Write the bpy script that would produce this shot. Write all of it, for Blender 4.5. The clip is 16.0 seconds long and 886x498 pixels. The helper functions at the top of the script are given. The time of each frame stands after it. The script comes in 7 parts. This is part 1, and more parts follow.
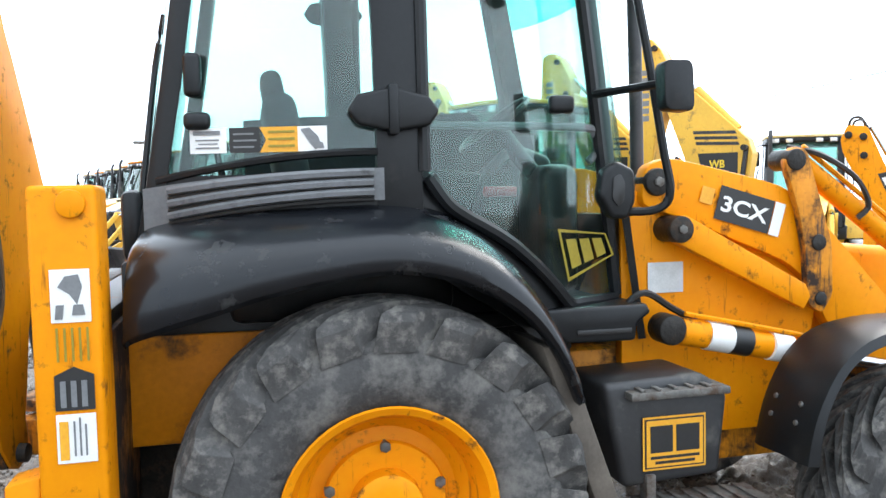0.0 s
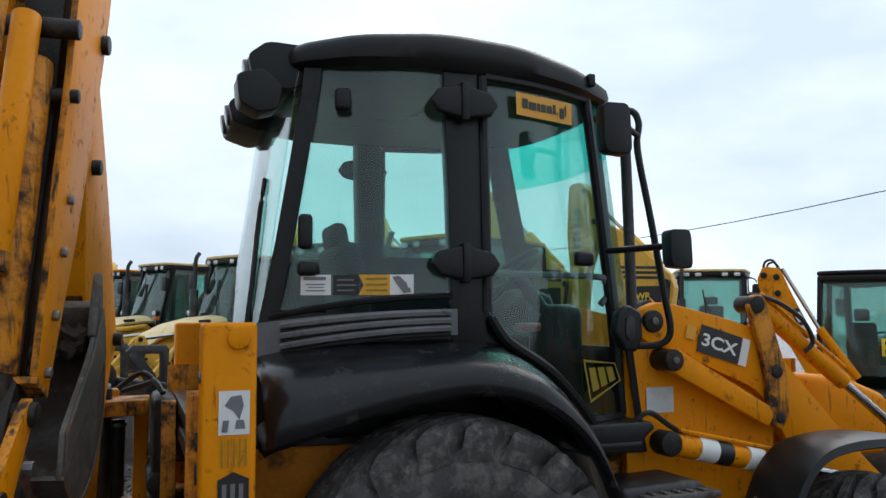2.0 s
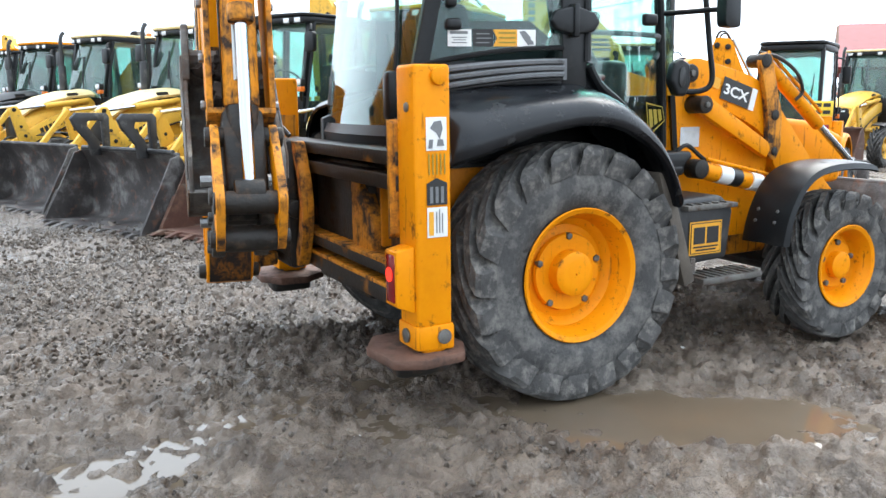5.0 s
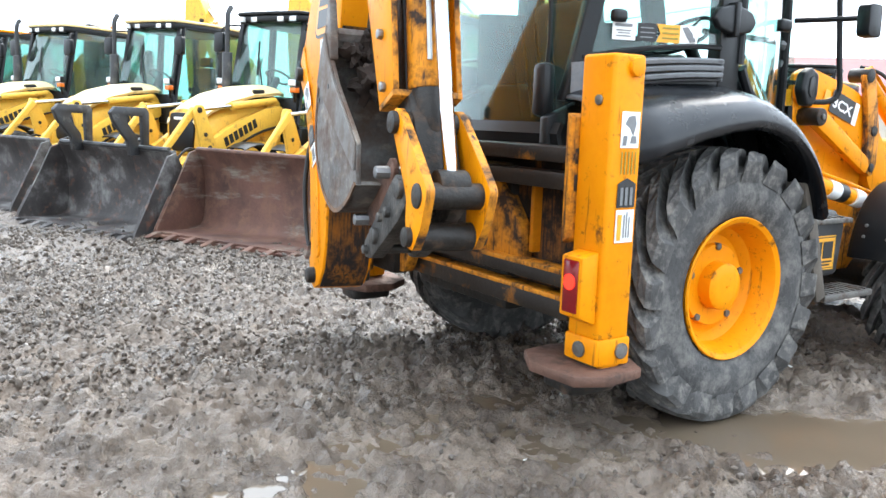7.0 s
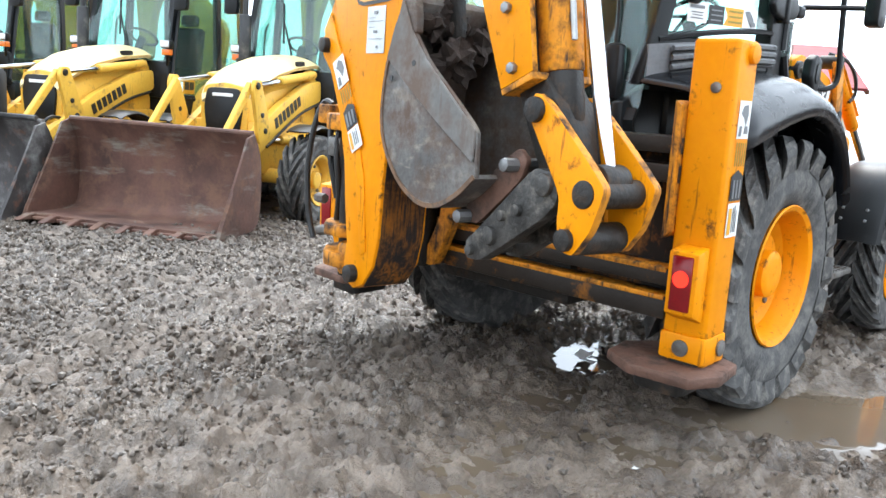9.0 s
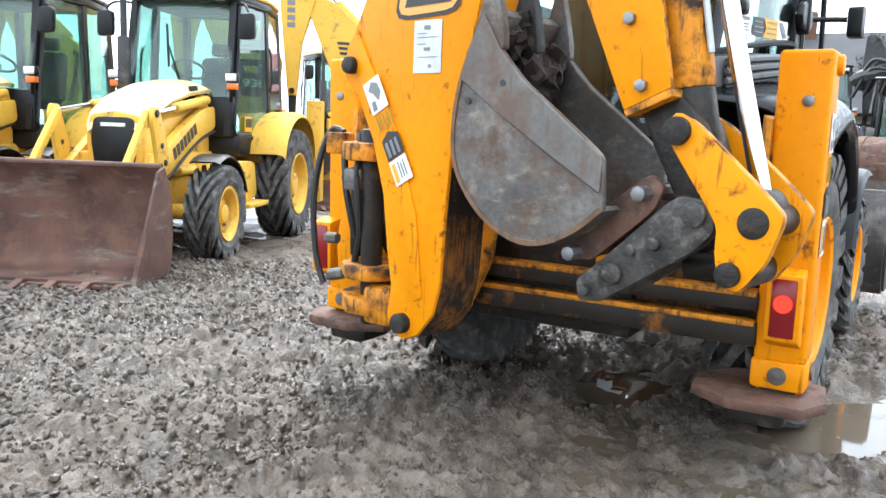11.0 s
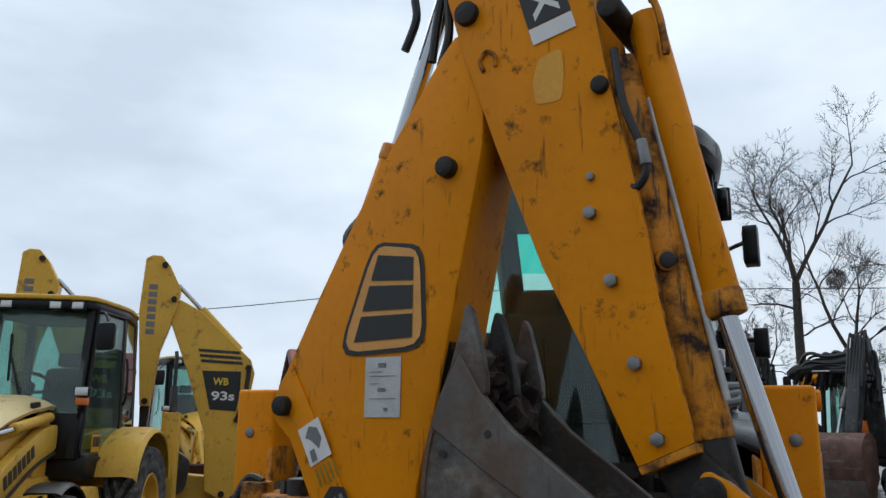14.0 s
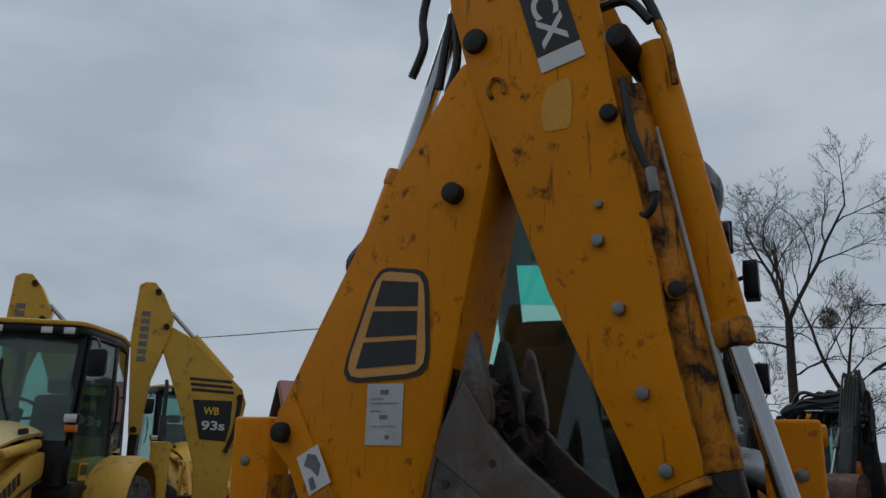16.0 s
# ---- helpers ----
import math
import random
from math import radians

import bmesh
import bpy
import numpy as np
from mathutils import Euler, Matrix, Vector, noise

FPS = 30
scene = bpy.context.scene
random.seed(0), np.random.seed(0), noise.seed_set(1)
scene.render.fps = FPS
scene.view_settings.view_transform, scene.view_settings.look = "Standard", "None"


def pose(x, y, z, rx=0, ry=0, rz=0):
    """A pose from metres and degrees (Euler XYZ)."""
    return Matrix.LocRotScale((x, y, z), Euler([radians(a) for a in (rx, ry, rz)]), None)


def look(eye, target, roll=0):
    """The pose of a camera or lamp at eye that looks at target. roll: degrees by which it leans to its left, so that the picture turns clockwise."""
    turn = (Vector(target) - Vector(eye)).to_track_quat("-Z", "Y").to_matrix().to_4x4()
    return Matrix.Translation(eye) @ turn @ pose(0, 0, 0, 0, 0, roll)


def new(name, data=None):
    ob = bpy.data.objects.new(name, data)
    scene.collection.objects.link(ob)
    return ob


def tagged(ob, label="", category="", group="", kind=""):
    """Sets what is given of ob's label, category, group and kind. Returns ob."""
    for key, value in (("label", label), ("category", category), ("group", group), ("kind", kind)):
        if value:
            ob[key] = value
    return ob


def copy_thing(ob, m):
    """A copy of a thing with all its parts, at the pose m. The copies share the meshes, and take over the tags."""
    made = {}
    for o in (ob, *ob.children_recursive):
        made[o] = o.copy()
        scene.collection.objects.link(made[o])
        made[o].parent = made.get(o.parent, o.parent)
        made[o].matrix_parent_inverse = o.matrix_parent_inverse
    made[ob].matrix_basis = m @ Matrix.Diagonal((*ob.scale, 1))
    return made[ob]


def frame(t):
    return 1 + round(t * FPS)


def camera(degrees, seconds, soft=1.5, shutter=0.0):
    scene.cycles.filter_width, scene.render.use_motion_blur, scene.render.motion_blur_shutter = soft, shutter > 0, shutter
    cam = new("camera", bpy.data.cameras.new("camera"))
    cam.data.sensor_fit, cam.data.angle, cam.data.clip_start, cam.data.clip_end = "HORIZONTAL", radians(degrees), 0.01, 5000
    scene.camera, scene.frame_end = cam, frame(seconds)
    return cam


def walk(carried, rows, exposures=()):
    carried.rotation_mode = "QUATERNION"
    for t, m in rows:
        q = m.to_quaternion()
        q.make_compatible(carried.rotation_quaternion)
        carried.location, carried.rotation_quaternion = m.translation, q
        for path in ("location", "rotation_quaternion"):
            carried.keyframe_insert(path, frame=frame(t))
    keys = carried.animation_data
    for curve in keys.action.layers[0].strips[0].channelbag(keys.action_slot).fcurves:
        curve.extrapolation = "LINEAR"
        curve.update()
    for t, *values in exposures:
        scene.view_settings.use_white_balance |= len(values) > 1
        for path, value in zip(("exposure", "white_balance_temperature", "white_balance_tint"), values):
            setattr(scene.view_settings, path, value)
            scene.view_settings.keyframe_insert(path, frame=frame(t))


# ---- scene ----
cam = camera(57.2, 16.0)
PATH = [
    (0, (-0.471, -3.602, 1.69), (0.005, -1.662, 1.58), 0.0),
    (0.5, (-0.649, -3.697, 1.756), (-0.15, -1.762, 1.855), 1.6),
    (1, (-0.886, -3.821, 1.733), (-0.252, -1.94, 1.977), 0.8),
    (1.5, (-1.066, -3.956, 1.722), (-0.378, -2.09, 1.933), 1.4),
    (2, (-1.269, -4.064, 1.738), (-0.575, -2.198, 1.929), 0.8),
    (2.5, (-1.546, -4.124, 1.704), (-0.757, -2.292, 1.847), -0.8),
    (3, (-1.762, -4.256, 1.678), (-0.911, -2.449, 1.788), 1.3),
    (3.5, (-2.004, -4.337, 1.664), (-1.167, -2.521, 1.645), 0.5),
    (4, (-2.257, -4.323, 1.623), (-1.361, -2.538, 1.508), -2.2),
    (4.5, (-2.452, -4.392, 1.573), (-1.524, -2.636, 1.337), -0.9),
    (5, (-2.66, -4.454, 1.544), (-1.735, -2.714, 1.205), 0.5),
    (5.2, (-2.755, -4.453, 1.537), (-1.834, -2.71, 1.203), 1.2),
    (7.3, (-3.577, -3.439, 1.401), (-2.417, -1.835, 1.112), 2.9),
    (7.5, (-3.644, -3.352, 1.412), (-2.441, -1.781, 1.123), 2.9),
    (8, (-3.764, -3.066, 1.413), (-2.536, -1.516, 1.112), 3.4),
    (8.5, (-3.921, -2.805, 1.411), (-2.635, -1.295, 1.153), 4.5),
    (8.7, (-4.019, -2.702, 1.411), (-2.669, -1.257, 1.109), 4.6),
    (10.8, (-4.419, -1.669, 1.399), (-2.753, -0.614, 1.061), 2.8),
    (11, (-4.401, -1.565, 1.386), (-2.72, -0.519, 1.101), 2.1),
    (11.5, (-4.318, -1.356, 1.403), (-2.555, -0.439, 1.177), 3.3),
    (12, (-4.306, -1.146, 1.421), (-2.496, -0.325, 1.206), 1.6),
    (12.5, (-4.284, -1.038, 1.462), (-2.427, -0.297, 1.393), 2.0),
    (13, (-4.246, -1.001, 1.492), (-2.387, -0.279, 1.644), 0.5),
    (13.5, (-4.204, -0.987, 1.527), (-2.355, -0.279, 1.81), 0.5),
    (14, (-4.214, -0.991, 1.567), (-2.399, -0.273, 2.005), 0.7),
    (14.5, (-4.225, -1.001, 1.588), (-2.437, -0.335, 2.187), 1.0),
    (15, (-4.259, -0.976, 1.582), (-2.524, -0.291, 2.304), 1.4),
    (15.5, (-4.249, -0.951, 1.58), (-2.498, -0.27, 2.265), 1.3),
    (16, (-4.204, -0.943, 1.547), (-2.402, -0.247, 2.065), 1.6),
]
EXPOSURES = [(0.0, 1.44), (0.5, 1.14), (1.0, 0.15), (1.3, -0.35), (1.7, -0.4), (2.5, -0.2), (3.0, -0.1), (3.5, 0.15), (4.3, 0.85), (5.0, 1.3), (7.5, 1.76), (8.5, 1.60), (11.0, 1.67), (12.0, 1.52), (12.6, 1.30), (13.0, 0.9), (13.5, 0.22), (14.0, -0.65), (14.5, -0.95), (15.2, -1.3), (16.0, -1.5)]
walk(cam, [(t, look(eye, target, roll)) for t, eye, target, roll in PATH], EXPOSURES)

# ---- world, sun ----
world = bpy.data.worlds.new("overcast")
scene.world = world
world.use_nodes = True
wn = world.node_tree.nodes
wl = world.node_tree.links
SUN_ELEV, SUN_ROT = radians(48), radians(50)
sky = wn.new("ShaderNodeTexSky")
sky.sky_type = "NISHITA"
sky.sun_disc = False
sky.sun_elevation, sky.sun_rotation = SUN_ELEV, SUN_ROT
coord = wn.new("ShaderNodeTexCoord")
stretch = wn.new("ShaderNodeMapping")
stretch.inputs["Scale"].default_value = (1.0, 1.0, 2.6)
clouds = wn.new("ShaderNodeTexNoise")
clouds.inputs["Scale"].default_value = 2.1
clouds.inputs["Detail"].default_value = 5
clouds.inputs["Roughness"].default_value = 0.52
ramp = wn.new("ShaderNodeValToRGB")
ramp.color_ramp.elements[0].position, ramp.color_ramp.elements[0].color = 0.32, (7.1, 8.4, 10.0, 1)
ramp.color_ramp.elements[1].position, ramp.color_ramp.elements[1].color = 0.68, (11.3, 12.6, 14.0, 1)
cover = wn.new("ShaderNodeMixRGB")
cover.inputs["Fac"].default_value = 0.96
wl.new(coord.outputs["Generated"], stretch.inputs["Vector"])
wl.new(stretch.outputs["Vector"], clouds.inputs["Vector"])
wl.new(clouds.outputs["Fac"], ramp.inputs["Fac"])
wl.new(sky.outputs["Color"], cover.inputs["Color1"])
# the cloud is brighter round the hidden sun
toward = wn.new("ShaderNodeVectorMath")
toward.operation = "DOT_PRODUCT"
toward.inputs[1].default_value = (math.sin(SUN_ROT) * math.cos(SUN_ELEV), math.cos(SUN_ROT) * math.cos(SUN_ELEV), math.sin(SUN_ELEV))
glow = wn.new("ShaderNodeMapRange")
glow.inputs["From Min"].default_value, glow.inputs["From Max"].default_value = -0.6, 1.0
glow.inputs["To Min"].default_value, glow.inputs["To Max"].default_value = 0.62, 1.18
lit = wn.new("ShaderNodeMixRGB")
lit.blend_type = "MULTIPLY"
lit.inputs["Fac"].default_value = 1.0
wl.new(coord.outputs["Generated"], toward.inputs[0])
wl.new(toward.outputs["Value"], glow.inputs["Value"])
wl.new(ramp.outputs["Color"], lit.inputs["Color1"])
wl.new(glow.outputs["Result"], lit.inputs["Color2"])
wl.new(lit.outputs["Color"], cover.inputs["Color2"])
wl.new(cover.outputs["Color"], wn["Background"].inputs["Color"])
wn["Background"].inputs["Strength"].default_value = 0.12

sun = new("sun", bpy.data.lights.new("sun", "SUN"))
sun.data.energy = 1.3
sun.data.angle = radians(40)
sun.data.color = (1.0, 0.96, 0.9)
sun.matrix_world = look((math.sin(SUN_ROT) * 20, math.cos(SUN_ROT) * 20, 22), (0, 0, 0))

# ---- materials ----
def mat(name, color, rough=0.5, metal=0.0, var=0.12, scale=6.0, bump=0.0, bump_scale=60.0, dirt=None, dirt_amount=0.0,
        dirt_scale=3.0, coat=0.0, emit=0.0, grain=0.06, spec=0.5, streak=None, streak_amount=0.3, streak_scale=(38, 38, 3.5)):
    """A node material: colour with broad and fine variation, dirt or wear patches, and relief."""
    m = bpy.data.materials.new(name)
    m.use_nodes = True
    n, l = m.node_tree.nodes, m.node_tree.links
    b = n["Principled BSDF"]
    b.inputs["Roughness"].default_value = rough
    b.inputs["Metallic"].default_value = metal
    b.inputs["Coat Weight"].default_value = coat
    b.inputs["Specular IOR Level"].default_value = spec
    tc = n.new("ShaderNodeTexCoord")
    big = n.new("ShaderNodeTexNoise")
    big.inputs["Scale"].default_value, big.inputs["Detail"].default_value = scale, 6
    fine = n.new("ShaderNodeTexNoise")
    fine.inputs["Scale"].default_value, fine.inputs["Detail"].default_value = scale * 14, 3
    for t in (big, fine):
        l.new(tc.outputs["Object"], t.inputs["Vector"])
    r = n.new("ShaderNodeValToRGB")
    lo, hi = 1 - var, 1 + var
    r.color_ramp.elements[0].position, r.color_ramp.elements[0].color = 0.3, (*[min(1, c * lo) for c in color], 1)
    r.color_ramp.elements[1].position, r.color_ramp.elements[1].color = 0.7, (*[min(1, c * hi) for c in color], 1)
    l.new(big.outputs["Fac"], r.inputs["Fac"])
    mul = n.new("ShaderNodeMixRGB")
    mul.blend_type = "OVERLAY"
    mul.inputs["Fac"].default_value = grain * 4
    l.new(r.outputs["Color"], mul.inputs["Color1"])
    l.new(fine.outputs["Fac"], mul.inputs["Color2"])
    out = mul.outputs["Color"]
    if streak:
        mp = n.new("ShaderNodeMapping")
        mp.inputs["Scale"].default_value = streak_scale
        sn = n.new("ShaderNodeTexNoise")
        sn.inputs["Scale"].default_value, sn.inputs["Detail"].default_value, sn.inputs["Roughness"].default_value = 1.0, 6, 0.62
        l.new(tc.outputs["Object"], mp.inputs["Vector"])
        l.new(mp.outputs["Vector"], sn.inputs["Vector"])
        sr = n.new("ShaderNodeValToRGB")
        sr.color_ramp.elements[0].position = 0.70 - 0.35 * streak_amount
        sr.color_ramp.elements[1].position = 0.80 - 0.30 * streak_amount
        l.new(sn.outputs["Fac"], sr.inputs["Fac"])
        sx_ = n.new("ShaderNodeMixRGB")
        sx_.inputs["Color2"].default_value = (*streak, 1)
        l.new(sr.outputs["Color"], sx_.inputs["Fac"])
        l.new(out, sx_.inputs["Color1"])
        out = sx_.outputs["Color"]
    if dirt:
        dn = n.new("ShaderNodeTexNoise")
        dn.inputs["Scale"].default_value, dn.inputs["Detail"].default_value, dn.inputs["Roughness"].default_value = dirt_scale, 9, 0.68
        l.new(tc.outputs["Object"], dn.inputs["Vector"])
        dr = n.new("ShaderNodeValToRGB")
        dr.color_ramp.elements[0].position = 0.62 - 0.3 * dirt_amount
        dr.color_ramp.elements[1].position = 0.74 - 0.22 * dirt_amount
        l.new(dn.outputs["Fac"], dr.inputs["Fac"])
        mx = n.new("ShaderNodeMixRGB")
        mx.inputs["Color2"].default_value = (*dirt, 1)
        l.new(dr.outputs["Color"], mx.inputs["Fac"])
        l.new(out, mx.inputs["Color1"])
        out = mx.outputs["Color"]
        rr = n.new("ShaderNodeMapRange")
        rr.inputs["To Min"].default_value, rr.inputs["To Max"].default_value = rough, min(1, rough + 0.35)
        l.new(dr.outputs["Color"], rr.inputs["Value"])
        l.new(rr.outputs["Result"], b.inputs["Roughness"])
        if metal:
            mr = n.new("ShaderNodeMapRange")
            mr.inputs["To Min"].default_value, mr.inputs["To Max"].default_value = metal, 0.0
            l.new(dr.outputs["Color"], mr.inputs["Value"])
            l.new(mr.outputs["Result"], b.inputs["Metallic"])
    l.new(out, b.inputs["Base Color"])
    if bump:
        bn = n.new("ShaderNodeTexNoise")
        bn.inputs["Scale"].default_value, bn.inputs["Detail"].default_value = bump_scale, 5
        l.new(tc.outputs["Object"], bn.inputs["Vector"])
        bp = n.new("ShaderNodeBump")
        bp.inputs["Strength"].default_value, bp.inputs["Distance"].default_value = bump, 0.01
        l.new(bn.outputs["Fac"], bp.inputs["Height"])
        l.new(bp.outputs["Normal"], b.inputs["Normal"])
    if emit:
        b.inputs["Emission Color"].default_value = (*color, 1)
        b.inputs["Emission Strength"].default_value = emit
    return m


def glass(name, tint, gloss_rough=0.03, soil=0.12):
    """Thin tinted sheet glass: clear through, mirrored by Fresnel, a film of dust in patches."""
    m = bpy.data.materials.new(name)
    m.use_nodes = True
    n, l = m.node_tree.nodes, m.node_tree.links
    n.remove(n["Principled BSDF"])
    clear = n.new("ShaderNodeBsdfTransparent")
    clear.inputs["Color"].default_value = (*tint, 1)
    shine = n.new("ShaderNodeBsdfGlossy")
    shine.inputs["Roughness"].default_value = gloss_rough
    film = n.new("ShaderNodeBsdfDiffuse")
    film.inputs["Color"].default_value = (0.42, 0.44, 0.42, 1)
    tc = n.new("ShaderNodeTexCoord")
    dn = n.new("ShaderNodeTexNoise")
    dn.inputs["Scale"].default_value, dn.inputs["Detail"].default_value = 2.5, 8
    l.new(tc.outputs["Object"], dn.inputs["Vector"])
    mr = n.new("ShaderNodeMapRange")
    mr.inputs["From Min"].default_value, mr.inputs["From Max"].default_value = 0.25, 0.75
    mr.inputs["To Max"].default_value = soil
    l.new(dn.outputs["Fac"], mr.inputs["Value"])
    m1 = n.new("ShaderNodeMixShader")
    l.new(mr.outputs["Result"], m1.inputs["Fac"])
    l.new(clear.outputs["BSDF"], m1.inputs[1])
    l.new(film.outputs["BSDF"], m1.inputs[2])
    lw = n.new("ShaderNodeLayerWeight")
    lw.inputs["Blend"].default_value = 0.5
    pw = n.new("ShaderNodeMath")
    pw.operation = "POWER"
    pw.inputs[1].default_value = 4.0
    l.new(lw.outputs["Facing"], pw.inputs[0])
    fr = n.new("ShaderNodeMapRange")
    fr.inputs["To Min"].default_value, fr.inputs["To Max"].default_value = 0.05, 0.85
    l.new(pw.outputs["Value"], fr.inputs["Value"])
    m2 = n.new("ShaderNodeMixShader")
    l.new(fr.outputs["Result"], m2.inputs["Fac"])
    l.new(m1.outputs["Shader"], m2.inputs[1])
    l.new(shine.outputs["BSDF"], m2.inputs[2])
    l.new(m2.outputs["Shader"], n["Material Output"].inputs["Surface"])
    return m


ORANGE = mat("orange_yellow_paint", (0.74, 0.250, 0.002), 0.44, var=0.09, scale=2.2, dirt=(0.06, 0.028, 0.014), dirt_amount=0.13,
             dirt_scale=13, bump=0.05, bump_scale=25, grain=0.03, spec=0.13, streak=(0.24, 0.075, 0.008), streak_amount=0.27)
ORANGE_WORN = mat("worn_orange_paint", (0.60, 0.22, 0.01), 0.5, var=0.18, scale=3.0, dirt=(0.035, 0.022, 0.016), dirt_amount=0.55,
                  dirt_scale=8, bump=0.15, bump_scale=30, spec=0.3, streak=(0.05, 0.03, 0.02), streak_amount=0.45)
# scraped, greasy paint; base also darkened to paint the rear plate's shadow
SCRAPE_SHADE = mat("scraped_greasy_shaded_orange", (0.36, 0.125, 0.012), 0.45, var=0.3, scale=5, dirt=(0.018, 0.013, 0.011), dirt_amount=0.95,
             dirt_scale=5, bump=0.35, bump_scale=30, spec=0.3, streak=(0.02, 0.014, 0.012), streak_amount=0.7, streak_scale=(60, 60, 3))
YELLOW = mat("yellow_paint", (0.70, 0.405, 0.055), 0.42, var=0.08, scale=2.0, dirt=(0.16, 0.11, 0.06), dirt_amount=0.16,
             dirt_scale=6, grain=0.03, spec=0.3, streak=(0.42, 0.24, 0.05), streak_amount=0.25)
# yellow with the sky's sheen painted in, for hood tops and roofs
YELLOW_SKYPALE = mat("sky_paled_yellow", (0.74, 0.58, 0.28), 0.4, var=0.06, scale=2.0, dirt=(0.3, 0.24, 0.14), dirt_amount=0.15, dirt_scale=6, grain=0.02)
BLACK = mat("black_plastic", (0.007, 0.008, 0.009), 0.38, var=0.25, scale=4, dirt=(0.022, 0.021, 0.02), dirt_amount=0.15, dirt_scale=6,
            bump=0.03, bump_scale=60, spec=0.30)
FENDER = mat("scuffed_black_moulding", (0.006, 0.007, 0.009), 0.24, var=0.25, scale=3, dirt=(0.035, 0.035, 0.034), dirt_amount=0.06,
             dirt_scale=7, bump=0.03, bump_scale=60, spec=0.32)
GRILLE = mat("grey_plastic", (0.13, 0.135, 0.14), 0.45, var=0.2, scale=5, bump=0.03, bump_scale=60, dirt=(0.05, 0.05, 0.05), dirt_amount=0.2, dirt_scale=8)
GREASE = mat("greasy_steel", (0.016, 0.014, 0.012), 0.48, 0.2, var=0.4, scale=8, dirt=(0.06, 0.036, 0.022), dirt_amount=0.3, dirt_scale=12,
             bump=0.4, bump_scale=45, spec=0.35)
IRON = mat("dull_iron", (0.13, 0.125, 0.115), 0.52, 0.4, var=0.35, scale=7, dirt=(0.06, 0.034, 0.02), dirt_amount=0.45, dirt_scale=10,
           bump=0.35, bump_scale=60)
RAIL = mat("greasy_worn_rail", (0.025, 0.019, 0.015), 0.45, 0.1, var=0.3, scale=5, dirt=(0.36, 0.13, 0.010), dirt_amount=0.14, dirt_scale=4,
           bump=0.2, bump_scale=40, spec=0.3)
STEEL = mat("worn_bucket_steel", (0.115, 0.108, 0.10), 0.48, 0.3, var=0.5, scale=3.6, dirt=(0.085, 0.052, 0.036), dirt_amount=0.66,
            dirt_scale=4.5, bump=0.3, bump_scale=35, streak=(0.23, 0.20, 0.165), streak_amount=0.5, streak_scale=(7, 7, 16), grain=0.12)
RIMRUST = mat("rusty_edge", (0.17, 0.09, 0.045), 0.7, var=0.5, scale=9, dirt=(0.07, 0.055, 0.045), dirt_amount=0.5, dirt_scale=9)
WEAR = mat("polished_wear_plate", (0.125, 0.118, 0.11), 0.46, 0.35, var=0.4, scale=3.5, dirt=(0.11, 0.075, 0.055), dirt_amount=0.55,
           dirt_scale=3.4, bump=0.12, bump_scale=35, streak=(0.10, 0.075, 0.055), streak_amount=0.35, streak_scale=(30, 30, 5))
RUST = mat("rusty_bucket_steel", (0.085, 0.038, 0.026), 0.68, 0.1, var=0.5, scale=2.6, dirt=(0.15, 0.08, 0.052), dirt_amount=0.42,
           dirt_scale=5, bump=0.4, bump_scale=26, streak=(0.17, 0.145, 0.115), streak_amount=0.42, streak_scale=(1.6, 1.6, 7))
DARKBUCKET = mat("dark_bucket_steel", (0.05, 0.044, 0.042), 0.58, 0.2, var=0.5, scale=3, dirt=(0.17, 0.165, 0.155), dirt_amount=0.36,
                 dirt_scale=3.0, bump=0.4, bump_scale=30, streak=(0.12, 0.06, 0.04), streak_amount=0.4, streak_scale=(8, 8, 8))
PAD = mat("rusty_pad_steel", (0.12, 0.06, 0.04), 0.65, 0.2, var=0.35, scale=6, dirt=(0.05, 0.03, 0.022), dirt_amount=0.45, dirt_scale=9,
          bump=0.4, bump_scale=40)
GRIME = mat("grimy_casting", (0.045, 0.042, 0.038), 0.5, 0.3, var=0.5, scale=9, dirt=(0.14, 0.125, 0.105), dirt_amount=0.32, dirt_scale=18, bump=0.5, bump_scale=50)
CLOD = mat("dried_clay", (0.028, 0.017, 0.012), 0.9, var=0.4, scale=14, bump=0.6, bump_scale=50)
DARKLENS = mat("dull_lamp_glass", (0.10, 0.10, 0.10), 0.12, 0.3, var=0.1)
CHROME = mat("chrome", (0.46, 0.47, 0.49), 0.12, 1.0, var=0.03, grain=0.0)
ZINC = mat("zinc_bolt", (0.22, 0.22, 0.22), 0.42, 0.8, var=0.15, scale=20)
RUBBER = mat("tyre_rubber", (0.058, 0.056, 0.054), 0.75, var=0.4, scale=9, dirt=(0.17, 0.16, 0.145), dirt_amount=0.45, dirt_scale=14,
             bump=0.4, bump_scale=50, spec=0.35)
SIDEWALL = mat("tyre_sidewall", (0.052, 0.051, 0.050), 0.7, var=0.35, scale=4, dirt=(0.150, 0.143, 0.132), dirt_amount=0.55, dirt_scale=7, streak=(0.018, 0.018, 0.018), streak_amount=0.32, streak_scale=(14, 14, 26), bump=0.4, bump_scale=50, spec=0.35)
HOSE = mat("hose_rubber", (0.012, 0.012, 0.012), 0.5, var=0.2, scale=20)
SEAT = mat("seat_cloth", (0.02, 0.021, 0.023), 0.85, var=0.2, scale=12, bump=0.1, bump_scale=70)
RED = mat("red_lens", (0.20, 0.005, 0.008), 0.18, var=0.1, scale=10)
REDLIT = mat("lit_red_lens", (1.0, 0.025, 0.012), 0.2, emit=0.8)
AMBER = mat("amber_lens", (0.7, 0.16, 0.02), 0.2, var=0.05)
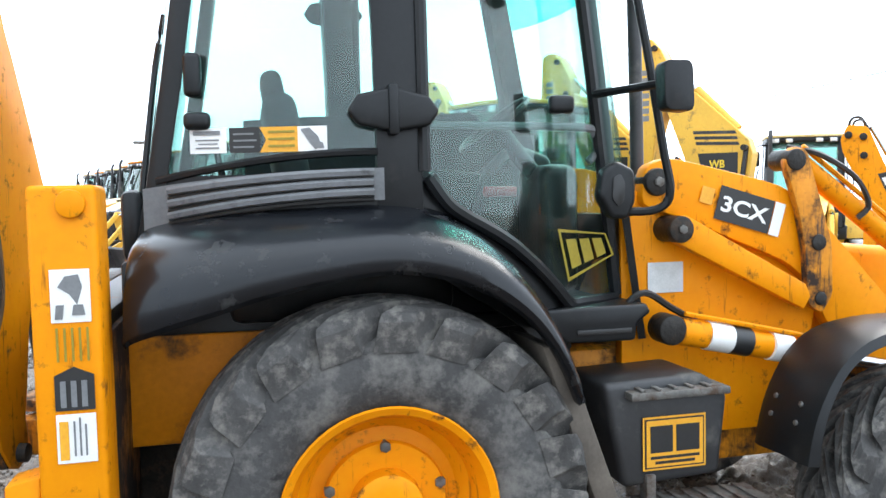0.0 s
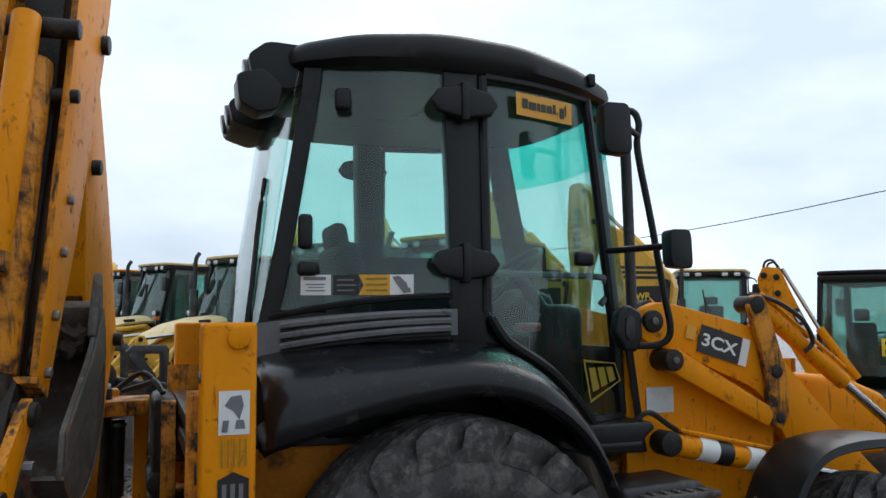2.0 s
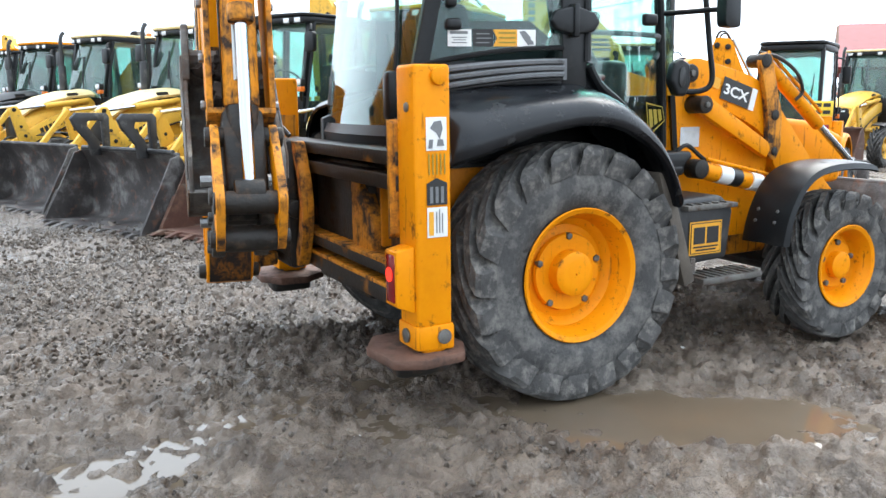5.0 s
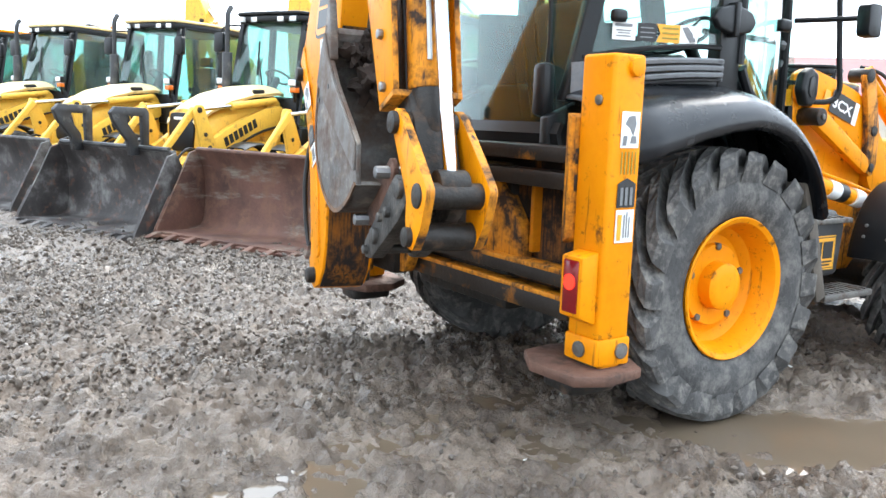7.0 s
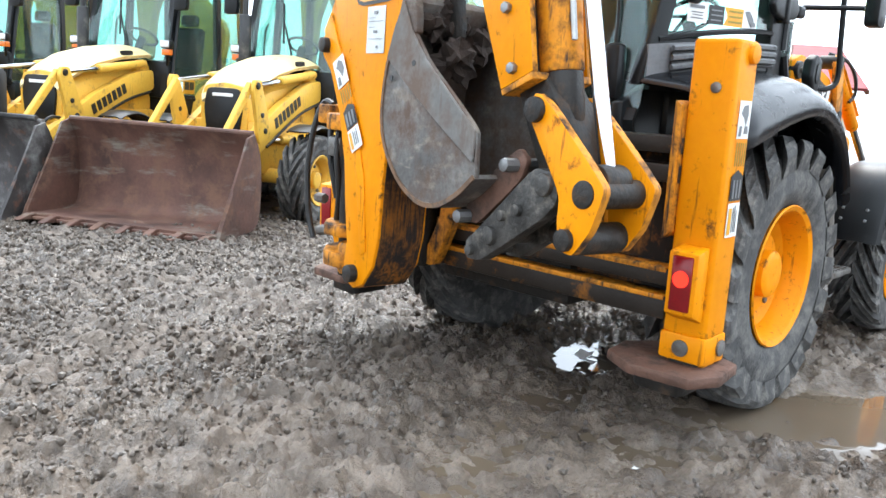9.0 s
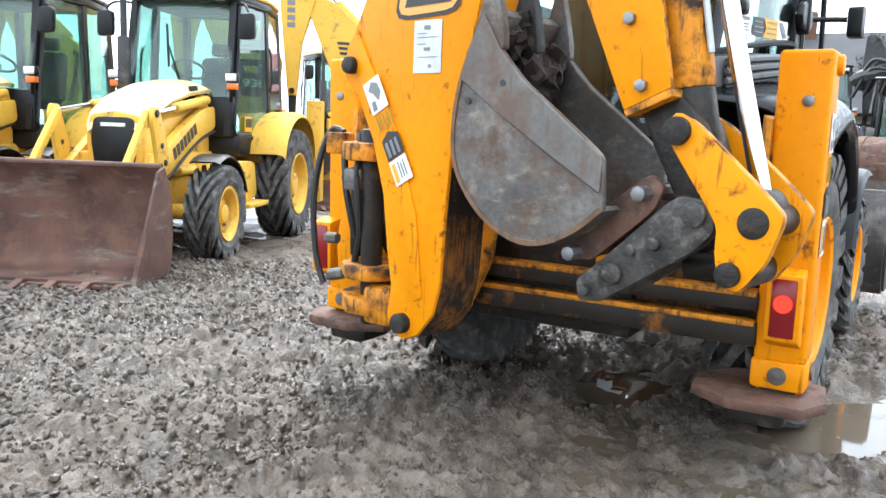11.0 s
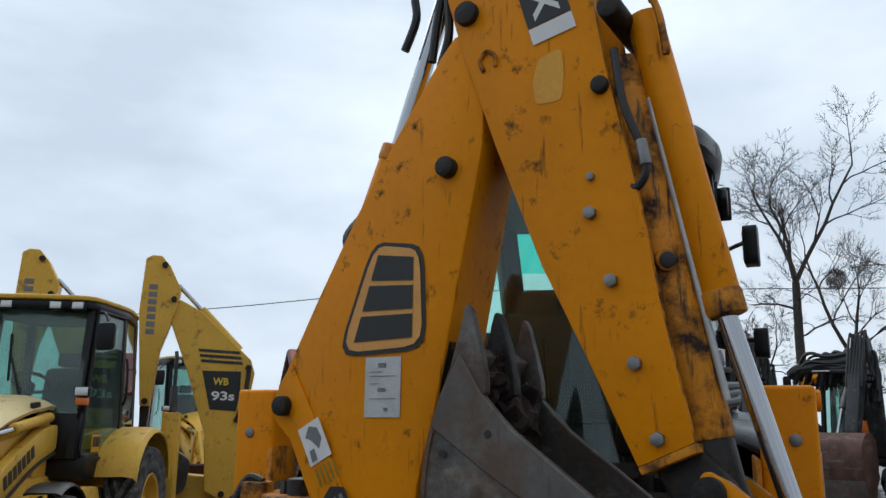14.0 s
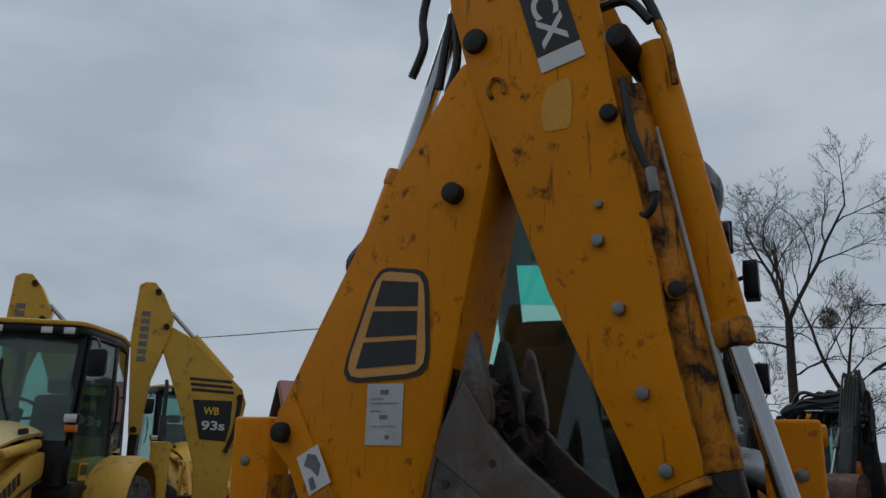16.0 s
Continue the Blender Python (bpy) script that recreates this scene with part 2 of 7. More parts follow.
LAMP = mat("clear_lamp", (0.65, 0.66, 0.66), 0.15, 0.5, var=0.05)
WHITE = mat("white_sticker", (0.72, 0.72, 0.70), 0.45, var=0.06, scale=12)
STICKER_ORANGE = mat("orange_sticker", (0.72, 0.34, 0.02), 0.45, var=0.04)
INK = mat("black_print", (0.014, 0.014, 0.014), 0.45, var=0.1)
INKGREY = mat("grey_print", (0.16, 0.165, 0.17), 0.5, var=0.1)
DATAPLATE = mat("silver_plate", (0.48, 0.49, 0.48), 0.4, 0.3, var=0.12, scale=14)
BADGE_TAN = mat("tan_orange_print", (0.70, 0.33, 0.075), 0.5, var=0.08, scale=9)
# dirty orange paint, its base darkened to paint in the side beam's shade
SHADED_SOILED = mat("shaded_soiled_orange", (0.52, 0.175, 0.004), 0.5, var=0.2, scale=2.5, dirt=(0.06, 0.035, 0.02), dirt_amount=0.30, dirt_scale=4, spec=0.2)
# yellow print, dulled in colour for the shadow on the glazed door's badge
LOGOYELLOW = mat("shade_dulled_yellow_print", (0.26, 0.20, 0.015), 0.45, var=0.06)
BROWNFLAP = mat("muddy_rubber", (0.09, 0.075, 0.06), 0.8, var=0.3, scale=6, bump=0.2, bump_scale=40)
GLASS = glass("green_glass", (0.77, 0.925, 0.895), soil=0.03)
GLASS_DARK = glass("dark_green_glass", (0.62, 0.80, 0.76), soil=0.14)
TEAL = glass("teal_sun_strip", (0.28, 0.86, 0.78), soil=0.05)
MIRROR = mat("mirror_glass", (0.8, 0.8, 0.8), 0.03, 1.0, var=0.0, grain=0.0)
GREYPAINT = mat("dark_grey_paint", (0.022, 0.022, 0.023), 0.5, var=0.35, scale=4, dirt=(0.10, 0.095, 0.085), dirt_amount=0.28, dirt_scale=5)
REDPAINT = mat("red_paint", (0.30, 0.02, 0.025), 0.45, var=0.12, scale=3)
PLATE_YELLOW = mat("yellow_plate", (0.8, 0.55, 0.03), 0.4, var=0.03)


def mud_material():
    m = bpy.data.materials.new("wet_mud")
    m.use_nodes = True
    n, l = m.node_tree.nodes, m.node_tree.links
    b = n["Principled BSDF"]
    tc = n.new("ShaderNodeTexCoord")

    def tex(scale, detail=8, rough=0.6):
        t = n.new("ShaderNodeTexNoise")
        t.inputs["Scale"].default_value, t.inputs["Detail"].default_value, t.inputs["Roughness"].default_value = scale, detail, rough
        l.new(tc.outputs["Object"], t.inputs["Vector"])
        return t.outputs["Fac"]

    def ramp(fac, a, b_, pa, pb):
        r = n.new("ShaderNodeValToRGB")
        r.color_ramp.elements[0].position, r.color_ramp.elements[0].color = pa, (*a, 1)
        r.color_ramp.elements[1].position, r.color_ramp.elements[1].color = pb, (*b_, 1)
        l.new(fac, r.inputs["Fac"])
        return r.outputs["Color"]

    def mix(f, a, b_, kind="MIX"):
        x = n.new("ShaderNodeMixRGB")
        x.blend_type = kind
        if isinstance(f, float):
            x.inputs["Fac"].default_value = f
        else:
            l.new(f, x.inputs["Fac"])
        l.new(a, x.inputs["Color1"])
        l.new(b_, x.inputs["Color2"])
        return x.outputs["Color"]

    brown = ramp(tex(2.6, 9, 0.66), (0.094, 0.070, 0.052), (0.32, 0.262, 0.210), 0.36, 0.66)
    grey = ramp(tex(24, 6, 0.72), (0.056, 0.046, 0.038), (0.195, 0.163, 0.134), 0.36, 0.66)
    sep = n.new("ShaderNodeSeparateXYZ")
    l.new(tc.outputs["Object"], sep.inputs["Vector"])
    wob = n.new("ShaderNodeMath")
    wob.operation = "MULTIPLY_ADD"
    wob.inputs[1].default_value, wob.inputs[2].default_value = 8.0, -4.0
    l.new(tex(0.9, 7, 0.6), wob.inputs[0])
    add = n.new("ShaderNodeMath")
    l.new(sep.outputs["Y"], add.inputs[0])
    l.new(wob.outputs["Value"], add.inputs[1])
    edge = n.new("ShaderNodeMapRange")
    edge.inputs["From Min"].default_value, edge.inputs["From Max"].default_value = -0.6, 1.8
    edge.inputs["To Min"].default_value, edge.inputs["To Max"].default_value = 0.06, 0.62
    l.new(add.outputs["Value"], edge.inputs["Value"])
    base = mix(edge.outputs["Result"], brown, grey)
    speck = ramp(tex(70, 3, 0.6), (0.27, 0.27, 0.27), (0.74, 0.74, 0.74), 0.32, 0.68)
    base = mix(0.42, base, speck, "OVERLAY")
    soak = ramp(tex(1.1, 7, 0.62), (0.50, 0.465, 0.43), (0.86, 0.825, 0.79), 0.36, 0.62)
    base = mix(1.0, base, soak, "MULTIPLY")
    l.new(base, b.inputs["Base Color"])
    wet = ramp(tex(1.1, 7, 0.62), (0.10, 0.10, 0.10), (0.58, 0.58, 0.58), 0.42, 0.62)
    l.new(wet, b.inputs["Roughness"])
    bp = n.new("ShaderNodeBump")
    bp.inputs["Strength"].default_value, bp.inputs["Distance"].default_value = 0.9, 0.018
    l.new(tex(34, 6, 0.68), bp.inputs["Height"])
    crumb = n.new("ShaderNodeBump")
    crumb.inputs["Strength"].default_value, crumb.inputs["Distance"].default_value = 0.8, 0.035
    l.new(tex(13, 5, 0.75), crumb.inputs["Height"])
    l.new(bp.outputs["Normal"], crumb.inputs["Normal"])
    l.new(crumb.outputs["Normal"], b.inputs["Normal"])
    return m


MUD = mud_material()


def stone_material():
    """Broken stone, each piece with its own shade of grey or brown, some of them wet."""
    m = mat("crushed_stone", (0.094, 0.079, 0.066), 0.55, var=0.25, scale=30, bump=0.2, bump_scale=80)
    n, l = m.node_tree.nodes, m.node_tree.links
    b = n["Principled BSDF"]
    grain = b.inputs["Base Color"].links[0].from_socket
    geo = n.new("ShaderNodeNewGeometry")
    shade = n.new("ShaderNodeValToRGB")
    cr = shade.color_ramp
    cr.elements[0].position, cr.elements[0].color = 0.0, (0.55, 0.49, 0.44, 1)
    cr.elements[1].position, cr.elements[1].color = 1.0, (1.22, 1.17, 1.11, 1)
    mid = cr.elements.new(0.55)
    mid.color = (0.95, 0.90, 0.84, 1)
    l.new(geo.outputs["Random Per Island"], shade.inputs["Fac"])
    mul = n.new("ShaderNodeMixRGB")
    mul.blend_type = "MULTIPLY"
    mul.inputs["Fac"].default_value = 1.0
    l.new(grain, mul.inputs["Color1"])
    l.new(shade.outputs["Color"], mul.inputs["Color2"])
    l.new(mul.outputs["Color"], b.inputs["Base Color"])
    gloss = n.new("ShaderNodeMapRange")
    gloss.inputs["To Min"].default_value, gloss.inputs["To Max"].default_value = 0.28, 0.75
    l.new(geo.outputs["Random Per Island"], gloss.inputs["Value"])
    l.new(gloss.outputs["Result"], b.inputs["Roughness"])
    return m


STONE = stone_material()
WATER = mat("muddy_water", (0.125, 0.095, 0.066), 0.04, var=0.08, scale=1.5, grain=0.0)
BARK = mat("bare_bark", (0.058, 0.048, 0.041), 0.9, var=0.25, scale=8)
TILE = mat("red_roof_tile", (0.21, 0.025, 0.03), 0.6, var=0.15, scale=2)
DARKTILE = mat("dark_roof_tile", (0.05, 0.05, 0.055), 0.6, var=0.15, scale=2)
RENDERED = mat("house_render", (0.55, 0.5, 0.42), 0.8, var=0.08, scale=2)
TIMBER = mat("brown_timber", (0.12, 0.05, 0.025), 0.7, var=0.2, scale=6)
EVERGREEN = mat("conifer_needles", (0.03, 0.045, 0.025), 0.9, var=0.3, scale=3)
HEDGE = mat("bare_twigs", (0.10, 0.085, 0.07), 0.9, var=0.3, scale=3)
CABLE = mat("cable", (0.02, 0.02, 0.02), 0.6)

# ---- mesh tools ----
def part(name, bm, material, parent=None, label="", smooth=True):
    """Links a bmesh as one mesh object under a thing or a part, never deeper than a sub-part."""
    while parent and parent.parent and parent.parent.parent:
        bm.transform(parent.matrix_basis)
        parent = parent.parent
    me = bpy.data.meshes.new(name)
    bm.normal_update()
    if smooth:
        for f in bm.faces:
            f.smooth = True
        for e in bm.edges:
            if len(e.link_faces) == 2 and e.calc_face_angle(0) > 0.6:
                e.smooth = False
    bm.to_mesh(me)
    bm.free()
    me.materials.append(material)
    ob = new(name, me)
    if parent:
        ob.parent = parent
    if label:
        ob["label"] = label
    return ob


def thing(name, m, label, category, group="", kind=""):
    ob = new(name)
    ob.matrix_world = m
    ob.empty_display_size = 0.2
    return tagged(ob, label, category, group, kind)


def bevel(bm, w, seg=2, angle=0.5):
    if w:
        es = [e for e in bm.edges if len(e.link_faces) == 2 and e.calc_face_angle(0) > angle]
        bmesh.ops.bevel(bm, geom=es, offset=w, segments=seg, affect="EDGES", clamp_overlap=True, profile=0.5)
    return bm


def box(x0, x1, y0, y1, z0, z1, b=0.01, seg=2):
    bm = bmesh.new()
    bmesh.ops.create_cube(bm, size=1, matrix=Matrix.Translation(((x0 + x1) / 2, (y0 + y1) / 2, (z0 + z1) / 2)) @
                          Matrix.Diagonal((abs(x1 - x0), abs(y1 - y0), abs(z1 - z0), 1)))
    return bevel(bm, b, seg)


def prism(poly, d0, d1, plane="xz", b=0.006, seg=2):
    """A polygon thickened from d0 to d1. plane xz: depth along y; yz: along x; xy: along z."""
    bm = bmesh.new()

    def co(p, d):
        if plane == "xz":
            return (p[0], d, p[1])
        if plane == "yz":
            return (d, p[0], p[1])
        return (p[0], p[1], d)
    a = [bm.verts.new(co(p, d0)) for p in poly]
    c = [bm.verts.new(co(p, d1)) for p in poly]
    bm.faces.new(a)
    bm.faces.new(c[::-1])
    for i in range(len(poly)):
        j = (i + 1) % len(poly)
        bm.faces.new((a[j], a[i], c[i], c[j]))
    bmesh.ops.recalc_face_normals(bm, faces=bm.faces)
    return bevel(bm, b, seg, 0.35)


def rod(p, q, r, r2=None, seg=20, b=0.0):
    """A round bar from p to q."""
    p, q = Vector(p), Vector(q)
    bm = bmesh.new()
    m = Matrix.Translation((p + q) / 2) @ (q - p).to_track_quat("Z", "Y").to_matrix().to_4x4()
    bmesh.ops.create_cone(bm, cap_ends=True, segments=seg, radius1=r, radius2=r if r2 is None else r2, depth=(q - p).length, matrix=m)
    return bevel(bm, b, 2, 1.0)


def tube(pts, r, seg=8, taper=None, closed_curve=True):
    """A pipe along a smoothed line of points."""
    P = [Vector(p) for p in pts]
    if closed_curve and len(P) > 2:
        fine = []
        for i in range(len(P) - 1):
            a, b_, c, d = P[max(i - 1, 0)], P[i], P[i + 1], P[min(i + 2, len(P) - 1)]
            for k in range(5):
                t = k / 5
                fine.append(0.5 * ((2 * b_) + (c - a) * t + (2 * a - 5 * b_ + 4 * c - d) * t * t + (3 * b_ - a - 3 * c + d) * t ** 3))
        P = fine + [P[-1]]
    bm = bmesh.new()
    rings = []
    up = Vector((0.13, 0.31, 0.94))
    for i, p in enumerate(P):
        d = (P[min(i + 1, len(P) - 1)] - P[max(i - 1, 0)]).normalized()
        s = d.cross(up)
        s = s.normalized() if s.length > 0.05 else d.cross(Vector((1, 0, 0))).normalized()
        w = d.cross(s)
        rr = r if taper is None else r + (taper - r) * i / (len(P) - 1)
        rings.append([bm.verts.new(p + rr * (math.cos(a) * s + math.sin(a) * w)) for a in [2 * math.pi * k / seg for k in range(seg)]])
    for A, B in zip(rings, rings[1:]):
        for k in range(seg):
            bm.faces.new((A[k], A[(k + 1) % seg], B[(k + 1) % seg], B[k]))
    bm.faces.new(rings[0])
    bm.faces.new(rings[-1][::-1])
    bmesh.ops.recalc_face_normals(bm, faces=bm.faces)
    return bm


def lathe(profile, seg=48, closed=True):
    """A profile of (radius, y) turned about the y axis."""
    bm = bmesh.new()
    rings = []
    for k in range(seg):
        a = 2 * math.pi * k / seg
        rings.append([bm.verts.new((r * math.cos(a), y, r * math.sin(a))) for r, y in profile])
    n = len(profile)
    for k in range(seg):
        A, B = rings[k], rings[(k + 1) % seg]
        for i in range(n if closed else n - 1):
            bm.faces.new((A[i], A[(i + 1) % n], B[(i + 1) % n], B[i]))
    bmesh.ops.remove_doubles(bm, verts=bm.verts, dist=1e-5)
    bmesh.ops.recalc_face_normals(bm, faces=bm.faces)
    return bm


def sheet(rows, thick=0.012, b=0.0):
    """A shell through rows of points, thickened along its normals."""
    bm = bmesh.new()
    V = [[bm.verts.new(p) for p in row] for row in rows]
    for A, B in zip(V, V[1:]):
        for i in range(len(A) - 1):
            bm.faces.new((A[i], A[i + 1], B[i + 1], B[i]))
    bmesh.ops.recalc_face_normals(bm, faces=bm.faces)
    if thick:
        bmesh.ops.solidify(bm, geom=bm.faces[:], thickness=thick)
        bmesh.ops.recalc_face_normals(bm, faces=bm.faces)
    return bevel(bm, b)


def join(*bms):
    """Several bmeshes of one and the same part as one."""
    out = bms[0]
    for o in bms[1:]:
        me = bpy.data.meshes.new("joined")
        o.to_mesh(me)
        o.free()
        out.from_mesh(me)
        bpy.data.meshes.remove(me)
    return out


def moved(bm, m):
    bm.transform(m)
    return bm


def bolt(p, d, r=0.018, h=0.014):
    """A hexagon head at p that points along d."""
    p, d = Vector(p), Vector(d).normalized()
    return rod(p, p + d * h, r, seg=6, b=0.002)


def smoothline(pts, n=6):
    """A closed polygon with rounded runs between its points."""
    out = []
    P = [Vector(p) for p in pts]
    for i in range(len(P)):
        a, b_, c = P[i - 1], P[i], P[(i + 1) % len(P)]
        for k in range(n + 1):
            t = k / n
            u, v = b_.lerp(a, 0.22), b_.lerp(c, 0.22)
            out.append(tuple((1 - t) ** 2 * u + 2 * t * (1 - t) * b_ + t * t * v))
    return out


def smoothline_open(pts, n=4):
    """Rounded line through points of space, with open ends."""
    P = [Vector(p) for p in pts]
    P = [P[0] * 2 - P[1]] + P + [P[-1] * 2 - P[-2]]
    out = []
    for a, b_, c, d in zip(P, P[1:], P[2:], P[3:]):
        for k in range(n):
            t = k / n
            out.append(tuple(0.5 * (2 * b_ + (c - a) * t + (2 * a - 5 * b_ + 4 * c - d) * t * t + (3 * b_ - a - 3 * c + d) * t ** 3)))
    return out + [tuple(P[-2])]


def curve(pts, n=5):
    """An open line of points, rounded."""
    P = [Vector(p) for p in pts]
    out = []
    for i in range(len(P) - 1):
        a, b_, c, d = P[max(i - 1, 0)], P[i], P[i + 1], P[min(i + 2, len(P) - 1)]
        for k in range(n):
            t = k / n
            out.append(tuple(0.5 * ((2 * b_) + (c - a) * t + (2 * a - 5 * b_ + 4 * c - d) * t * t + (3 * b_ - a - 3 * c + d) * t ** 3)))
    return out + [tuple(P[-1])]

# ---- ground ----
def slope(x, y):
    """The yard falls very gently towards the parked row."""
    return -0.018 * min(max(y - 1.0, 0.0), 6.0) + 0.012 * min(max(-x - 1.0, 0.0), 1.5)


# low places where water stands: centre, half sizes, turn
PUDDLES = [(0.30, -1.42, 0.95, 0.40, -0.55), (-1.15, -0.40, 0.55, 0.22, 0.2), (0.02, -0.03, 0.45, 0.28, 0.1), (-2.25, -0.85, 0.85, 0.26, 0.5), (-0.9, -1.0, 0.7, 0.3, 0.0)]
DEPTHS = [0.050, 0.022, 0.045, 0.022, 0.016]


def pool(x, y):
    """How far the ground is let down at a low place."""
    best = 0.0
    for (px, py, a, b_, turn), depth in zip(PUDDLES, DEPTHS):
        c, s = math.cos(turn), math.sin(turn)
        u, v = (x - px) * c + (y - py) * s, -(x - px) * s + (y - py) * c
        d = math.hypot(u / a, v / b_)
        if d < 1.3:
            best = max(best, depth * min(1.0, (1.3 - d) / 0.6))
    return best


def step(v, a, b_):
    """Smooth rise from 0 at a to 1 at b_."""
    t = min(1.0, max(0.0, (v - a) / (b_ - a)))
    return t * t * (3 - 2 * t)


def ground_height(x, y):
    near = max(0.0, 1 - max(0.0, math.hypot(x + 1, y - 1) - 9) / 12)
    h = slope(x, y)
    if near > 0:
        p = pool(x, y)
        calm = 1.0 - 11 * p
        lump = 0.022 * noise.fractal((x * 1.3, y * 1.3, 3.1), 0.8, 2.0, 3)
        fine = 0.020 * noise.fractal((x * 7.5, y * 6.0, 1.7), 0.6, 2.1, 3)
        clod = step(noise.noise((x * 5.0, y * 4.6, 9.0)), 0.08, 0.24) * 0.030
        clod += step(noise.noise((x * 11.5, y * 10.5, 2.0)), 0.04, 0.18) * 0.030
        clod += step(noise.noise((x * 20.0, y * 18.0, 6.0)), 0.02, 0.20) * 0.017
        ruts = 0.018 * math.sin((y - 0.25 * x) * 9 + 2 * noise.noise((x, y, 5))) * max(0.0, noise.noise((x * 0.8, y * 0.8, 8)))
        h += near * (lump + (fine + clod + ruts) * max(0.3, calm)) - p - 0.012
    return h


def axis(lo, hi, step, far):
    a = list(np.arange(lo, hi, step))
    s, v = step, hi
    while v < far:
        a.append(v)
        s *= 1.16
        v += s
    a.append(far)
    s, v = step, lo
    left = []
    while v > -far:
        s *= 1.16
        v -= s
        left.append(v)
    return np.array(left[::-1] + a)


gx, gy = axis(-4.6, 3.0, 0.021, 600), axis(-3.8, 4.2, 0.021, 600)
verts = [(x, y, ground_height(x, y)) for y in gy for x in gx]
nx = len(gx)
faces = [(j * nx + i, j * nx + i + 1, (j + 1) * nx + i + 1, (j + 1) * nx + i) for j in range(len(gy) - 1) for i in range(nx - 1)]
me = bpy.data.meshes.new("ground")
me.from_pydata([tuple(map(float, v)) for v in verts], [], faces)
me.shade_smooth()
me.materials.append(MUD)
tagged(new("ground", me), "wet grey-brown mud and crushed stone yard with ruts", "ground", kind="structure")

# standing water: a level skin that shows wherever the mud dips below it
bm = bmesh.new()
wx, wy = np.linspace(-3.4, 1.6, 60), np.linspace(-2.4, 0.7, 40)
grid = [[bm.verts.new((float(x), float(y), slope(x, y) - 0.024 - (0.0 if pool(x, y) > 0.001 else 0.05))) for x in wx] for y in wy]
for j in range(len(wy) - 1):
    for i in range(len(wx) - 1):
        bm.faces.new((grid[j][i], grid[j][i + 1], grid[j + 1][i + 1], grid[j + 1][i]))
tagged(part("puddle", bm, WATER), "shallow brown puddles standing in the ruts", "puddle", kind="structure")


def stones(count, region, smin, smax, seed):
    """Broken stone pieces scattered over the yard, joined."""
    rng = random.Random(seed)
    t = (1 + 5 ** 0.5) / 2
    ico = [Vector(v).normalized() for v in ((-1, t, 0), (1, t, 0), (-1, -t, 0), (1, -t, 0), (0, -1, t), (0, 1, t), (0, -1, -t), (0, 1, -t),
                                            (t, 0, -1), (t, 0, 1), (-t, 0, -1), (-t, 0, 1))]
    tri = ((0, 11, 5), (0, 5, 1), (0, 1, 7), (0, 7, 10), (0, 10, 11), (1, 5, 9), (5, 11, 4), (11, 10, 2), (10, 7, 6), (7, 1, 8),
           (3, 9, 4), (3, 4, 2), (3, 2, 6), (3, 6, 8), (3, 8, 9), (4, 9, 5), (2, 4, 11), (6, 2, 10), (8, 6, 7), (9, 8, 1))
    vs, fs = [], []
    made = 0
    while made < count:
        x, y = rng.uniform(region[0], region[1]), rng.uniform(region[2], region[3])
        if noise.noise((x * 0.7, y * 0.7, 4.0)) < rng.uniform(-0.55, 0.35) or pool(x, y) > 0.012:
            continue
        made += 1
        s = rng.uniform(smin, smax) * rng.choice((0.6, 0.8, 1, 1.3))
        e = Euler((rng.uniform(0, 6.3), rng.uniform(0, 6.3), rng.uniform(0, 6.3))).to_matrix()
        k = Vector((s, s * rng.uniform(0.55, 0.9), s * rng.uniform(0.4, 0.7)))
        base = len(vs)
        z = ground_height(x, y) + s * 0.12
        for v in ico:
            w = e @ Vector((v.x * k.x * rng.uniform(0.75, 1.15), v.y * k.y, v.z * k.z))
            vs.append((x + w.x, y + w.y, z + w.z))
        fs += [(base + a, base + b_, base + c) for a, b_, c in tri]
    m_ = bpy.data.meshes.new("gravel")
    m_.from_pydata(vs, [], fs)
    m_.materials.append(STONE)
    return tagged(new("gravel", m_), "loose grey-brown stones and clods trodden into wet mud", "gravel", kind="stuff")


stones(17000, (-4.8, 2.0, 0.6, 4.6), 0.011, 0.026, 3)
stones(2600, (-4.8, 2.0, 0.1, 1.0), 0.009, 0.020, 4)
stones(8000, (-8.0, 1.5, 4.4, 8.0), 0.016, 0.032, 8)
stones(4500, (-4.6, 3.0, -3.6, 0.3), 0.008, 0.020, 5)

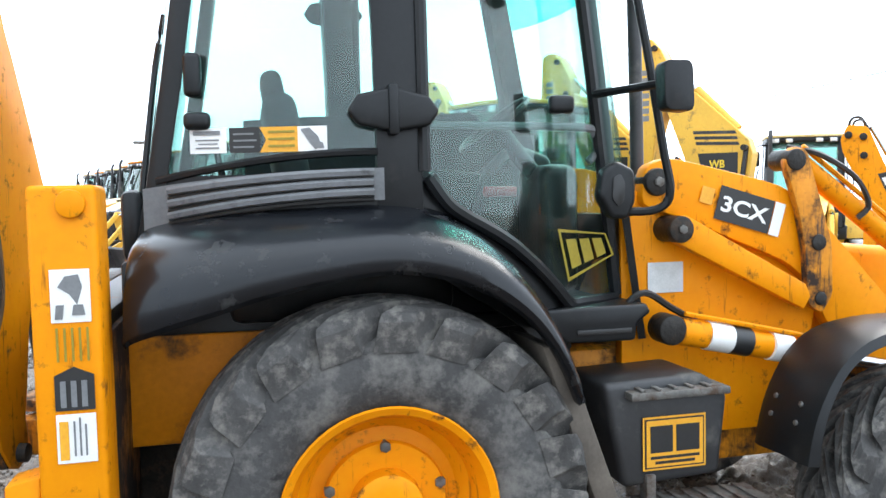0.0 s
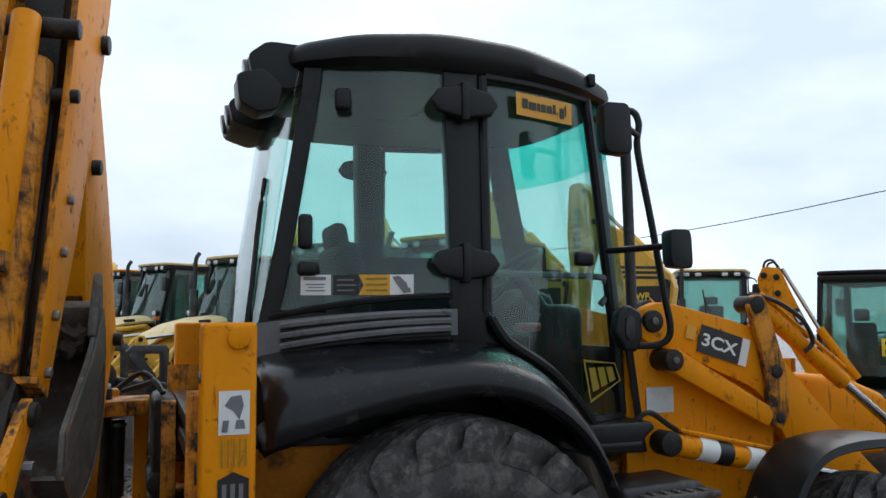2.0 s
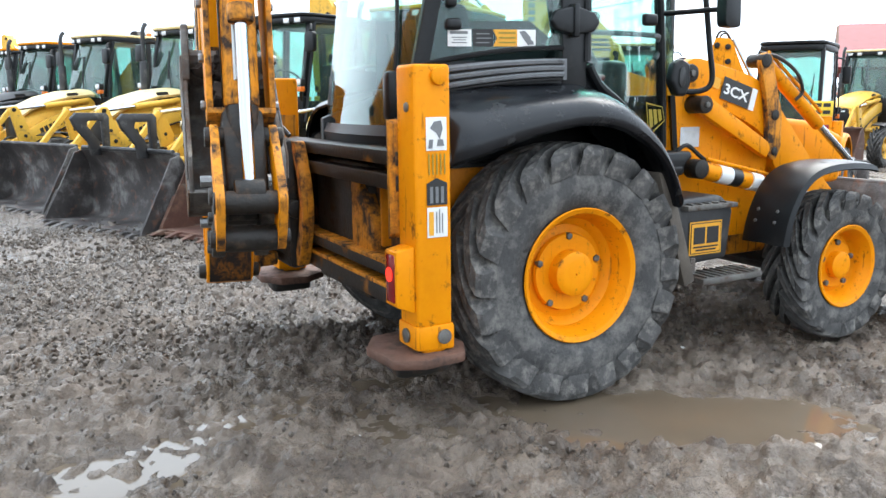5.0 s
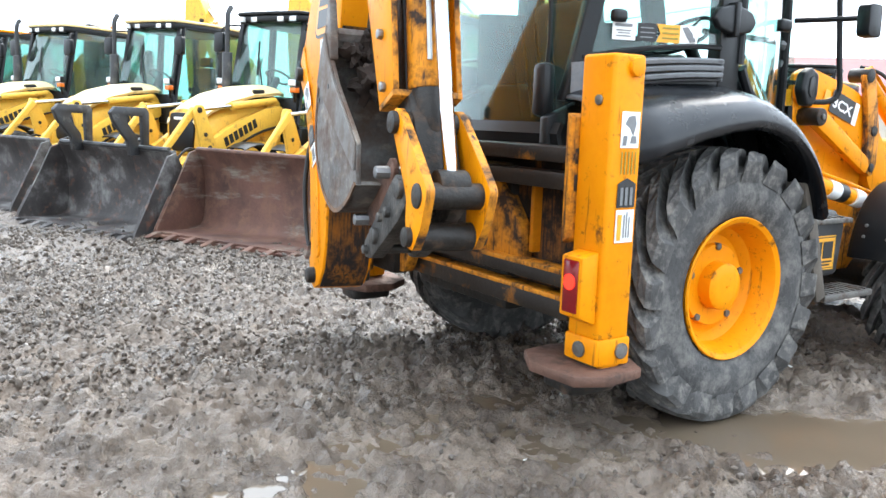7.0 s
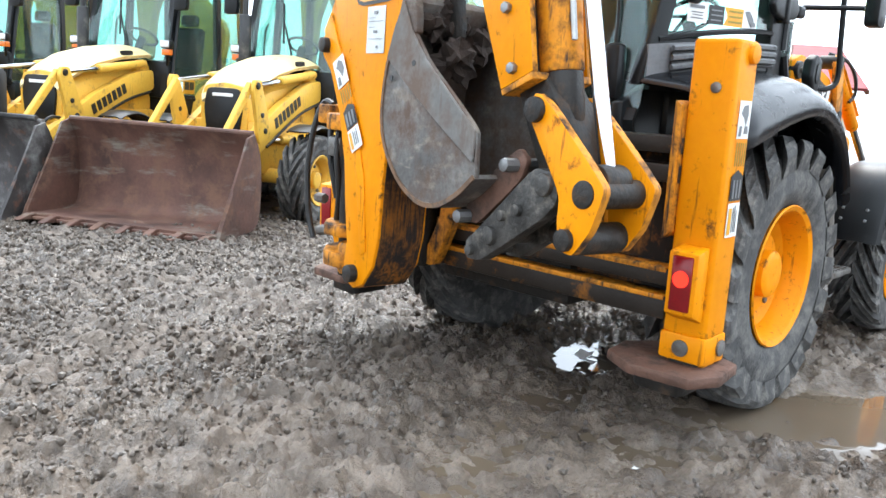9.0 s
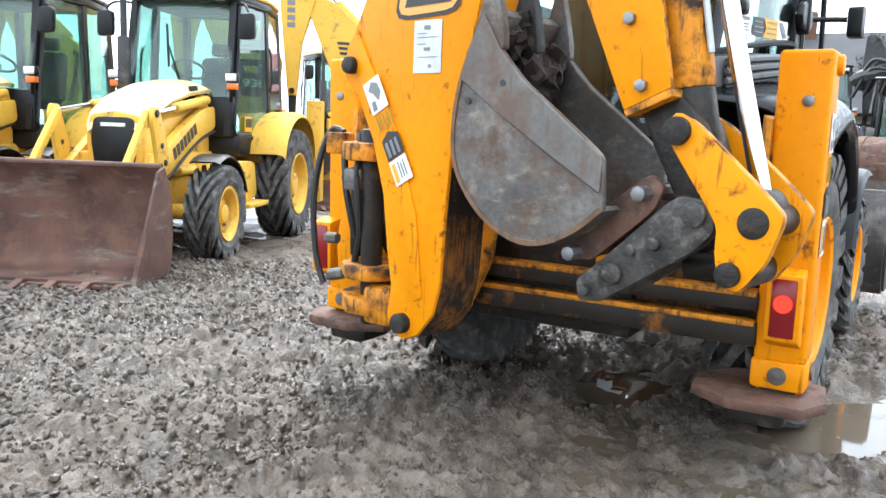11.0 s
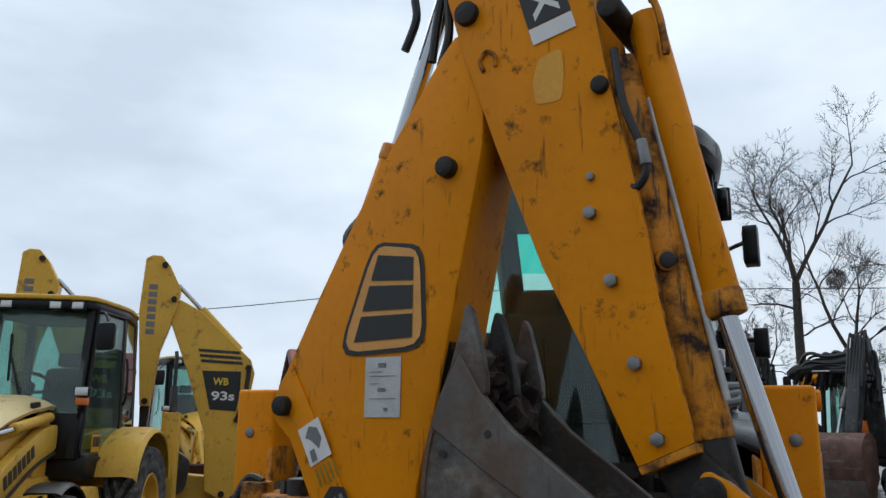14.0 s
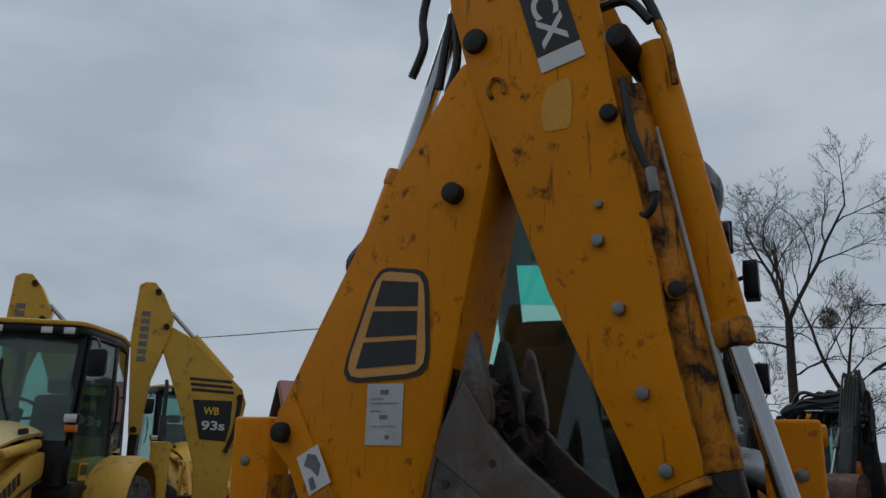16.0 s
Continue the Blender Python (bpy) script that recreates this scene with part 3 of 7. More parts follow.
# ---- kit of machine parts, shared by all the machines ----
def wheel(root, name, centre, side, R, width, rim_r, lugs, rim_mat, big=True):
    """Tyre with chevron lugs, dished rim, hub and bolts. side: -1 when its outer face looks along -y."""
    C = Vector(centre)
    w = width / 2
    carc = R * 0.875
    prof = [(rim_r - 0.005, w * 0.72), (rim_r + 0.03, w * 0.86), (rim_r + (carc - rim_r) * 0.45, w * 0.985), (carc * 0.945, w * 0.89),
            (carc * 0.995, w * 0.72), (carc, 0.0)]
    prof = prof + [(r, -y) for r, y in prof[-2::-1]]
    inner = [(rim_r - 0.02, -w * 0.6), (rim_r - 0.02, w * 0.6)]
    tyre = lathe(prof + inner, 64)
    for f in tyre.faces:
        f.smooth = True
    lug = []
    for k in range(lugs):
        for s in (-1, 1):
            a0 = 2 * math.pi * (k + (0.5 if s > 0 else 0)) / lugs
            sweep = 0.52 * 22 / lugs
            tw = 0.17 * 22 / lugs
            secs = []
            for y, top, bot, t in ((-0.04, 1.0, 0.96, 0.0), (0.2, 1.0, 0.96, 0.22), (0.42, 0.998, 0.96, 0.45), (0.64, 0.992, 0.95, 0.68), (0.84, 0.98, 0.93, 0.88),
                                   (0.985, 0.955, 0.90, 1.0), (1.03, 0.915, 0.875, 1.03), (1.02, 0.885, 0.865, 1.04)):
                a = a0 + sweep * t ** 1.1
                half = tw / 2 * (0.8 + 0.3 * t)
                secs.append([(bot * R * 0.895, a - half * 1.2, s * w * y * (0.93 if y > 0.9 else 1)), (top * R, a - half * 0.85, s * w * y), (top * R, a + half * 0.85, s * w * y),
                             (bot * R * 0.895, a + half * 1.2, s * w * y * (0.93 if y > 0.9 else 1))])
            lug.append(secs)
    lugs_bm = bmesh.new()
    for secs in lug:
        vv = [[lugs_bm.verts.new((r * math.cos(a), y, r * math.sin(a))) for r, a, y in sec] for sec in secs]
        for A, B in zip(vv, vv[1:]):
            for i in range(3):
                lugs_bm.faces.new((A[i], A[i + 1], B[i + 1], B[i]))
        lugs_bm.faces.new(vv[0])
        lugs_bm.faces.new(vv[-1][::-1])
    bmesh.ops.recalc_face_normals(lugs_bm, faces=lugs_bm.faces)
    bevel(lugs_bm, 0.006, 1)
    wh = part(name, lathe([(rim_r * 0.60, side * w * 0.30), (rim_r * 0.62, side * w * 0.22), (0.02, side * w * 0.2), (0.02, side * w * 0.27)], 40), rim_mat, root)
    wh.location = C
    part("tyre", tyre, SIDEWALL, wh, "worn black tractor tyre caked with dried mud")
    part("tread", lugs_bm, RUBBER, wh, smooth=False)
    d = side * w
    rim = lathe([(rim_r, d * 0.80), (rim_r + 0.018, d * 0.88), (rim_r + 0.012, d * 0.92), (rim_r - 0.012, d * 0.86), (rim_r - 0.035, d * 0.62),
                 (rim_r - 0.05, d * 0.30), (rim_r * 0.80, d * 0.22), (rim_r * 0.74, d * 0.10), (rim_r * 0.66, d * 0.12), (rim_r * 0.5, d * 0.2),
                 (rim_r * 0.5, d * 0.1), (rim_r * 0.72, d * 0.02), (rim_r - 0.03, d * 0.1), (rim_r - 0.02, -d * 0.8), (rim_r + 0.015, -d * 0.88), (rim_r + 0.01, -d * 0.8)], 56)
    part("rim", rim, rim_mat, wh)
    hub = lathe([(0.005, d * 0.66), (rim_r * 0.20, d * 0.66), (rim_r * 0.315, d * 0.64), (rim_r * 0.345, d * 0.60), (rim_r * 0.36, d * 0.2), (0.005, d * 0.15)], 36)
    part("hub", hub, rim_mat, wh)
    n = 5 if big else 6
    for k in range(n):
        a = 2 * math.pi * k / n + 0.3
        p = (rim_r * 0.57 * math.cos(a), d * 0.19, rim_r * 0.57 * math.sin(a))
        part("wheel_nut", rod(p, (p[0], p[1] + side * 0.035, p[2]), 0.02, seg=6, b=0.002), IRON, wh)
    return wh


def loader_bucket(root, x0, width, depth, height, z0, material, teeth, name="front_bucket", closed=False):
    """A loader shovel with its mouth towards +x: curved shell, cheeks, lip and teeth."""
    w = width / 2
    prof = [(0.0 + depth, 0.03), (depth * 0.35, 0.02), (depth * 0.12, 0.06), (0.02, 0.18), (0.0, height * 0.5), (0.04, height * 0.78), (depth * 0.2, height * 0.98)]
    fine = []
    for i in range(len(prof) - 1):
        a, b_, c, d = [Vector(prof[min(max(j, 0), len(prof) - 1)]) for j in (i - 1, i, i + 1, i + 2)]
        for k in range(4):
            t = k / 4
            fine.append(0.5 * ((2 * b_) + (c - a) * t + (2 * a - 5 * b_ + 4 * c - d) * t * t + (3 * b_ - a - 3 * c + d) * t ** 3))
    fine.append(Vector(prof[-1]))
    bk = part(name, sheet([[(x0 + p.x, y, z0 + p.y) for y in np.linspace(-w, w, 5)] for p in fine], 0.025), material, root,
              "worn steel loading shovel with rust and mud")
    cheek = [(p.x, p.y) for p in fine] + [(depth * 0.36, height * 0.94), (depth * 0.58, height * 0.62), (depth * 0.98, 0.09)]
    for s in (-1, 1):
        part("cheek", prism([(x0 + a, z0 + b_) for a, b_ in cheek], s * w, s * (w + 0.025), "xz", 0.004, 1), material, bk)
        part("wear_plate", prism([(x0 + depth * a, z0 + height * b_) for a, b_ in ((0.55, 0.0), (1.04, 0.0), (0.98, 0.10), (0.72, 0.45))],
                                 s * (w + 0.026), s * (w + 0.045), "xz", 0.003, 1), material, bk)
    part("cutting_edge", box(x0 + depth * 0.8, x0 + depth * 1.06, -w - 0.03, w + 0.03, z0, z0 + 0.03, 0.006), material, bk)
    part("top_rim", rod((x0 + depth * 0.2, -w, z0 + height * 0.98), (x0 + depth * 0.2, w, z0 + height * 0.98), 0.028, seg=10), material, bk)
    for k in range(teeth):
        y = -w + 0.06 + (2 * w - 0.12) * k / max(1, teeth - 1)
        part("tooth", prism([(x0 + depth * 0.9, z0 + 0.035), (x0 + depth * 1.06, z0 + 0.06), (x0 + depth * 1.28, z0 + 0.012), (x0 + depth * 1.0, z0 - 0.005)],
                            y - 0.035, y + 0.035, "xz", 0.006, 1), material, bk)
    return bk


def bars(root, origin, ux, uy, rows, material, name="print", lift=0.004):
    """Flat bars of print on a plane: rows of (u0, u1, v0, v1) in metres along the unit vectors ux, uy from origin."""
    ux, uy = Vector(ux).normalized(), Vector(uy).normalized()
    n = ux.cross(uy)
    first = None
    for u0, u1, v0, v1 in rows:
        bm = bmesh.new()
        bm.faces.new([bm.verts.new(Vector(origin) + ux * u + uy * v + n * lift) for u, v in ((u0, v0), (u1, v0), (u1, v1), (u0, v1))])
        bm.normal_update()
        bmesh.ops.solidify(bm, geom=bm.faces[:], thickness=-0.0015)
        ob = part(name, bm, material, root, smooth=False)
        first = first or ob
    return first


def lettering(root, origin, ux, uy, words, width, height, material, lift=0.006, shear=0.0):
    """Words in the built-in font, set flat on a plane and fitted to width and height."""
    cu = bpy.data.curves.new("words", "FONT")
    cu.body = words
    cu.shear = shear
    cu.offset = 0.025
    tmp = bpy.data.objects.new("words", cu)
    me_ = bpy.data.meshes.new_from_object(tmp)
    bpy.data.objects.remove(tmp)
    bm = bmesh.new()
    bm.from_mesh(me_)
    bpy.data.meshes.remove(me_)
    xs, ys_ = [v.co.x for v in bm.verts], [v.co.y for v in bm.verts]
    x0, x1, y0, y1 = min(xs), max(xs), min(ys_), max(ys_)
    ux, uy = Vector(ux).normalized(), Vector(uy).normalized()
    n = ux.cross(uy)
    for v in bm.verts:
        a, b_ = (v.co.x - x0) / (x1 - x0), (v.co.y - y0) / (y1 - y0)
        v.co = Vector(origin) + ux * (a * width) + uy * (b_ * height) + n * lift
    return part("lettering", bm, material, root, smooth=False)


def poly_print(root, origin, ux, uy, polys, material, name="print", lift=0.004):
    """Flat printed polygons on a plane."""
    ux, uy = Vector(ux).normalized(), Vector(uy).normalized()
    n = ux.cross(uy)
    first = None
    for poly in polys:
        bm = bmesh.new()
        bm.faces.new([bm.verts.new(Vector(origin) + ux * u + uy * v + n * lift) for u, v in poly])
        bm.normal_update()
        bmesh.ops.solidify(bm, geom=bm.faces[:], thickness=-0.0015)
        ob = part(name, bm, material, root, smooth=False)
        first = first or ob
    return first

# ---- the backhoe loader in the middle of the yard ----
LEAN = Matrix.Rotation(radians(-1.3), 4, "Y")
jb = thing("backhoe_loader", LEAN, "orange-yellow backhoe loader with black cab, boom folded sideways, on mud", "backhoe loader")


def cab_y(x):
    """Half width of the rounded cab at x."""
    return 0.83 - 0.22 * ((x - 0.05) / 0.8) ** 2


def skin(x, z, s, out=0.0):
    """A point on the cab's side, which narrows a little towards the roof."""
    return (x, s * (cab_y(x) + out - 0.03 * max(0.0, z - 2.0)), z)


# inner wheel arches
for s in (-1, 1):
    part("wheel_arch", prism([(-0.86, 0.95), (-0.86, 1.50), (-0.5, 1.64), (0.1, 1.66), (0.6, 1.30), (0.75, 0.9), (0.5, 0.7), (-0.5, 0.75)], s * 0.50, s * 0.56, "xz", 0.01), BLACK, jb)
# wheels
for s in (-1, 1):
    wheel(jb, "rear_wheel", (0.0, s * 0.868, 0.675), s, 0.705, 0.43, 0.349, 20, ORANGE)
    wheel(jb, "front_wheel", (2.23, s * 0.88, 0.485), s, 0.50, 0.32, 0.262, 18, ORANGE)
part("rear_axle", rod((0, -0.75, 0.675), (0, 0.75, 0.675), 0.13), GREASE, jb)
part("front_axle", rod((2.23, -0.8, 0.485), (2.23, 0.8, 0.485), 0.09), GREASE, jb)

# chassis and engine house
part("rear_chassis", box(-0.95, 0.9, -0.42, 0.42, 0.52, 1.28, 0.03), GREASE, jb)
part("chassis", box(0.8, 2.75, -0.40, 0.40, 0.50, 1.05, 0.03), ORANGE_WORN, jb)
# the beam's shade below the fender is put into its colour
part("side_beam", box(-0.95, 0.5, -0.60, -0.57, 0.85, 1.24, 0.01), SHADED_SOILED, jb)
part("side_plate", prism([(1.10, 0.66), (1.85, 0.66), (2.0, 0.95), (2.05, 1.18), (1.96, 1.42), (1.25, 1.72), (1.10, 1.72)], -0.47, -0.41, "xz", 0.006), ORANGE, jb)
part("side_plate", prism([(1.10, 0.66), (1.85, 0.66), (2.0, 0.95), (2.05, 1.18), (1.96, 1.42), (1.25, 1.72), (1.10, 1.72)], 0.41, 0.47, "xz", 0.006), ORANGE, jb)
hood = part("engine_hood", prism([(1.22, 1.0), (3.0, 0.95), (3.02, 1.30), (2.7, 1.42), (1.25, 1.55)], -0.36, 0.36, "xz", 0.05, 3), ORANGE, jb)
part("exhaust_pipe", tube([(1.27, -0.30, 1.35), (1.26, -0.30, 2.2), (1.25, -0.30, 2.70), (1.23, -0.30, 2.88)], 0.03, 12), GREYPAINT, jb)

# rear fenders
for s in (-1, 1):
    st = [(-0.79, 1.40, 1.57), (-0.76, 1.425, 1.60), (-0.66, 1.455, 1.625), (-0.52, 1.485, 1.645), (-0.38, 1.515, 1.66), (-0.15, 1.548, 1.675), (0.03, 1.558, 1.68),
          (0.20, 1.532, 1.655), (0.34, 1.472, 1.595), (0.45, 1.39, 1.505), (0.53, 1.30, 1.41), (0.595, 1.19, 1.30), (0.64, 1.08, 1.19)]
    rows = []
    for x, lip, top in curve(st, 4):
        end = 1.0 - 0.05 * max(0.0, (-0.66 - x) / 0.13) ** 2
        sec = [(x, s * 0.52, top + 0.035), (x, s * min(0.80, cab_y(x) - 0.06), top + 0.03)]
        for y, k in ((0.86, 0.97), (0.93, 0.86), (1.0, 0.66), (1.055, 0.40), (1.095, 0.15), (1.118, -0.12), (1.125, -0.38), (1.115, -0.62), (1.09, -0.74), (1.05, -0.70)):
            sec.append((x, s * end * y, lip + (top - lip) * k))
        sec.append((x, s * 0.95 * end, lip - 0.04))
        rows.append(sec)
    part("rear_fender", sheet(rows, 0.02), FENDER, jb, "glossy black moulded wheel arch with scuffs")
    part("mud_flap", prism([(0.53, 1.20), (0.62, 1.18), (0.84, 0.55), (0.76, 0.52)], s * 0.66, s * 1.04, "xz", 0.01), BROWNFLAP, jb)
    fr = []
    for x, z in curve([(1.56, 0.68), (1.585, 0.80), (1.635, 0.93), (1.72, 1.06), (1.84, 1.145), (2.0, 1.18), (2.2, 1.185), (2.36, 1.17), (2.42, 1.155)], 3):
        k = min(1.0, max(0.0, (z - 0.68) / 0.5))
        dx, dz = 0.035 * (1 - k), 0.035 * k
        fr.append([(x + dx, s * 0.70, z - dz), (x + dx * 0.3, s * 0.715, z - dz * 0.3), (x, s * 0.75, z), (x, s * 0.9, z + 0.006), (x, s * 1.0, z), (x + dx * 0.3, s * 1.04, z - dz * 0.3), (x + dx * 1.3, s * 1.06, z - dz * 1.3)])
    ff = part("front_fender", sheet(fr, 0.018), BLACK, jb, "matt black plastic front mudguard")
    for x, z in ((1.588, 0.82), (1.612, 0.89)):
        for y in (0.80, 0.95):
            part("rivet", bolt((x, s * y, z), (-1, 0, 0.3), 0.012, 0.008), ZINC, ff)

# cab
cabin = part("cab", prism([(-0.75, -0.45), (0.2, -0.7), (1.1, -0.45), (1.1, 0.45), (0.2, 0.7), (-0.75, 0.45)], 1.20, 1.26, "xy", 0.01), BLACK, jb, "black operator cab with large tinted windows")
for s in (-1, 1):
    part("side_panel", sheet([[skin(x, z, s) for x in np.linspace(-0.74, 0.14, 10)] for z in (1.56, 1.66, 1.80)], 0.04), BLACK, cabin)


def post(pts, w, d, s, name):
    rows = []
    for (x, z) in pts:
        p = skin(x, z, s, 0.006)
        q = skin(x + w, z, s, 0.006)
        rows.append([p, q, (q[0] - 0.01, q[1] - s * d, q[2]), (p[0] + 0.01, p[1] - s * d, p[2]), p])
    bm = sheet(rows, 0)
    bmesh.ops.remove_doubles(bm, verts=bm.verts, dist=1e-4)
    bmesh.ops.holes_fill(bm, edges=[e for e in bm.edges if e.is_boundary])
    bmesh.ops.recalc_face_normals(bm, faces=bm.faces)
    return part(name, bevel(bm, 0.008), BLACK, cabin)


def side_pane(poly, s, name, material, th=0.006, inset=0.012):
    """A pane that follows the rounded cab side: a grid over the outline of columns x with bottom and top."""
    rows = []
    for x, lo, hi in poly:
        rows.append([skin(x, lo + (hi - lo) * k / 6, s, -inset) for k in range(7)])
    return part(name, sheet(rows, th), material, cabin)


def arc_bottom(x):
    """The lower edge of the door glass."""
    pts = [(0.20, 1.80), (0.24, 1.73), (0.33, 1.665), (0.45, 1.60), (0.55, 1.535), (0.66, 1.44), (0.74, 1.36), (0.80, 1.30), (1.1, 1.295)]
    for (a, za), (b_, zb) in zip(pts, pts[1:]):
        if x <= b_:
            return za + (zb - za) * (x - a) / (b_ - a)
    return pts[-1][1]


def front_edge(z):
    """x of the door's front edge at height z."""
    return 0.84 + (2.85 - z) * 0.155


for s in (-1, 1):
    post([(-0.80, 1.58), (-0.765, 1.75), (-0.70, 2.1), (-0.645, 2.45), (-0.60, 2.75), (-0.585, 2.9)], 0.075, 0.06, s, "rear_pillar")
    post([(0.015, 1.6), (0.015, 1.9), (0.01, 2.3), (0.0, 2.6), (-0.005, 2.9)], 0.165, 0.09, s, "centre_pillar")
    post([(front_edge(z) - 0.005, z) for z in (1.27, 1.6, 2.0, 2.4, 2.75, 2.9)], 0.085, 0.07, s, "front_pillar")
    # rear quarter window
    q = []
    for x in np.linspace(-0.72, 0.02, 12):
        hi = 2.86
        lo = 1.79 + 0.085 * (1 - ((x - 0.02) / 0.74) ** 2)
        left = -0.735 + (1 - 0) * 0
        hi = min(hi, 1.79 + (x + 0.735) / 0.15 * 1.05)
        q.append((x, lo, max(lo + 0.01, hi)))
    win = side_pane(q, s, "quarter_window", GLASS)
    part("window_seal", tube([skin(x, lo - 0.005, s, 0.002) for x, lo, hi in q], 0.014, 6), BLACK, cabin)
    # door
    door = part("door", join(tube([skin(x, arc_bottom(x) - 0.02, s, 0.004) for x in np.linspace(0.2, 1.06, 14)], 0.026, 8),
                             tube([skin(0.185, z, s, 0.004) for z in (1.8, 2.2, 2.6, 2.85)], 0.022, 8),
                             tube([skin(front_edge(z) - 0.01, z, s, 0.004) for z in (1.29, 1.8, 2.3, 2.85)], 0.026, 8),
                             tube([skin(x, 2.85, s, 0.004) for x in (0.19, 0.4, 0.6, 0.84)], 0.024, 8)), BLACK, cabin, "glazed cab door with black frame, shut")
    d = []
    for x in np.linspace(0.19, 1.07, 16):
        hi = 2.85 if x < 0.84 else 2.85 - (x - 0.84) / 0.155
        lo = arc_bottom(x)
        d.append((x, lo, max(lo + 0.01, hi)))
    part("door_glass", sheet([[skin(x, lo + (hi - lo) * k / 6, s, -0.012) for k in range(7)] for x, lo, hi in d], 0.006), GLASS, door)
    # door sill and body below the door
    part("sill", prism([(0.60, 1.27), (1.10, 1.275), (1.12, 1.24), (1.06, 1.20), (1.05, 1.13), (0.76, 1.135), (0.70, 1.19)], s * 0.48, s * 0.70, "xz", 0.015, 3), BLACK, cabin)
    part("sill_groove", box(0.80, 1.03, s * 0.703 - 0.004, s * 0.703 + 0.004, 1.165, 1.185, 0.003), INK, cabin)
    part("lower_panel", sheet([[skin(x, arc_bottom(x) + 0.005, s, -0.03), skin(x, arc_bottom(x) - 0.10, s, -0.02), skin(x, max(1.1, arc_bottom(x) - 0.3), s, -0.03)] for x in np.linspace(0.18, 0.82, 9)], 0.02), BLACK, cabin)
    # hinges
    for z in (2.705, 2.005):
        h = part("hinge", prism([skin_uv for skin_uv in [(-0.085, 0.0), (-0.05, 0.055), (0.04, 0.075), (0.10, 0.075), (0.20, 0.05), (0.235, 0.0), (0.20, -0.05), (0.10, -0.065),
                                                         (0.04, -0.065), (-0.05, -0.045)]], 0, 0.04, "xz", 0.012, 3), BLACK, cabin)
        h.location = (0, s * 0.835 - (0.04 if s < 0 else 0), z)
        part("hinge_rib", box(0.055, 0.09, -0.012, 0.052, -0.08, 0.09, 0.008), BLACK, h)
    # slatted vent below the quarter window
    vent = part("vent_panel", sheet([[skin(x, z0 + (z1 - z0) * k / 4, s, 0.012) for k in range(5)] for x, z0, z1 in
                                     [(-0.77 + 0.09 * i, 1.60 + 0.105 * (1 - ((0.04 - (-0.77 + 0.09 * i)) / 0.81) ** 2), 1.76 + 0.055 * (1 - ((0.04 - (-0.77 + 0.09 * i)) / 0.81) ** 2)) for i in range(10)]], 0.018), GRILLE, cabin, "grey slatted air vent")
    for k in range(3):
        part("slat", tube([skin(x, 1.645 + 0.045 * k + (0.088 - 0.012 * k) * (1 - ((0.04 - x) / 0.81) ** 2), s, 0.036) for x in np.linspace(-0.68, 0.0, 8)], 0.015, 6), GRILLE, vent)
    for k in range(3):
        part("slot", tube([skin(x, 1.622 + 0.045 * k + (0.088 - 0.012 * k) * (1 - ((0.04 - x) / 0.81) ** 2), s, 0.032) for x in np.linspace(-0.68, 0.0, 8)], 0.008, 6), INK, vent)

# roof
plan = [(-0.62, -0.69), (-0.4, -0.80), (0.0, -0.86), (0.4, -0.82), (0.75, -0.70), (1.0, -0.55), (1.06, -0.3), (1.08, 0)]
plan = smoothline(plan + [(x, -y) for x, y in plan[-2::-1]] + [(-0.70, 0.5), (-0.72, 0.0), (-0.70, -0.5)], 3)
bm = bmesh.new()
rings = []
for scale, z, dome in ((0.96, 2.84, 0.02), (1.0, 2.855, 0.05), (1.008, 2.88, 0.085), (1.0, 2.905, 0.10), (0.975, 2.925, 0.105), (0.90, 2.945, 0.11), (0.6, 2.97, 0.12), (0.2, 2.98, 0.12)):
    rings.append([bm.verts.new((0.1 + (x - 0.1) * scale, y * scale, z + 0.84 * dome * (1 - ((x - 0.15) / 0.95) ** 2))) for x, y in plan])
for A, B in zip(rings, rings[1:]):
    for k in range(len(plan)):
        bm.faces.new((A[k], A[(k + 1) % len(plan)], B[(k + 1) % len(plan)], B[k]))
bm.faces.new(rings[0][::-1])
bm.faces.new(rings[-1])
bmesh.ops.recalc_face_normals(bm, faces=bm.faces)
part("cab_roof", bm, BLACK, cabin)
part("roof_nub", box(0.80, 0.84, -0.69, -0.65, 2.90, 2.965, 0.012), BLACK, cabin)

# rear window and its lower lip
def rear_pt(y, z):
    k = (2.86 - z) / 1.44
    return (-0.61 - 0.19 * k - (0.02 + 0.05 * k) * (1 - (y / 0.66) ** 2), y * (1 - 0.06 * k) * (1 - 0.02), z)


ys = np.linspace(-0.655, 0.655, 15)
part("rear_window", sheet([[rear_pt(y, z) for y in ys] for z in np.linspace(1.46, 2.84, 12)], 0.006), GLASS, cabin, "large curved green-tinted rear window")
part("rear_lip", sheet([[(lambda p: (p[0] - o, p[1], z))(rear_pt(y, max(z, 1.42))) for y in ys] for z, o in ((1.30, -0.05), (1.36, 0.02), (1.42, 0.035), (1.475, 0.02))], 0.03), BLACK, cabin)
part("rear_wiper", tube([(-0.815, -0.46, 1.55), (-0.77, -0.44, 1.9), (-0.735, -0.38, 2.2), (-0.70, -0.32, 2.42)], 0.012, 6), BLACK, cabin)
part("wiper_motor", box(-0.86, -0.78, -0.52, -0.42, 1.50, 1.76, 0.03), BLACK, cabin)
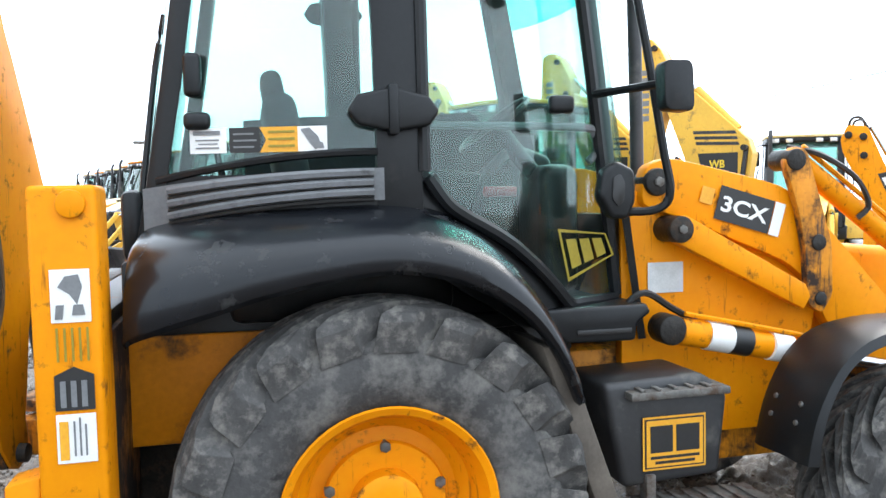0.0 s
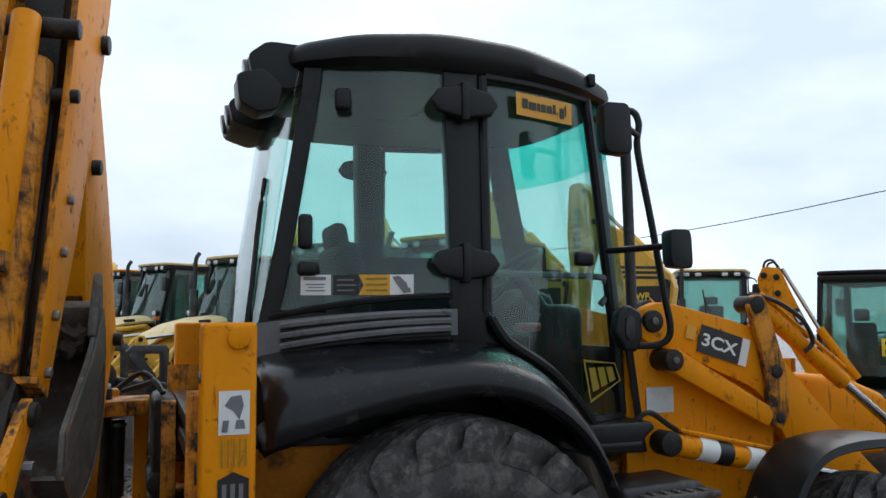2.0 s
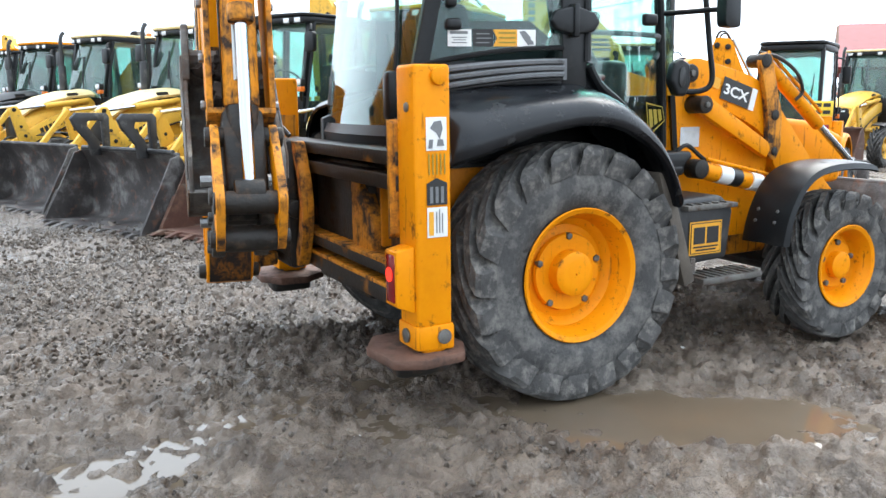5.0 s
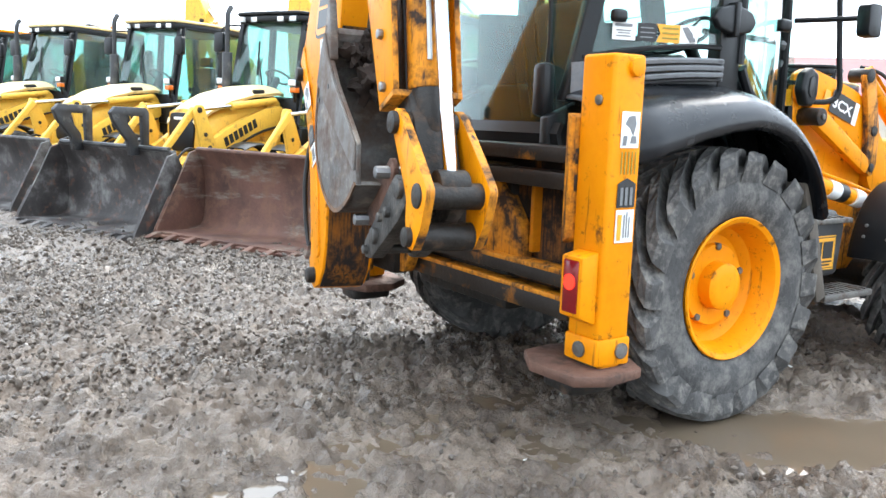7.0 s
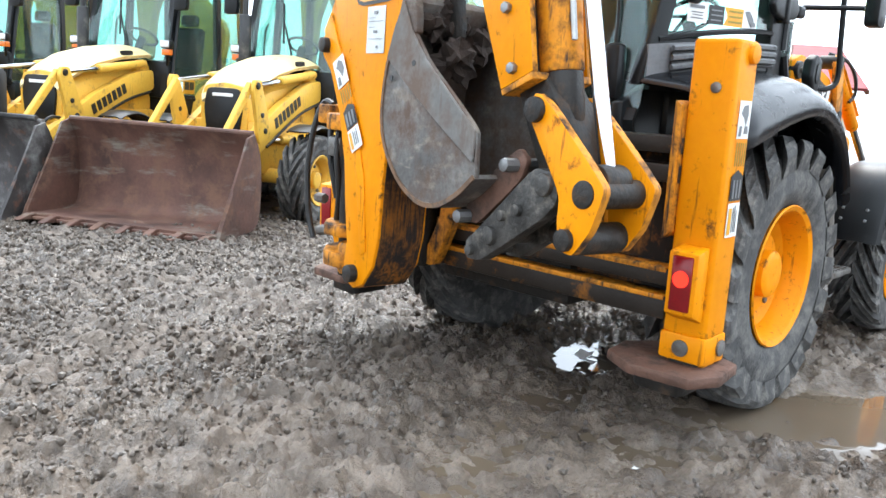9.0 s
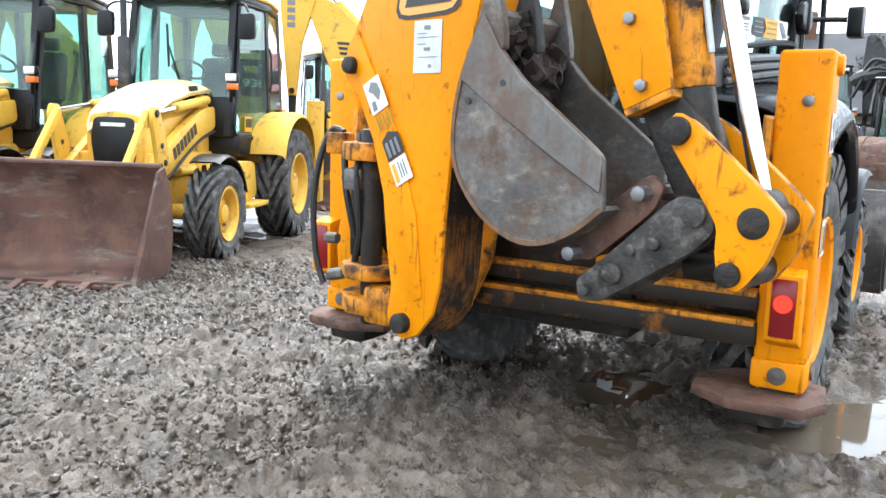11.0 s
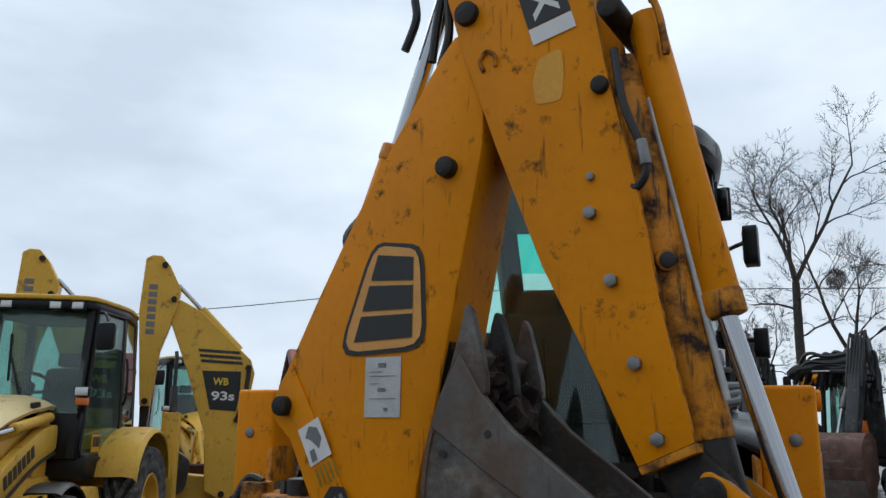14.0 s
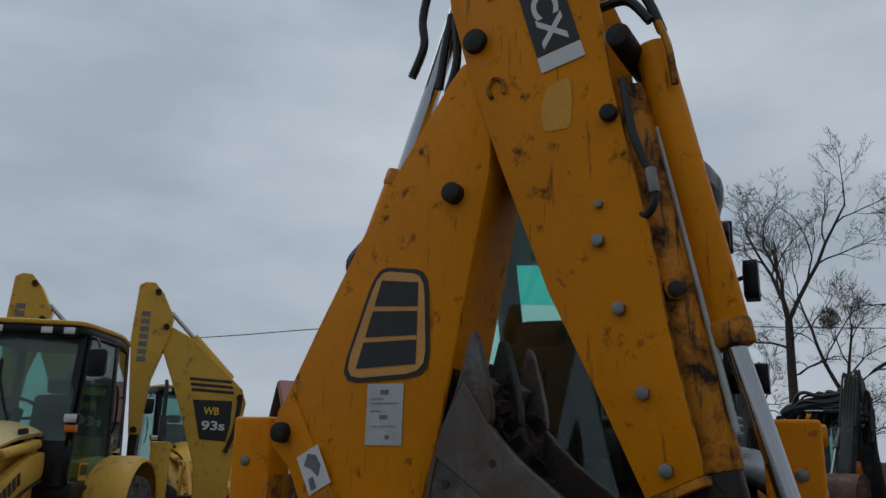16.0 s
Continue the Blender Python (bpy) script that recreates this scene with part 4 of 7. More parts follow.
for y in (-0.40, 0.40):
    lb = part("work_light", prism(smoothline([(-0.80, 2.80), (-0.82, 2.90), (-0.74, 2.965), (-0.56, 2.96), (-0.54, 2.80), (-0.66, 2.755)], 4), y - 0.235, y + 0.235, "xz", 0.04, 3), BLACK, cabin)
    for yy in (y - 0.11, y + 0.11):
        part("lamp_lens", rod((-0.825, yy, 2.855), (-0.79, yy, 2.86), 0.055, seg=20, b=0.008), DARKLENS, lb)
part("side_lamp", prism(smoothline([(-0.86, 2.68), (-0.87, 2.80), (-0.76, 2.83), (-0.68, 2.76), (-0.70, 2.66), (-0.78, 2.64)], 4), -0.68, -0.53, "xz", 0.02, 3), BLACK, cabin)

# windscreen
def front_pt(y, z):
    return (front_edge(z) + 0.07 + 0.14 * (1 - (y / 0.6) ** 2), y * (1 - 0.1 * (2.85 - z) / 1.5), z)


ys = np.linspace(-0.58, 0.58, 11)
part("windscreen", sheet([[front_pt(y, z) for y in ys] for z in np.linspace(1.62, 2.58, 8)], 0.006), GLASS, cabin)
part("sun_strip", sheet([[front_pt(y, z) for y in ys] for z in np.linspace(2.58, 2.86, 4)], 0.006), TEAL, cabin, "teal tinted sun strip along the windscreen top")
part("firewall", sheet([[front_pt(y, z) for y in ys] for z in np.linspace(1.1, 1.62, 4)], 0.03), BLACK, cabin)

# inside the cab
seat = part("driver_seat", join(box(-0.20, 0.32, -0.26, 0.26, 1.62, 1.76, 0.05, 3), moved(box(-0.07, 0.07, -0.25, 0.25, 0.0, 0.50, 0.06, 3), pose(-0.20, 0, 1.66, 0, -10, 0)),
                                moved(box(-0.045, 0.045, -0.13, 0.13, 0.0, 0.14, 0.04, 3), pose(-0.285, 0, 2.12, 0, -10, 0)), box(-0.1, 0.25, -0.2, 0.2, 1.26, 1.62, 0.03)), SEAT, cabin, "dark cloth driver seat")
part("console", box(0.86, 1.05, -0.18, 0.18, 1.26, 1.85, 0.06, 3), BLACK, cabin)
part("steering_column", rod((0.98, 0, 1.7), (0.72, 0, 2.02), 0.04), BLACK, cabin)
bm = bmesh.new()
R1 = Matrix.Translation((0.70, 0, 2.04)) @ Matrix.Rotation(radians(-38), 4, "Y")
sw = [R1 @ Vector((0.0 + 0.19 * math.cos(a), 0.19 * math.sin(a), 0)) for a in [2 * math.pi * k / 28 for k in range(29)]]
part("steering_wheel", join(tube(sw, 0.014, 6, closed_curve=False), rod(sw[0], sw[14], 0.012, seg=6), rod(sw[7], R1 @ Vector((0, 0, 0)), 0.012, seg=6)), BLACK, cabin)
part("side_console", box(-0.5, 0.35, -0.60, -0.40, 1.26, 1.62, 0.05), BLACK, cabin)
part("side_console", prism([(-0.5, 1.26), (1.0, 1.26), (1.02, 1.80), (0.55, 1.86), (0.15, 1.72), (-0.5, 1.68)], 0.40, 0.58, "xz", 0.04, 3), BLACK, cabin)
part("red_lever", rod((0.54, -0.36, 1.73), (0.68, -0.35, 1.73), 0.022, seg=12, b=0.004), REDPAINT, cabin)
part("grab_rail", tube(smoothline_open([(0.20, -0.57, 1.985), (0.31, -0.56, 1.985), (0.88, -0.55, 1.978), (0.955, -0.54, 1.95), (0.985, -0.53, 1.90), (0.93, -0.53, 1.84)]), 0.017, 8), GRILLE, cabin)
# lock housing at the foot of the door
part("front_console", prism([(0.62, 1.26), (1.06, 1.26), (1.06, 1.90), (0.90, 1.96), (0.74, 1.80)], 0.18, 0.60, "xz", 0.04, 3), BLACK, cabin)
part("far_side_panel", sheet([[(x, min(0.66, cab_y(x) - 0.07), 1.24 + (top - 1.24) * k / 4) for x, top in ((-0.42, 2.12), (-0.1, 2.14), (0.2, 2.15), (0.5, 2.15), (0.75, 2.16), (0.90, 2.02), (1.0, 1.90))] for k in range(5)], 0.02), SEAT, cabin)
lock = part("lock_housing", prism(smoothline([(0.88, 1.70), (0.90, 1.80), (0.96, 1.835), (1.03, 1.80), (1.035, 1.68), (1.00, 1.61), (0.93, 1.615)], 4), -0.745, -0.675, "xz", 0.02, 3), BLACK, cabin)
part("lock_grip", prism(smoothline([(0.93, 1.69), (0.935, 1.77), (0.965, 1.785), (0.985, 1.75), (0.98, 1.68), (0.955, 1.66)], 4), -0.752, -0.740, "xz", 0.004, 2), INK, lock)
part("control_levers", join(*[rod((-0.45, y, 1.5), (-0.55, y * 1.1, 2.0), 0.012, seg=6) for y in (-0.15, -0.05, 0.05, 0.15)]), BLACK, cabin)

# latches, handles and small fittings on the glass
for (x, z, w, h) in ((-0.44, 2.70, 0.035, 0.05), (-0.585, 2.14, 0.03, 0.075), (-0.575, 1.985, 0.045, 0.03), (0.762, 2.055, 0.05, 0.035)):
    y = -cab_y(x) - 0.005
    part("window_latch", box(x - w, x + w, y - 0.03, y + 0.02, z - h, z + h, 0.02, 3), BLACK, cabin)

# mirrors and their bars beside the door, folded in
for s in (-1,):
    part("mirror_bar", join(tube([(0.84, s * 0.66, 2.74), (0.96, s * 0.77, 2.77), (1.0, s * 0.80, 2.71), (0.99, s * 0.80, 2.57), (1.055, s * 0.80, 2.23), (1.115, s * 0.80, 1.89),
                                        (1.145, s * 0.80, 1.71), (1.10, s * 0.77, 1.645), (0.97, s * 0.70, 1.64)], 0.017, 8), rod((0.92, s * 0.62, 2.10), (1.06, s * 0.97, 2.10), 0.016, seg=8),
                            rod((0.995, s * 0.80, 2.64), (0.79, s * 0.96, 2.66), 0.014, seg=8)), BLACK, cabin)
    for (x, y, z, hw, hh) in ((0.75, 0.97, 2.61, 0.11, 0.12),) if s > 0 else ((0.755, 0.97, 2.615, 0.072, 0.118), (1.06, 0.99, 2.08, 0.058, 0.09)):
        mir = part("mirror", prism(smoothline([(-hw, -hh), (hw * 0.9, -hh * 0.9), (hw, hh), (-hw * 0.9, hh)], 4), -0.035, 0.045, "yz", 0.02, 2), BLACK, cabin)
        mir.matrix_local = pose(x, s * y, z, 0, 0, 86)
        g = part("mirror_glass", prism(smoothline([(-hw * .85, -hh * .85), (hw * 0.75, -hh * 0.78), (hw * .85, hh * .85), (-hw * 0.75, hh * .85)], 4), 0.046, 0.049, "yz", 0), MIRROR, mir)

# stickers: hire banner on the door, strip on the quarter window, logo on the lower door
def cab_frame(x):
    a, b_ = Vector(skin(x - 0.2, 2.0, -1)), Vector(skin(x + 0.2, 2.0, -1))
    return (b_ - a).normalized()


o = Vector(skin(0.35, 2.70, -1, 0.006))
e = cab_frame(0.50)
ban = bars(cabin, o, e, (0, 0, 1), [(0, 0.36, -0.005, 0.10)], STICKER_ORANGE, "door_banner", 0.012)
bars(ban, o, e, (0, 0, 1), [(k * 0.8, j * 0.8, m_, n_) for k, j, m_, n_ in ((0.045, 0.085, 0.03, 0.075), (0.095, 0.15, 0.03, 0.065), (0.16, 0.185, 0.03, 0.065), (0.195, 0.23, 0.03, 0.065), (0.24, 0.28, 0.03, 0.065), (0.29, 0.31, 0.03, 0.075), (0.32, 0.33, 0.03, 0.04), (0.345, 0.38, 0.015, 0.065), (0.39, 0.40, 0.03, 0.08))], INK, "print", 0.016)
o = Vector(skin(-0.60, 1.905, -1, 0.004))
e = cab_frame(-0.36)
st = bars(cabin, o, e, (0, 0, 1), [(0, 0.125, -0.03, 0.055)], WHITE, "window_sticker", 0.004)
bars(st, o, e, (0, 0, 1), [(0.012, 0.105, 0.032, 0.046), (0.02, 0.10, 0.012, 0.017), (0.03, 0.095, 0.0, 0.004), (0.02, 0.10, -0.014, -0.009)], INKGREY, "print", 0.007)
bars(st, o, e, (0, 0, 1), [(0.135, 0.24, -0.03, 0.055)], INK, "black_panel", 0.004)
poly_print(st, o, e, (0, 0, 1), [[(0.24, -0.03), (0.37, -0.03), (0.37, 0.055), (0.24, 0.055), (0.262, 0.012)]], STICKER_ORANGE, "orange_panel", 0.005)
bars(st, o, e, (0, 0, 1), [(0.15, 0.22, 0.03, 0.036), (0.15, 0.23, 0.008, 0.014), (0.15, 0.22, -0.014, -0.008)], INKGREY, "print", 0.008)
bars(st, o, e, (0, 0, 1), [(0.27, 0.36, 0.034, 0.042), (0.27, 0.36, 0.010, 0.018), (0.27, 0.36, -0.014, -0.006)], LOGOYELLOW, "print", 0.008)
bars(st, o, e, (0, 0, 1), [(0.37, 0.47, -0.03, 0.055)], WHITE, "white_panel", 0.004)
poly_print(st, o, e, (0, 0, 1), [[(0.38, 0.045), (0.41, 0.05), (0.44, 0.02), (0.45, -0.01), (0.43, -0.025), (0.41, 0.0)], [(0.425, -0.02), (0.46, -0.02), (0.455, 0.0), (0.43, 0.0)]], INKGREY, "print", 0.008)


def slant_badge(parent, o, ex, ez, quad, ink, lift):
    """A bordered badge on a slanted outline, with three plain blocks."""
    def at(a, b_):
        p, q = Vector(quad[0]).lerp(Vector(quad[1]), a), Vector(quad[3]).lerp(Vector(quad[2]), a)
        return tuple(p.lerp(q, b_))
    def cell(a0, a1, b0, b1):
        return [at(a0, b0), at(a1, b0), at(a1, b1), at(a0, b1)]
    poly_print(parent, o, ex, ez, [cell(0, 1, 0, 0.06), cell(0, 1, 0.94, 1), cell(0, 0.04, 0.06, 0.94), cell(0.96, 1, 0.06, 0.94)], ink, "badge_border", lift)
    poly_print(parent, o, ex, ez, [cell(0.12 + 0.27 * k, 0.32 + 0.27 * k, 0.2, 0.8) for k in range(3)], ink, "emblem", lift)


o = Vector(skin(0.723, 1.36, -1, 0.004))
slant_badge(cabin, o, cab_frame(0.86), (0, 0, 1), [(0.06, 0.012), (0.36, 0.10), (0.305, 0.19), (0.0, 0.22)], LOGOYELLOW, 0.015)

# steps with a badge
stp = part("step_box", prism([(0.95, 0.57), (1.37, 0.59), (1.41, 0.91), (1.30, 1.00), (0.87, 0.985)], -0.78, -0.42, "xz", 0.03, 3), GREYPAINT, jb, "dusty black tool box and step below the door")
part("step_box", prism([(0.95, 0.57), (1.37, 0.59), (1.41, 0.91), (1.30, 1.00), (0.87, 0.985)], 0.42, 0.78, "xz", 0.03, 3), GREYPAINT, jb)
part("tread_plate", box(0.96, 1.38, -0.84, -0.62, 0.925, 0.955, 0.006), IRON, stp)
for k in range(5):
    part("tread_rib", box(1.0 + 0.07 * k, 1.02 + 0.07 * k, -0.83, -0.63, 0.956, 0.966, 0.003), IRON, stp)
part("lower_step", box(1.02, 1.53, -0.93, -0.70, 0.475, 0.515, 0.008), IRON, stp)
for k in range(8):
    part("tread_rib", box(1.05 + 0.058 * k, 1.07 + 0.058 * k, -0.92, -0.72, 0.516, 0.525, 0.002), IRON, stp)
part("step_hanger", box(1.04, 1.08, -0.80, -0.74, 0.51, 0.62, 0.005), IRON, stp)
o = Vector((1.03, -0.785, 0.635))
bg_ = bars(stp, o, (1, 0, 0), (0, 0, 1), [(0, 0.27, 0, 0.21)], STICKER_ORANGE, "badge", 0.002)
bars(bg_, o, (1, 0, 0), (0, 0, 1), [(0.008, 0.262, 0.008, 0.202)], INK, "badge_field", 0.004)
bars(bg_, o, (1, 0, 0), (0, 0, 1), [(0.014, 0.256, 0.014, 0.196)], STICKER_ORANGE, "badge_inner", 0.006)
bars(bg_, o, (1, 0, 0), (0, 0, 1), [(0.03, 0.125, 0.07, 0.175), (0.14, 0.24, 0.07, 0.175)], INK, "emblem", 0.008)
bars(bg_, o, (1, 0, 0), (0, 0, 1), [(0.03, 0.24, 0.045, 0.056), (0.05, 0.22, 0.025, 0.036)], INK, "print", 0.008)

# loader arms, links, rams and shovel
for s in (-1, 1):
    y0, y1 = s * 0.44, s * 0.52
    la = part("loader_arm", prism(smoothline([(1.17, 1.66), (1.19, 1.82), (1.30, 1.86), (1.86, 1.73), (2.08, 1.54), (2.55, 1.05), (3.05, 0.62), (3.05, 0.40), (2.90, 0.40), (2.40, 0.86), (2.08, 1.10), (1.98, 1.30), (1.86, 1.40), (1.36, 1.60)], 2), y0, y1, "xz", 0.008), ORANGE, jb, "orange-yellow boxed loader arm")
    part("bucket_link", prism(smoothline([(1.82, 1.83), (1.86, 1.895), (1.93, 1.885), (2.0, 1.66), (2.058, 1.48), (2.065, 1.25), (2.01, 1.17), (1.94, 1.21), (1.925, 1.45), (1.89, 1.62)], 3), s * 0.525, s * 0.565, "xz", 0.006), ORANGE_WORN, jb)
    for x, z, r_, ya in ((1.875, 1.84, 0.047, 0.43), (1.99, 1.48, 0.036, 0.5), (2.0, 1.235, 0.03, 0.5)):
        part("link_pin", rod((x, s * ya, z), (x, s * 0.573, z), r_, b=0.005), GREASE, jb)
    pv = part("arm_pivot", rod((1.238, s * 0.42, 1.755), (1.238, s * 0.545, 1.755), 0.058, b=0.01), GREASE, jb)
    part("pivot_bolt", bolt((1.238, s * 0.545, 1.755), (0, s, 0), 0.022, 0.012), IRON, pv)
    part("link_bar", prism([(1.27, 1.515), (1.29, 1.60), (1.34, 1.615), (1.91, 1.305), (1.935, 1.25), (1.90, 1.195)], s * 0.53, s * 0.59, "xz", 0.008), ORANGE, jb)
    bp_ = part("bar_pivot", rod((1.305, s * 0.45, 1.558), (1.305, s * 0.615, 1.558), 0.056, b=0.01), GREASE, jb)
    part("pivot_bolt", bolt((1.305, s * 0.615, 1.558), (0, s, 0), 0.02, 0.012), IRON, bp_)
    ram = part("lift_ram", rod((1.28, s * 0.62, 1.145), (1.98, s * 0.60, 0.995), 0.058, b=0.008), ORANGE, jb)
    part("ram_rod", rod((1.98, s * 0.60, 0.995), (2.5, s * 0.55, 0.88), 0.03), CHROME, ram)
    part("ram_eye", rod((1.23, s * 0.56, 1.155), (1.23, s * 0.675, 1.155), 0.062, b=0.01), GREASE, ram)
    part("feed_pipe", tube([(1.3, s * 0.64, 1.215), (1.6, s * 0.64, 1.15), (1.98, s * 0.62, 1.065)], 0.011, 6), ORANGE, ram)
    u = (Vector((1.98, 0, 0.995)) - Vector((1.28, 0, 1.145))).normalized()
    for a, b_, mt in ((0.125, 0.235, WHITE), (0.235, 0.325, INK), (0.43, 0.53, WHITE)):
        p, q = Vector((1.28, s * 0.62, 1.145)) + u * a, Vector((1.28, s * 0.62, 1.145)) + u * b_
        part("ram_sticker", rod(p, q, 0.0605), mt, ram)
    br = part("tilt_ram", rod((1.95, s * 0.50, 1.82), (2.52, s * 0.50, 1.40), 0.046, b=0.008), ORANGE, jb)
    part("ram_rod", rod((2.52, s * 0.50, 1.40), (2.93, s * 0.50, 1.10), 0.026), CHROME, br)
    part("feed_pipe", tube([(1.94, s * 0.52, 1.90), (2.12, s * 0.53, 1.765), (2.50, s * 0.53, 1.49)], 0.012, 6), ORANGE, br)
    part("hose", tube([(1.90, s * 0.47, 1.90), (2.0, s * 0.56, 1.86), (2.16, s * 0.58, 1.76), (2.24, s * 0.57, 1.64), (2.20, s * 0.55, 1.58)], 0.013, 6), HOSE, br)
    part("hose", tube([(1.08, s * 0.60, 1.12), (1.05, s * 0.62, 1.25), (1.12, s * 0.64, 1.31), (1.25, s * 0.62, 1.24), (1.38, s * 0.60, 1.17)], 0.014, 6), HOSE, jb)
o, e = Vector((1.50, -0.525, 1.598)), Vector((1, 0, -0.29)).normalized()
ez = Vector((0.29, 0, 1)).normalized()
cx = bars(jb, o, e, ez, [(0, 0.27, 0, 0.145)], INK, "model_badge", 0.003)
bars(cx, o, e, ez, [(0.275, 0.325, 0, 0.145)], WHITE, "badge_end", 0.003)
lettering(cx, o + e * 0.02 + ez * 0.038, e, ez, "3CX", 0.232, 0.068, WHITE)
bars(cx, o, e, ez, [(-0.085, -0.025, 0.05, 0.12)], STICKER_ORANGE, "small_emblem", 0.003)
bars(jb, (1.22, -0.474, 1.28), (1, 0, 0), (0, 0, 1), [(0, 0.165, 0.005, 0.135)], DATAPLATE, "data_plate", 0.003)
loader_bucket(jb, 2.95, 2.3, 0.75, 0.85, 0.12, DARKBUCKET, 8)

# rear frame with its rails
for z0, z1, x0 in ((1.18, 1.255, -1.03), (1.30, 1.37, -1.03), (0.60, 0.70, -1.03), (0.745, 0.82, -1.03)):
    part("slide_rail", box(x0, -0.86, -0.96, 1.08, z0, z1, 0.008), RAIL, jb, "greasy black slide rail with orange paint left in patches")
for z in (0.70, 0.82):
    part("rail_cap", box(-1.034, -0.93, -0.95, 1.07, z - 0.016, z + 0.005, 0.003), ORANGE_WORN, jb, "worn orange top edge of the slide rail")
# shadow behind the rails is put into this plate's dark colour
part("rear_plate", box(-0.90, -0.84, -0.94, 1.0, 0.62, 1.32, 0.01), SCRAPE_SHADE, jb)
part("rear_gusset", prism([(-0.55, 0.8), (-0.25, 0.8), (-0.25, 1.2), (-0.35, 1.2), (-0.55, 0.95)], -0.98, -0.905, "yz", 0.006), ORANGE_WORN, jb)

for s, ya, yb in ((-1, -1.15, -0.955), (1, 1.06, 1.255)):
    y0, y1 = min(ya, yb), max(ya, yb)
    leg = part("stabiliser_leg", join(box(-1.02, -0.835, y0, y1, 0.55, 1.765, 0.018, 3)), ORANGE, jb, "orange-yellow square stabiliser leg with warning stickers")
    part("inner_leg", prism(smoothline([(-1.00, 0.56), (-1.00, 0.44), (-0.96, 0.40), (-0.90, 0.40), (-0.855, 0.44), (-0.855, 0.56)], 3), y0 + 0.012, y1 - 0.012, "xz", 0.01), ORANGE, leg)
    part("leg_flange", prism([(-1.03, 0.56), (-0.825, 0.56), (-0.825, 0.43), (-1.03, 0.44)], y0 - 0.006, y1 + 0.006, "xz", 0.015), ORANGE, leg)
    out = y0 - 0.006 if s < 0 else y1 + 0.006
    for x in (-0.885,):
        ring_ = rod((x, out, 0.50), (x, out + s * 0.012, 0.50), 0.036, seg=24, b=0.003)
        part("pivot_bolt", ring_, IRON, leg)
    part("pivot_bolt", rod((-1.03, (y0 + y1) / 2, 0.50), (-1.042, (y0 + y1) / 2, 0.50), 0.036, seg=24, b=0.003), IRON, leg)
    part("top_pin", rod((-0.90, y0 - 0.02 if s < 0 else y1 + 0.02, 1.712), (-0.90, y0 + 0.02 if s < 0 else y1 - 0.02, 1.712), 0.04, seg=24, b=0.006), ORANGE, leg)
    part("face_bolt", rod((-1.02, (y0 + y1) / 2 + 0.02 * s, 1.575), (-1.028, (y0 + y1) / 2 + 0.02 * s, 1.575), 0.022, seg=16, b=0.002), ZINC, leg)
    part("weld_plate", prism([(y0 if s > 0 else y1, 0.98), (y0 if s > 0 else y1, 1.50), ((y0 - 0.03) if s > 0 else (y1 + 0.03), 1.52), ((y0 - 0.03) if s > 0 else (y1 + 0.03), 0.95)], -1.06, -0.87, "yz", 0.004), ORANGE_WORN, leg)
    # lamp bracket
    yl0, yl1 = (-1.115, -1.015) if s < 0 else (y1 - 0.075, y1 + 0.02)
    br = part("lamp_bracket", prism([(-1.02, 0.62), (-1.02, 0.94), (-1.115, 0.92), (-1.115, 0.66)], yl0 - 0.015, yl1 + 0.015, "xz", 0.008), ORANGE, leg)
    part("rear_lamp", box(-1.122, -1.10, yl0 + 0.004, yl1 - 0.004, 0.675, 0.905, 0.008), RED, br, "red rear lamp cluster")
    if s < 0:
        part("lit_lamp", rod((-1.122, (yl0 + yl1) / 2, 0.81), (-1.126, (yl0 + yl1) / 2, 0.81), 0.034, seg=20), REDLIT, br, "lit red tail light")
    # foot pad
    pad = part("foot_pad", prism([(-1.16, y0 - 0.02), (-1.02, y0 - 0.09), (-0.80, y0 - 0.06), (-0.72, y0 + 0.10), (-0.74, y1 + 0.12), (-0.9, y1 + 0.24), (-1.08, y1 + 0.22), (-1.18, y1 + 0.06)] if s < 0 else
                                 [(-1.16, y1 + 0.02), (-1.02, y1 + 0.09), (-0.80, y1 + 0.06), (-0.72, y1 - 0.10), (-0.74, y0 - 0.12), (-0.9, y0 - 0.24), (-1.08, y0 - 0.22), (-1.18, y0 - 0.06)], 0.375, 0.425, "xy", 0.012, 2), PAD, leg, "rusty steel stabiliser foot")
    yc = 0.5 * (y0 + y1) - s * 0.07
    part("rubber_block", prism(smoothline([(-1.10, yc - 0.12), (-0.82, yc - 0.12), (-0.80, yc + 0.12), (-1.08, yc + 0.13)], 3), 0.30, 0.374, "xy", 0.02, 2), GREASE, pad, "dark rubber block under the foot")
    part("pad_hanger", box(-1.0, -0.9, y0 + 0.03, y1 - 0.03, 0.36, 0.46, 0.01), GREASE, pad)

# stickers on the near leg
o = Vector((-0.985, -1.151, 1.40))
sk = bars(jb, o, (1, 0, 0), (0, 0, 1), [(0.02, 0.125, -0.02, 0.13)], WHITE, "leg_sticker", 0.002)
poly_print(sk, o, (1, 0, 0), (0, 0, 1), [[(0.04, 0.08), (0.06, 0.11), (0.095, 0.115), (0.105, 0.08), (0.09, 0.03), (0.07, 0.06)], [(0.03, -0.01), (0.05, -0.01), (0.055, 0.03), (0.035, 0.03)], [(0.075, 0.0), (0.11, 0.0), (0.105, 0.03), (0.08, 0.03)]], INKGREY, "print", 0.005)
bars(sk, o, (1, 0, 0), (0, 0, 1), [(0.03 + 0.02 * i, 0.036 + 0.02 * i, -0.13, -0.035) for i in range(5)], LOGOYELLOW, "print", 0.003)
